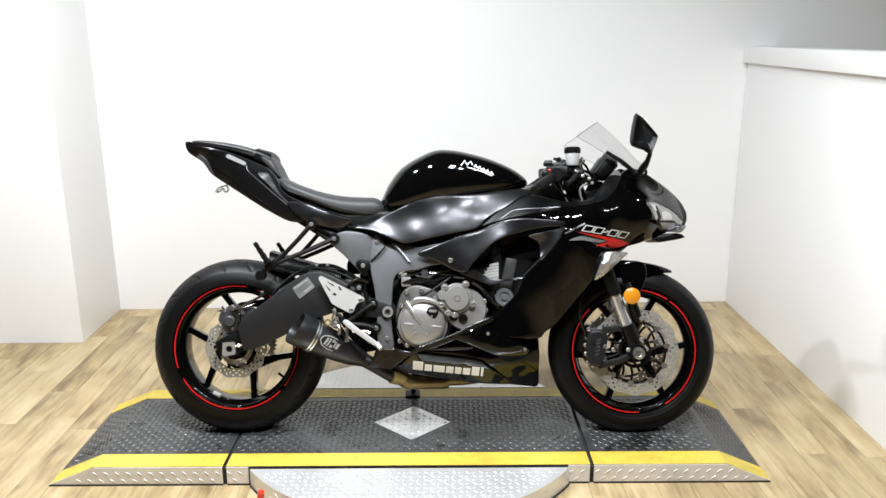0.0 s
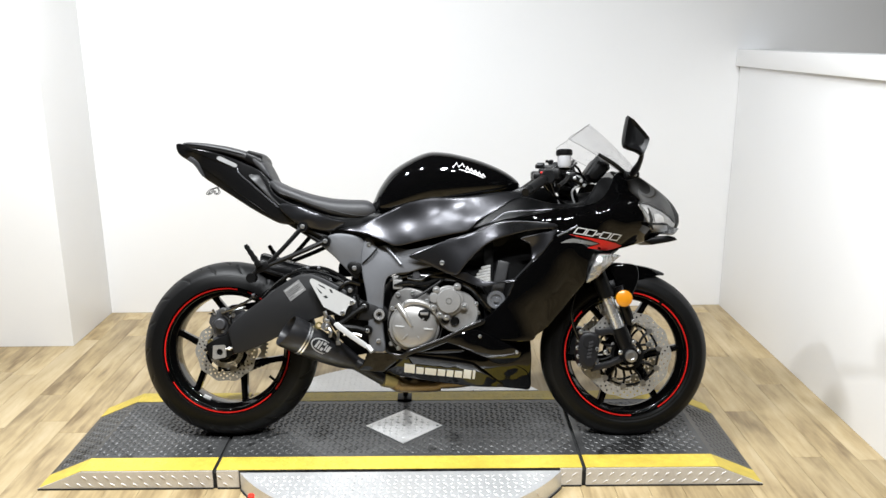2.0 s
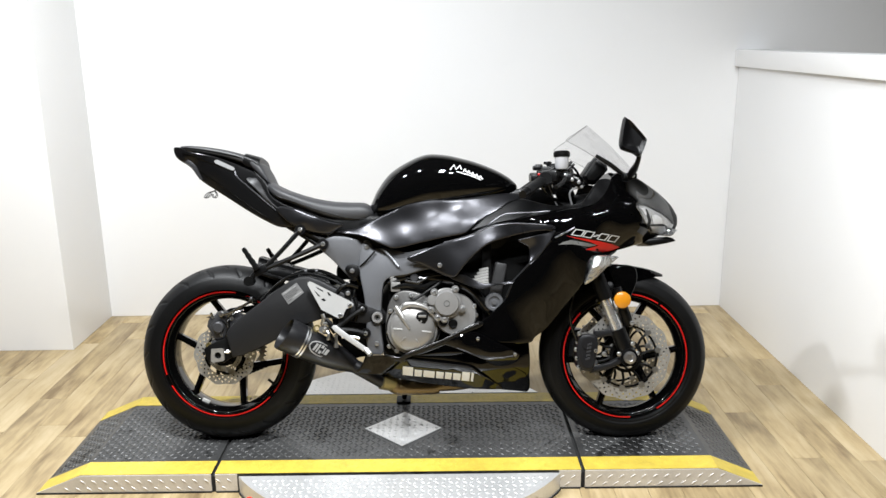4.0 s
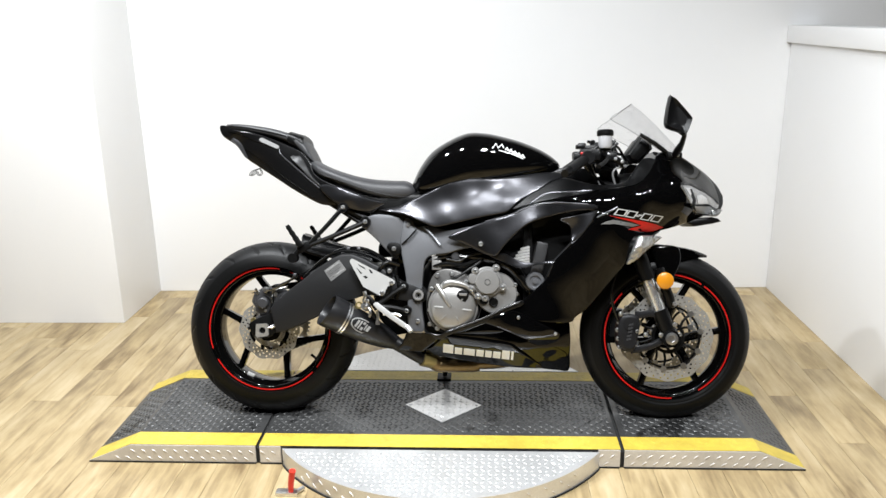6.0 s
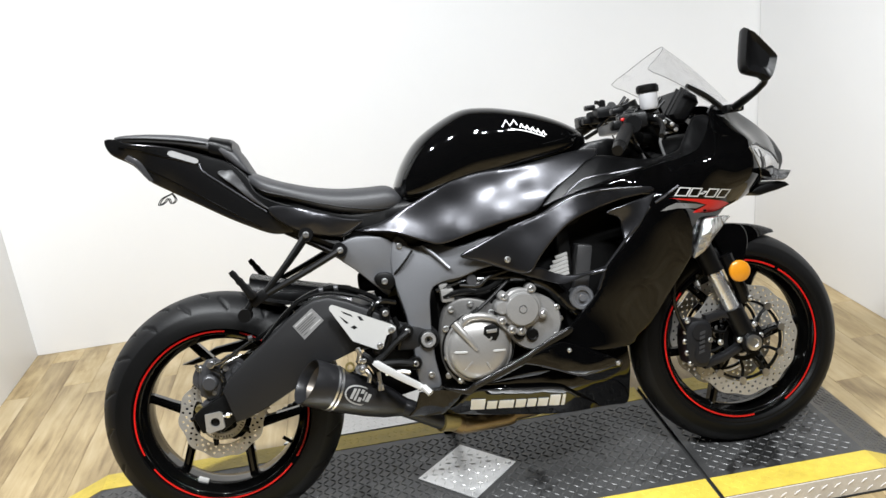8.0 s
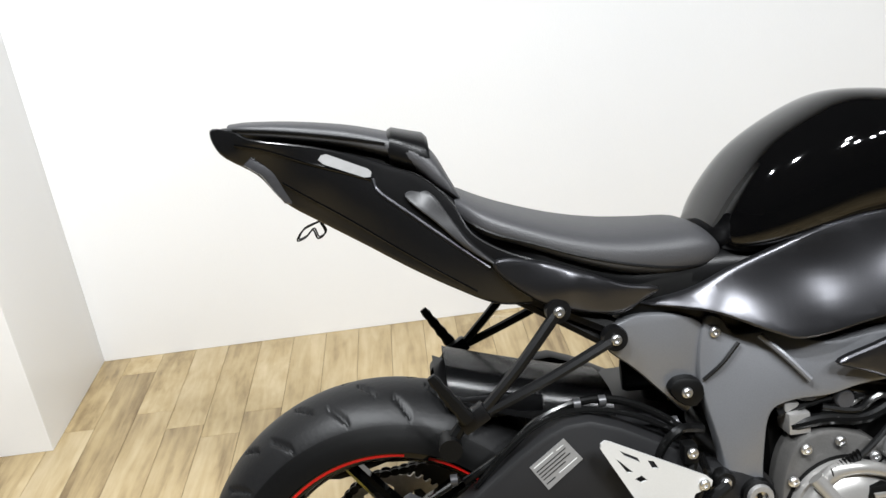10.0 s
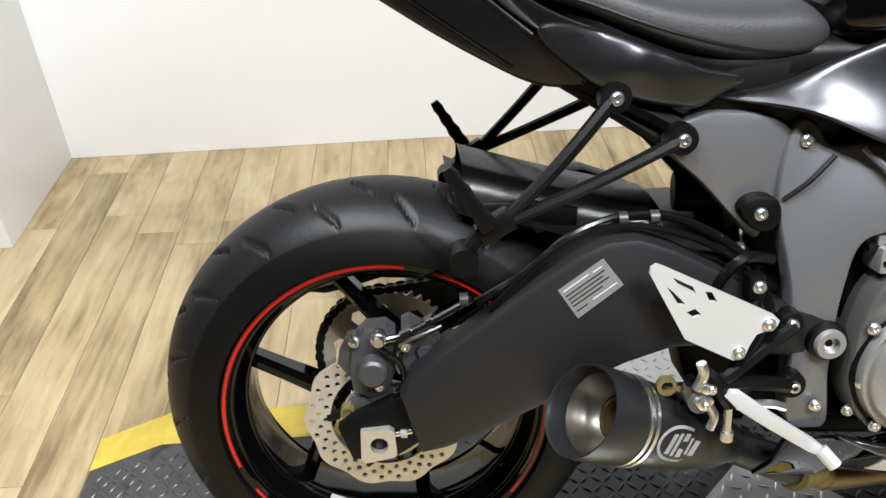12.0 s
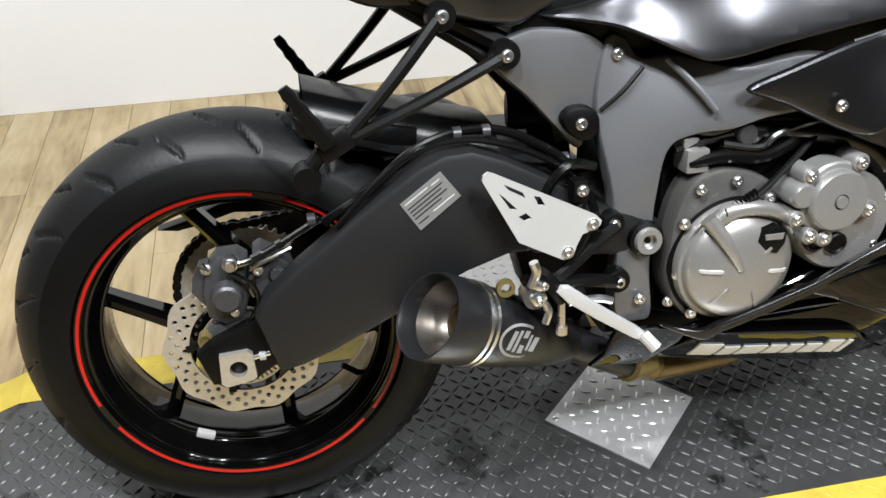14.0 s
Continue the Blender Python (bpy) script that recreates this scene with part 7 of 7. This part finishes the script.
    bm = loft([(-0.20, 0.70, 0.78, 0.10, 0.5, 4), (0.0, 0.62, 0.80, 0.14, 0.5, 4), (0.25, 0.62, 0.82, 0.15, 0.5, 4), (0.45, 0.66, 0.84, 0.13, 0.5, 4), (0.62, 0.70, 0.86, 0.10, 0.5, 4)], 20, 2)
    part("airbox", bm, MATTE, bike, "matt black airbox")
    bm = bmesh.new()
    slab(bm, [(-0.330, 0.705), (-0.215, 0.690), (-0.100, 0.640), (0.020, 0.640), (0.040, 0.770), (-0.150, 0.780), (-0.320, 0.760)], -0.128, 0.128, bevel=0.01)
    part("air_duct", bm, MATTE, bike, "matt black air duct under the tank")
    # breather and drain hoses among the castings
    bm = bmesh.new()
    tube(bm, [(-0.125, -0.155, 0.600), (-0.085, -0.172, 0.575), (-0.040, -0.178, 0.585), (0.020, -0.176, 0.600), (0.070, -0.172, 0.585)], 0.0085, 10)
    part("breather_hose", bm, HOSE, eng, "black breather hose")
    bm = bmesh.new()
    tube(bm, [(-0.060, -0.176, 0.556), (-0.015, -0.186, 0.550), (0.010, -0.186, 0.565), (0.060, -0.182, 0.575), (0.120, -0.178, 0.570)], 0.0055, 8)
    part("drain_hose", bm, HOSE, eng, "thin black drain hose")
    bm = bmesh.new()
    turned(bm, [(0.001, -0.186), (0.012, -0.186), (0.014, -0.182), (0.014, -0.150)], (-0.030, 0, 0.566), 18)
    part("throttle_stub", bm, CALIPER, eng, "dark metal throttle stub")
    bm = loft([(-0.16, 0.225, 0.25, 0.07, 0.5, 4), (0.05, 0.215, 0.29, 0.085, 0.5, 4), (0.34, 0.20, 0.31, 0.06, 0.5, 4)], 20, 2)
    part("sump", bm, MATTE, eng, "black sump")
    # black shield behind the pedal, joining the belly pan
    sh = [(-0.231, 0.250, -0.176), (-0.213, 0.269, -0.180), (-0.198, 0.307, -0.186), (-0.138, 0.307, -0.190), (-0.092, 0.296, -0.190), (-0.102, 0.273, -0.184), (-0.145, 0.238, -0.170), (-0.192, 0.240, -0.168)]
    panel("heat_shield", GLOSS, bike, sh, [], 0.004, 0.003, 0.004, 0.010, "gloss black heel shield", both=False, smooth=0)


engine()


def controls():
    # heel guard
    bm = bmesh.new()
    holes = ([(-0.361, 0.543), (-0.337, 0.530), (-0.333, 0.522), (-0.354, 0.534)], [(-0.367, 0.532), (-0.352, 0.509), (-0.344, 0.509), (-0.360, 0.526)], [(-0.323, 0.524), (-0.315, 0.522), (-0.308, 0.510), (-0.317, 0.511)], [(-0.343, 0.499), (-0.333, 0.503), (-0.325, 0.495), (-0.334, 0.492)])
    slab(bm, [(-0.387, 0.549), (-0.386, 0.556), (-0.380, 0.560), (-0.372, 0.557), (-0.242, 0.490), (-0.234, 0.482), (-0.236, 0.475), (-0.243, 0.471), (-0.259, 0.466), (-0.266, 0.452), (-0.270, 0.439), (-0.276, 0.434), (-0.284, 0.434), (-0.342, 0.465)], -0.2065, -0.2025, holes)
    guard = part("heel_guard", bm, SILVER, bike, "satin silver heel guard plate with slots", smooth=20)
    bolts(MID, guard, [(-0.246, -0.2065, 0.478), (-0.278, -0.2065, 0.444)])
    bm = bmesh.new()
    tube(bm, [(-0.205, -0.186, 0.463), (-0.235, -0.192, 0.446), (-0.280, -0.198, 0.412), (-0.295, -0.200, 0.405)], 0.0085, 8)
    tube(bm, [(-0.246, -0.198, 0.478), (-0.262, -0.196, 0.440), (-0.285, -0.196, 0.408)], 0.0065, 8)
    tube(bm, [(-0.196, -0.182, 0.380), (-0.240, -0.190, 0.392), (-0.292, -0.198, 0.398)], 0.0095, 8)
    turned(bm, [(0.014, -0.184), (0.016, -0.180), (0.016, -0.165)], (-0.207, 0, 0.464), 20)
    turned(bm, [(0.015, -0.186), (0.017, -0.182), (0.017, -0.165)], (-0.197, 0, 0.381), 20)
    rs = part("rearset", bm, MATTE, bike, "black rider footrest carrier")
    bolts(MID, rs, [(-0.207, -0.184, 0.464), (-0.197, -0.186, 0.381)])
    bm = bmesh.new()
    tube(bm, [(-0.345, -0.205, 0.430), (-0.348, -0.240, 0.436)], 0.014, 12)
    box(bm, (-0.354, -0.245, 0.428), (-0.333, -0.220, 0.446), 0.006, Matrix.Rotation(radians(-35), 4, "Y"))
    box(bm, (-0.349, -0.246, 0.448), (-0.337, -0.228, 0.460), 0.004, Matrix.Rotation(radians(20), 4, "Y"))
    tube(bm, [(-0.352, -0.238, 0.452), (-0.346, -0.240, 0.472), (-0.350, -0.240, 0.486)], 0.006, 8)
    tube(bm, [(-0.340, -0.236, 0.436), (-0.330, -0.240, 0.418), (-0.334, -0.240, 0.400)], 0.005, 8)
    peg = part("rider_footpeg", bm, STEEL, bike, "silver folding rider footpeg")
    peg.location = (0.016, 0.0, -0.034)
    bolts(SMALL, peg, [(-0.344, -0.248, 0.436), (-0.338, -0.246, 0.455)])
    bm = bmesh.new()
    closed_turned(bm, [(0.007, -0.004), (0.012, -0.004), (0.012, 0.004), (0.007, 0.004)], (-0.374, -0.20, 0.436), 20)
    part("peg_washer", bm, OLIVE, peg)
    # brake pedal blade
    bm = bmesh.new()
    slab(bm, [(-0.304, 0.408), (-0.298, 0.415), (-0.288, 0.414), (-0.245, 0.380), (-0.194, 0.343), (-0.180, 0.331), (-0.171, 0.318), (-0.178, 0.317), (-0.202, 0.330), (-0.252, 0.364), (-0.290, 0.392)], -0.246, -0.236, bevel=0.002)
    ped = part("brake_pedal", bm, SILVER, bike, "silver rear brake pedal")
    bm = bmesh.new()
    tube(bm, [(-0.190, -0.250, 0.336), (-0.176, -0.262, 0.320)], 0.0085, 10)
    part("pedal_tip", bm, SILVER, ped)
    bm = bmesh.new()
    tube(bm, [(-0.326, -0.228, 0.432), (-0.312, -0.230, 0.420), (-0.292, -0.228, 0.390)], 0.010, 10)
    tube(bm, [(-0.338, -0.215, 0.420), (-0.315, -0.215, 0.385), (-0.300, -0.21, 0.360)], 0.007, 8)
    part("pedal_pivot", bm, MATTE, ped)
    bm = bmesh.new()
    tube(bm, [(-0.292, -0.225, 0.384), (-0.291, -0.225, 0.342)], 0.005, 8)
    turned(bm, [(0.0075, -0.006), (0.0075, 0.006)], (-0.291, -0.225, 0.345), 10, "z")
    part("return_spring", bm, STEEL, ped, "small steel return spring")
    bm = bmesh.new()
    tube(bm, [(-0.275, -0.205, 0.372), (-0.235, -0.205, 0.372), (-0.215, -0.205, 0.366)], 0.0055, 8)
    part("switch_rod", bm, STEEL, ped)
    bm = bmesh.new()
    tube(bm, [(-0.255, -0.170, 0.525), (-0.252, -0.180, 0.500), (-0.262, -0.185, 0.480)], 0.008, 8)
    box(bm, (-0.266, -0.190, 0.500), (-0.245, -0.165, 0.530), 0.005)
    mc = part("rear_master_cylinder", bm, MATTE, bike, "black rear brake master cylinder")
    bolts(MID, mc, [(-0.254, -0.190, 0.518)])
    bm = bmesh.new()
    tube(bm, [(-0.300, -0.165, 0.500), (-0.285, -0.170, 0.530), (-0.260, -0.165, 0.545), (-0.225, -0.150, 0.535)], 0.007, 8)
    tube(bm, [(-0.235, -0.160, 0.500), (-0.225, -0.165, 0.460), (-0.235, -0.165, 0.420)], 0.008, 8)
    part("reservoir_hose", bm, HOSE, bike, "black reservoir hose")
    bm = bmesh.new()
    slab(bm, [(-0.325, 0.440), (-0.270, 0.470), (-0.190, 0.460), (-0.165, 0.300), (-0.250, 0.285), (-0.300, 0.345)], -0.105, -0.045, bevel=0.006)
    link = part("shock_linkage", bm, MATTE, bike, "matt black shock linkage")
    for x, z in ((-0.285, 0.415), (-0.225, 0.330)):
        bm = bmesh.new()
        turned(bm, [(0.001, -0.114), (0.010, -0.114), (0.012, -0.110), (0.012, -0.100)], (x, 0, z), 18)
        part("pivot_cap", bm, CALIPER, link)
    # side stand on the far side
    bm = bmesh.new()
    tube(bm, [(-0.06, 0.13, 0.27), (-0.075, 0.20, 0.165), (-0.085, 0.262, 0.082)], 0.010, 10)
    box(bm, (-0.115, 0.235, 0.066), (-0.060, 0.295, 0.078), 0.003, Matrix.Rotation(radians(15), 4, "X"))
    part("side_stand", bm, MATTE, bike, "black side stand, lowered")


controls()


def front_end():
    for s in (-1, 1):
        bm = bmesh.new()
        tube(bm, [(0.710, s * 0.100, 0.286), (0.672, s * 0.100, 0.385)], 0.026, 16, straight=True, r2=0.0275)
        turned(bm, [(0.030, -0.022), (0.031, 0.0), (0.030, 0.03)], (0.707, s * 0.105, 0.288), 28)
        leg = part("fork_leg", bm, PLASTIC, bike, "black fork foot with a chromed slider")
        leg.location = (0.0, -0.012, -0.007)
        bm = bmesh.new()
        tube(bm, [(0.680, s * 0.100, 0.365), (0.618, s * 0.100, 0.528)], 0.0205, 20, straight=True)
        part("slider", bm, CHROME, leg, "chromed fork slider")
        bm = bmesh.new()
        tube(bm, [(0.633, s * 0.100, 0.490), (0.628, s * 0.100, 0.505), (0.624, s * 0.100, 0.512), (0.520, s * 0.100, 0.79)], 0.0265, 18, straight=True)
        part("outer_tube", bm, MATTE, leg, "black fork outer tube")
        bm = bmesh.new()
        turned(bm, [(0.021, -0.004 * s), (0.021, 0.004 * s), (0.012, 0.005 * s), (0.011, 0.001 * s), (0.001, 0.001 * s)], (0.707, s * 0.132, 0.288), 24)
        part("axle_nut", bm, STEEL, leg, "hollow steel axle end")
        # radial caliper and its arms
        bm = bmesh.new()
        slab(bm, [(0.545, 0.368), (0.590, 0.366), (0.602, 0.345), (0.600, 0.310), (0.585, 0.250), (0.565, 0.240), (0.530, 0.254), (0.524, 0.290), (0.528, 0.340)], -0.122 if s < 0 else 0.062, -0.062 if s < 0 else 0.122, bevel=0.010, smooth=2)
        for z in (0.338, 0.275):
            turned(bm, [(0.022, -0.004), (0.020, 0.0)], (0.565, s * 0.122, z), 24)
        cal = part("front_caliper", bm, BLACKCAL, bike, "black radial four-piston front caliper")
        cal.location = (0.0, -0.012, -0.007)
        bm = bmesh.new()
        y0, y1 = (-0.112, -0.088) if s < 0 else (0.088, 0.112)
        slab(bm, [(0.590, 0.378), (0.640, 0.384), (0.672, 0.370), (0.668, 0.355), (0.640, 0.362), (0.590, 0.352)], y0, y1, bevel=0.004)
        slab(bm, [(0.575, 0.252), (0.640, 0.268), (0.690, 0.292), (0.690, 0.270), (0.640, 0.246), (0.575, 0.232)], y0, y1, bevel=0.004)
        part("caliper_arm", bm, BLACKCAL, cal)
        if s < 0:
            bolts(MID, cal, [(0.537, -0.116, 0.372), (0.531, -0.110, 0.342), (0.526, -0.112, 0.316), (0.528, -0.114, 0.286), (0.533, -0.114, 0.256), (0.622, -0.116, 0.300), (0.592, -0.118, 0.312)])
            for k in range(5):
                bm = bmesh.new()
                z = 0.330 - k * 0.0125
                slab(bm, [(0.563 - k * 0.002, z), (0.578 - k * 0.002, z + 0.004), (0.578 - k * 0.002, z + 0.011), (0.563 - k * 0.002, z + 0.007)], -0.1275, -0.1262)
                part("name_bar", bm, CALIPER, cal)
            bm = bmesh.new()
            tube(bm, [(0.530, -0.112, 0.345), (0.510, -0.118, 0.40), (0.505, -0.125, 0.46), (0.53, -0.125, 0.55), (0.54, -0.12, 0.62)], 0.0055, 8)
            part("brake_hose", bm, HOSE, cal, "black front brake hose")
        # amber side reflector on the mudguard stay
        bm = bmesh.new()
        turned(bm, [(0.001, -0.158 * 1.0), (0.0275, -0.158), (0.029, -0.161), (0.028, -0.166), (0.024, -0.169), (0.001, -0.171)] if s < 0 else [(0.001, 0.158), (0.0275, 0.158), (0.029, 0.161), (0.028, 0.166), (0.024, 0.169), (0.001, 0.171)], (0.680, 0, 0.481), 32)
        part("side_reflector", bm, AMBER, bike, "round amber side reflector")
        bm = bmesh.new()
        tube(bm, [(0.700, s * 0.105, 0.43), (0.690, s * 0.125, 0.455), (0.680, s * 0.157, 0.481)], 0.010, 8)
        tube(bm, [(0.712, s * 0.100, 0.39), (0.705, s * 0.108, 0.42), (0.690, s * 0.110, 0.46), (0.672, s * 0.105, 0.52)], 0.018, 10)
        st = part("reflector_stay", bm, PLASTIC, bike, "black reflector stay")
        if s < 0:
            bolts(MID, st, [(0.722, -0.122, 0.398)])
            bolts(MID, leg, [(0.720, -0.120, 0.335), (0.738, -0.112, 0.300), (0.672, -0.124, 0.300)])
        # bars
        bm = bmesh.new()
        tube(bm, [(0.470, s * 0.100, 0.915), (0.430, s * 0.170, 0.905), (0.395, s * 0.230, 0.880)], 0.011, 12)
        tube(bm, [(0.500, s * 0.100, 0.84), (0.470, s * 0.100, 0.925)], 0.029, 16)
        bar = part("handlebar", bm, MATTE, bike, "black clip-on handlebar")
        if s > 0:
            bar.location = (0.055, 0.0, 0.045)   # the steering is turned a little
        bm = bmesh.new()
        loops = []
        tube(bm, [(0.400, s * 0.225, 0.886), (0.335, s * 0.335, 0.842)], 0.0170, 16, straight=True, r2=0.0165)
        grip = part("grip", bm, RUBBER, bar, "black ribbed rubber grip")
        bm = bmesh.new()
        tube(bm, [(0.335, s * 0.335, 0.842), (0.320, s * 0.360, 0.832)], 0.0155, 14, straight=True, r2=0.013)
        part("bar_end", bm, PLASTIC, bar, "black bar-end weight")
        bm = bmesh.new()
        box(bm, (0.390, s * 0.200 - 0.032, 0.882), (0.462, s * 0.200 + 0.030, 0.922), 0.011, Matrix.Rotation(radians(s * 22), 4, "Z"))
        turned(bm, [(0.021, -0.016), (0.0235, -0.012), (0.0235, 0.012), (0.021, 0.016)], (0.412, s * 0.222, 0.893), 18)
        box(bm, (0.365, s * 0.205 - 0.02, 0.885), (0.390, s * 0.205 + 0.02, 0.908), 0.006)
        box(bm, (0.375, s * 0.190 - 0.014, 0.925), (0.405, s * 0.190 + 0.014, 0.940), 0.005)
        part("switch_box", bm, PLASTIC, bar, "black switch box")
        bm = bmesh.new()
        tube(bm, [(0.455, s * 0.185, 0.905), (0.475, s * 0.240, 0.895), (0.455, s * 0.310, 0.872), (0.425, s * 0.370, 0.852)], 0.0065, 8)
        part("lever", bm, MATTE, bar, "black hand lever")
        bm = bmesh.new()
        tube(bm, [(0.440, s * 0.140, 0.925), (0.462, s * 0.205, 0.915)], 0.014, 12)
        tube(bm, [(0.462, s * 0.195, 0.915), (0.485, s * 0.196, 0.930), (0.506, s * 0.196, 0.952)], 0.005, 8)
        tube(bm, [(0.450, s * 0.205, 0.910), (0.490, s * 0.195, 0.925), (0.515, s * 0.195, 0.944)], 0.0045, 8)
        tube(bm, [(0.470, s * 0.190, 0.902), (0.505, s * 0.182, 0.892), (0.546, s * 0.175, 0.870)], 0.0150, 12, r2=0.0105)
        box(bm, (0.478, s * 0.186 - 0.016, 0.884), (0.512, s * 0.186 + 0.014, 0.912), 0.007)
        mc = part("master_cylinder", bm, PLASTIC, bar, "black lever perch and cylinder")
        bolts(SMALL, mc, [(0.484, s * 0.186 - 0.017, 0.905), (0.506, s * 0.186 - 0.017, 0.890), (0.541, s * 0.175 - 0.010, 0.868), (0.530, s * 0.178 - 0.013, 0.882)])
        if s > 0:
            # clutch side: perch, adjuster and switch block seen over the yoke
            bm = bmesh.new()
            box(bm, (0.395, 0.140, 0.895), (0.470, 0.190, 0.928), 0.008)
            box(bm, (0.360, 0.215, 0.880), (0.405, 0.265, 0.912), 0.007)
            turned(bm, [(0.008, -0.010), (0.010, -0.006), (0.010, 0.012), (0.005, 0.016)], (0.432, 0.195, 0.936), 12, "z")
            tube(bm, [(0.436, 0.200, 0.930), (0.424, 0.206, 0.945), (0.414, 0.210, 0.948)], 0.006, 8)
            tube(bm, [(0.470, 0.160, 0.918), (0.430, 0.250, 0.905), (0.395, 0.330, 0.880)], 0.0075, 8)
            part("clutch_perch", bm, PLASTIC, bar, "black clutch lever perch")
        bm = bmesh.new()
        tube(bm, [(0.500, s * 0.165, 0.908), (0.532, s * 0.170, 0.893), (0.540, s * 0.170, 0.868), (0.515, s * 0.170, 0.862), (0.502, s * 0.170, 0.844), (0.510, s * 0.168, 0.808), (0.520, s * 0.165, 0.788)], 0.0038, 8)
        tube(bm, [(0.425, s * 0.17, 0.89), (0.442, s * 0.17, 0.845), (0.462, s * 0.165, 0.800)], 0.0022, 8)
        part("brake_line", bm, LABEL if s < 0 else HOSE, bar, "braided grey brake line" if s < 0 else "black clutch cable")
    # throttle housing, cables and a second hose in front of the yoke
    bm = bmesh.new()
    turned(bm, [(0.001, -0.014), (0.020, -0.014), (0.023, -0.008), (0.023, 0.010), (0.018, 0.014), (0.001, 0.014)], (0.418, -0.196, 0.905), 20)
    part("throttle_drum", bm, PLASTIC, bike, "black throttle cable drum")
    for k, line in enumerate(([(0.425, -0.190, 0.920), (0.475, -0.175, 0.945), (0.530, -0.120, 0.935), (0.560, -0.060, 0.890), (0.545, -0.04, 0.84)], [(0.430, -0.185, 0.900), (0.490, -0.170, 0.915), (0.548, -0.120, 0.905), (0.565, -0.06, 0.860), (0.550, -0.04, 0.82)], [(0.400, -0.205, 0.875), (0.430, -0.190, 0.840), (0.460, -0.160, 0.820), (0.490, -0.130, 0.800)], [(0.455, 0.170, 0.915), (0.500, 0.140, 0.950), (0.545, 0.090, 0.930), (0.560, 0.050, 0.880)])):
        bm = bmesh.new()
        tube(bm, line, 0.0042 if k < 2 else 0.0050, 8)
        part("control_cable", bm, HOSE, bike, "black control cable")
    bm = bmesh.new()
    box(bm, (0.387, -0.226, 0.904), (0.396, -0.216, 0.912), 0.003)
    part("kill_switch", bm, RED, bike, "small red engine switch")
    bm = bmesh.new()
    for x in (0.458, 0.492):
        turned(bm, [(0.001, 0.006), (0.014, 0.006), (0.016, 0.002), (0.016, -0.010)], (x, -0.098, 0.930), 18, "z")
    part("fork_cap", bm, CALIPER, bike, "dark grey fork cap")
    # fluid reservoir, right side only
    bm = bmesh.new()
    turned(bm, [(0.018, -0.028), (0.0225, -0.02), (0.0235, 0.012), (0.022, 0.014)], (0.472, -0.200, 0.954), 24, "z")
    cup = part("fluid_reservoir", bm, MILKY, bike, "milky brake fluid reservoir with a black cap")
    bm = bmesh.new()
    turned(bm, [(0.027, 0.0), (0.028, 0.004), (0.028, 0.014), (0.024, 0.019), (0.001, 0.019)], (0.472, -0.200, 0.968), 24, "z")
    part("cap", bm, MATTE, cup, "black screw cap")
    bm = bmesh.new()
    box(bm, (0.435, -0.115, 0.885), (0.520, 0.115, 0.915), 0.010)
    turned(bm, [(0.02, 0.0), (0.02, 0.02), (0.014, 0.026), (0.001, 0.026)], (0.475, 0, 0.912), 20, "z")
    yoke = part("top_yoke", bm, BLACKCAL, bike, "black top yoke")
    bm = bmesh.new()
    turned(bm, [(0.021, -0.03), (0.021, 0.018), (0.018, 0.022), (0.008, 0.022), (0.008, 0.018), (0.001, 0.018)], (0.512, -0.01, 0.930), 20, "z")
    part("lock_barrel", bm, GUNMETAL, yoke, "ignition lock barrel")
    bm = bmesh.new()
    tube(bm, [(0.455, -0.150, 0.860), (0.500, -0.120, 0.850), (0.530, -0.090, 0.800), (0.520, -0.08, 0.740)], 0.016, 10)
    tube(bm, [(0.430, -0.120, 0.880), (0.440, -0.110, 0.830), (0.470, -0.10, 0.790)], 0.020, 10)
    part("wiring_loom", bm, MATTE, bike, "black wiring loom at the steering head")
    bm = bmesh.new()
    tube(bm, [(0.50, 0, 0.90), (0.60, 0, 0.62)], 0.032, 16)
    box(bm, (0.56, -0.115, 0.62), (0.62, 0.115, 0.66), 0.010)
    part("steering_head", bm, MATTE, bike, "black steering head")
    bm = bmesh.new()
    tube(bm, [(0.7075, -0.137, 0.281), (0.7075, 0.113, 0.281)], 0.010, 12)
    part("front_axle", bm, STEEL, bike, "steel front axle")
    # pale bracket and dark cover between tank and bars
    bm = bmesh.new()
    slab(bm, [(0.270, 0.842), (0.330, 0.868), (0.380, 0.872), (0.440, 0.860), (0.460, 0.815), (0.330, 0.812)], -0.13, 0.13, bevel=0.01)
    part("bar_cover", bm, PLASTIC, bike, "black cover behind the bars")


front_end()


# ---------------------------------------------------------------- floor planks, laid along the bay
def planks():
    width, length = 0.112, 0.92
    bm = bmesh.new()
    box(bm, (0.0005, 0.0005, -0.003), (width - 0.0005, length - 0.0005, 0.0), 0.0005)
    first = part("plank", bm, OAK, floor)
    mesh = first.data
    bpy.data.objects.remove(first)
    rng = random.Random(4)
    for i in range(-24, 26):
        start = rng.random() * length
        for j in range(0, 5):
            x, y = i * width + 0.03, 0.9 + (j - 1) * length + start
            stop = BACK + 0.06   # the last row is cut to fit under the wall
            if y > stop - 0.03 or y + length < 1.55:
                continue
            o = new("plank", mesh)
            o.parent = floor
            o.location = (x, y, FLOOR)
            o.scale.y = min(1.0, (stop - y) / length)
    rest = bmesh.new()
    for xa, xb, ya, yb in ((-4.6, 4.6, -4.5, 1.55),):
        box(rest, (xa, ya, FLOOR - 0.003), (xb, yb, FLOOR - 0.0005))
    for xa, xb in ((-4.6, -2.66), (2.95, 4.6)):
        box(rest, (xa, 1.55, FLOOR - 0.003), (xb, BACK + 0.05, FLOOR - 0.0005))
    far = part("far_planks", rest, OAK, floor)
    far["kind"] = "stuff"


planks()
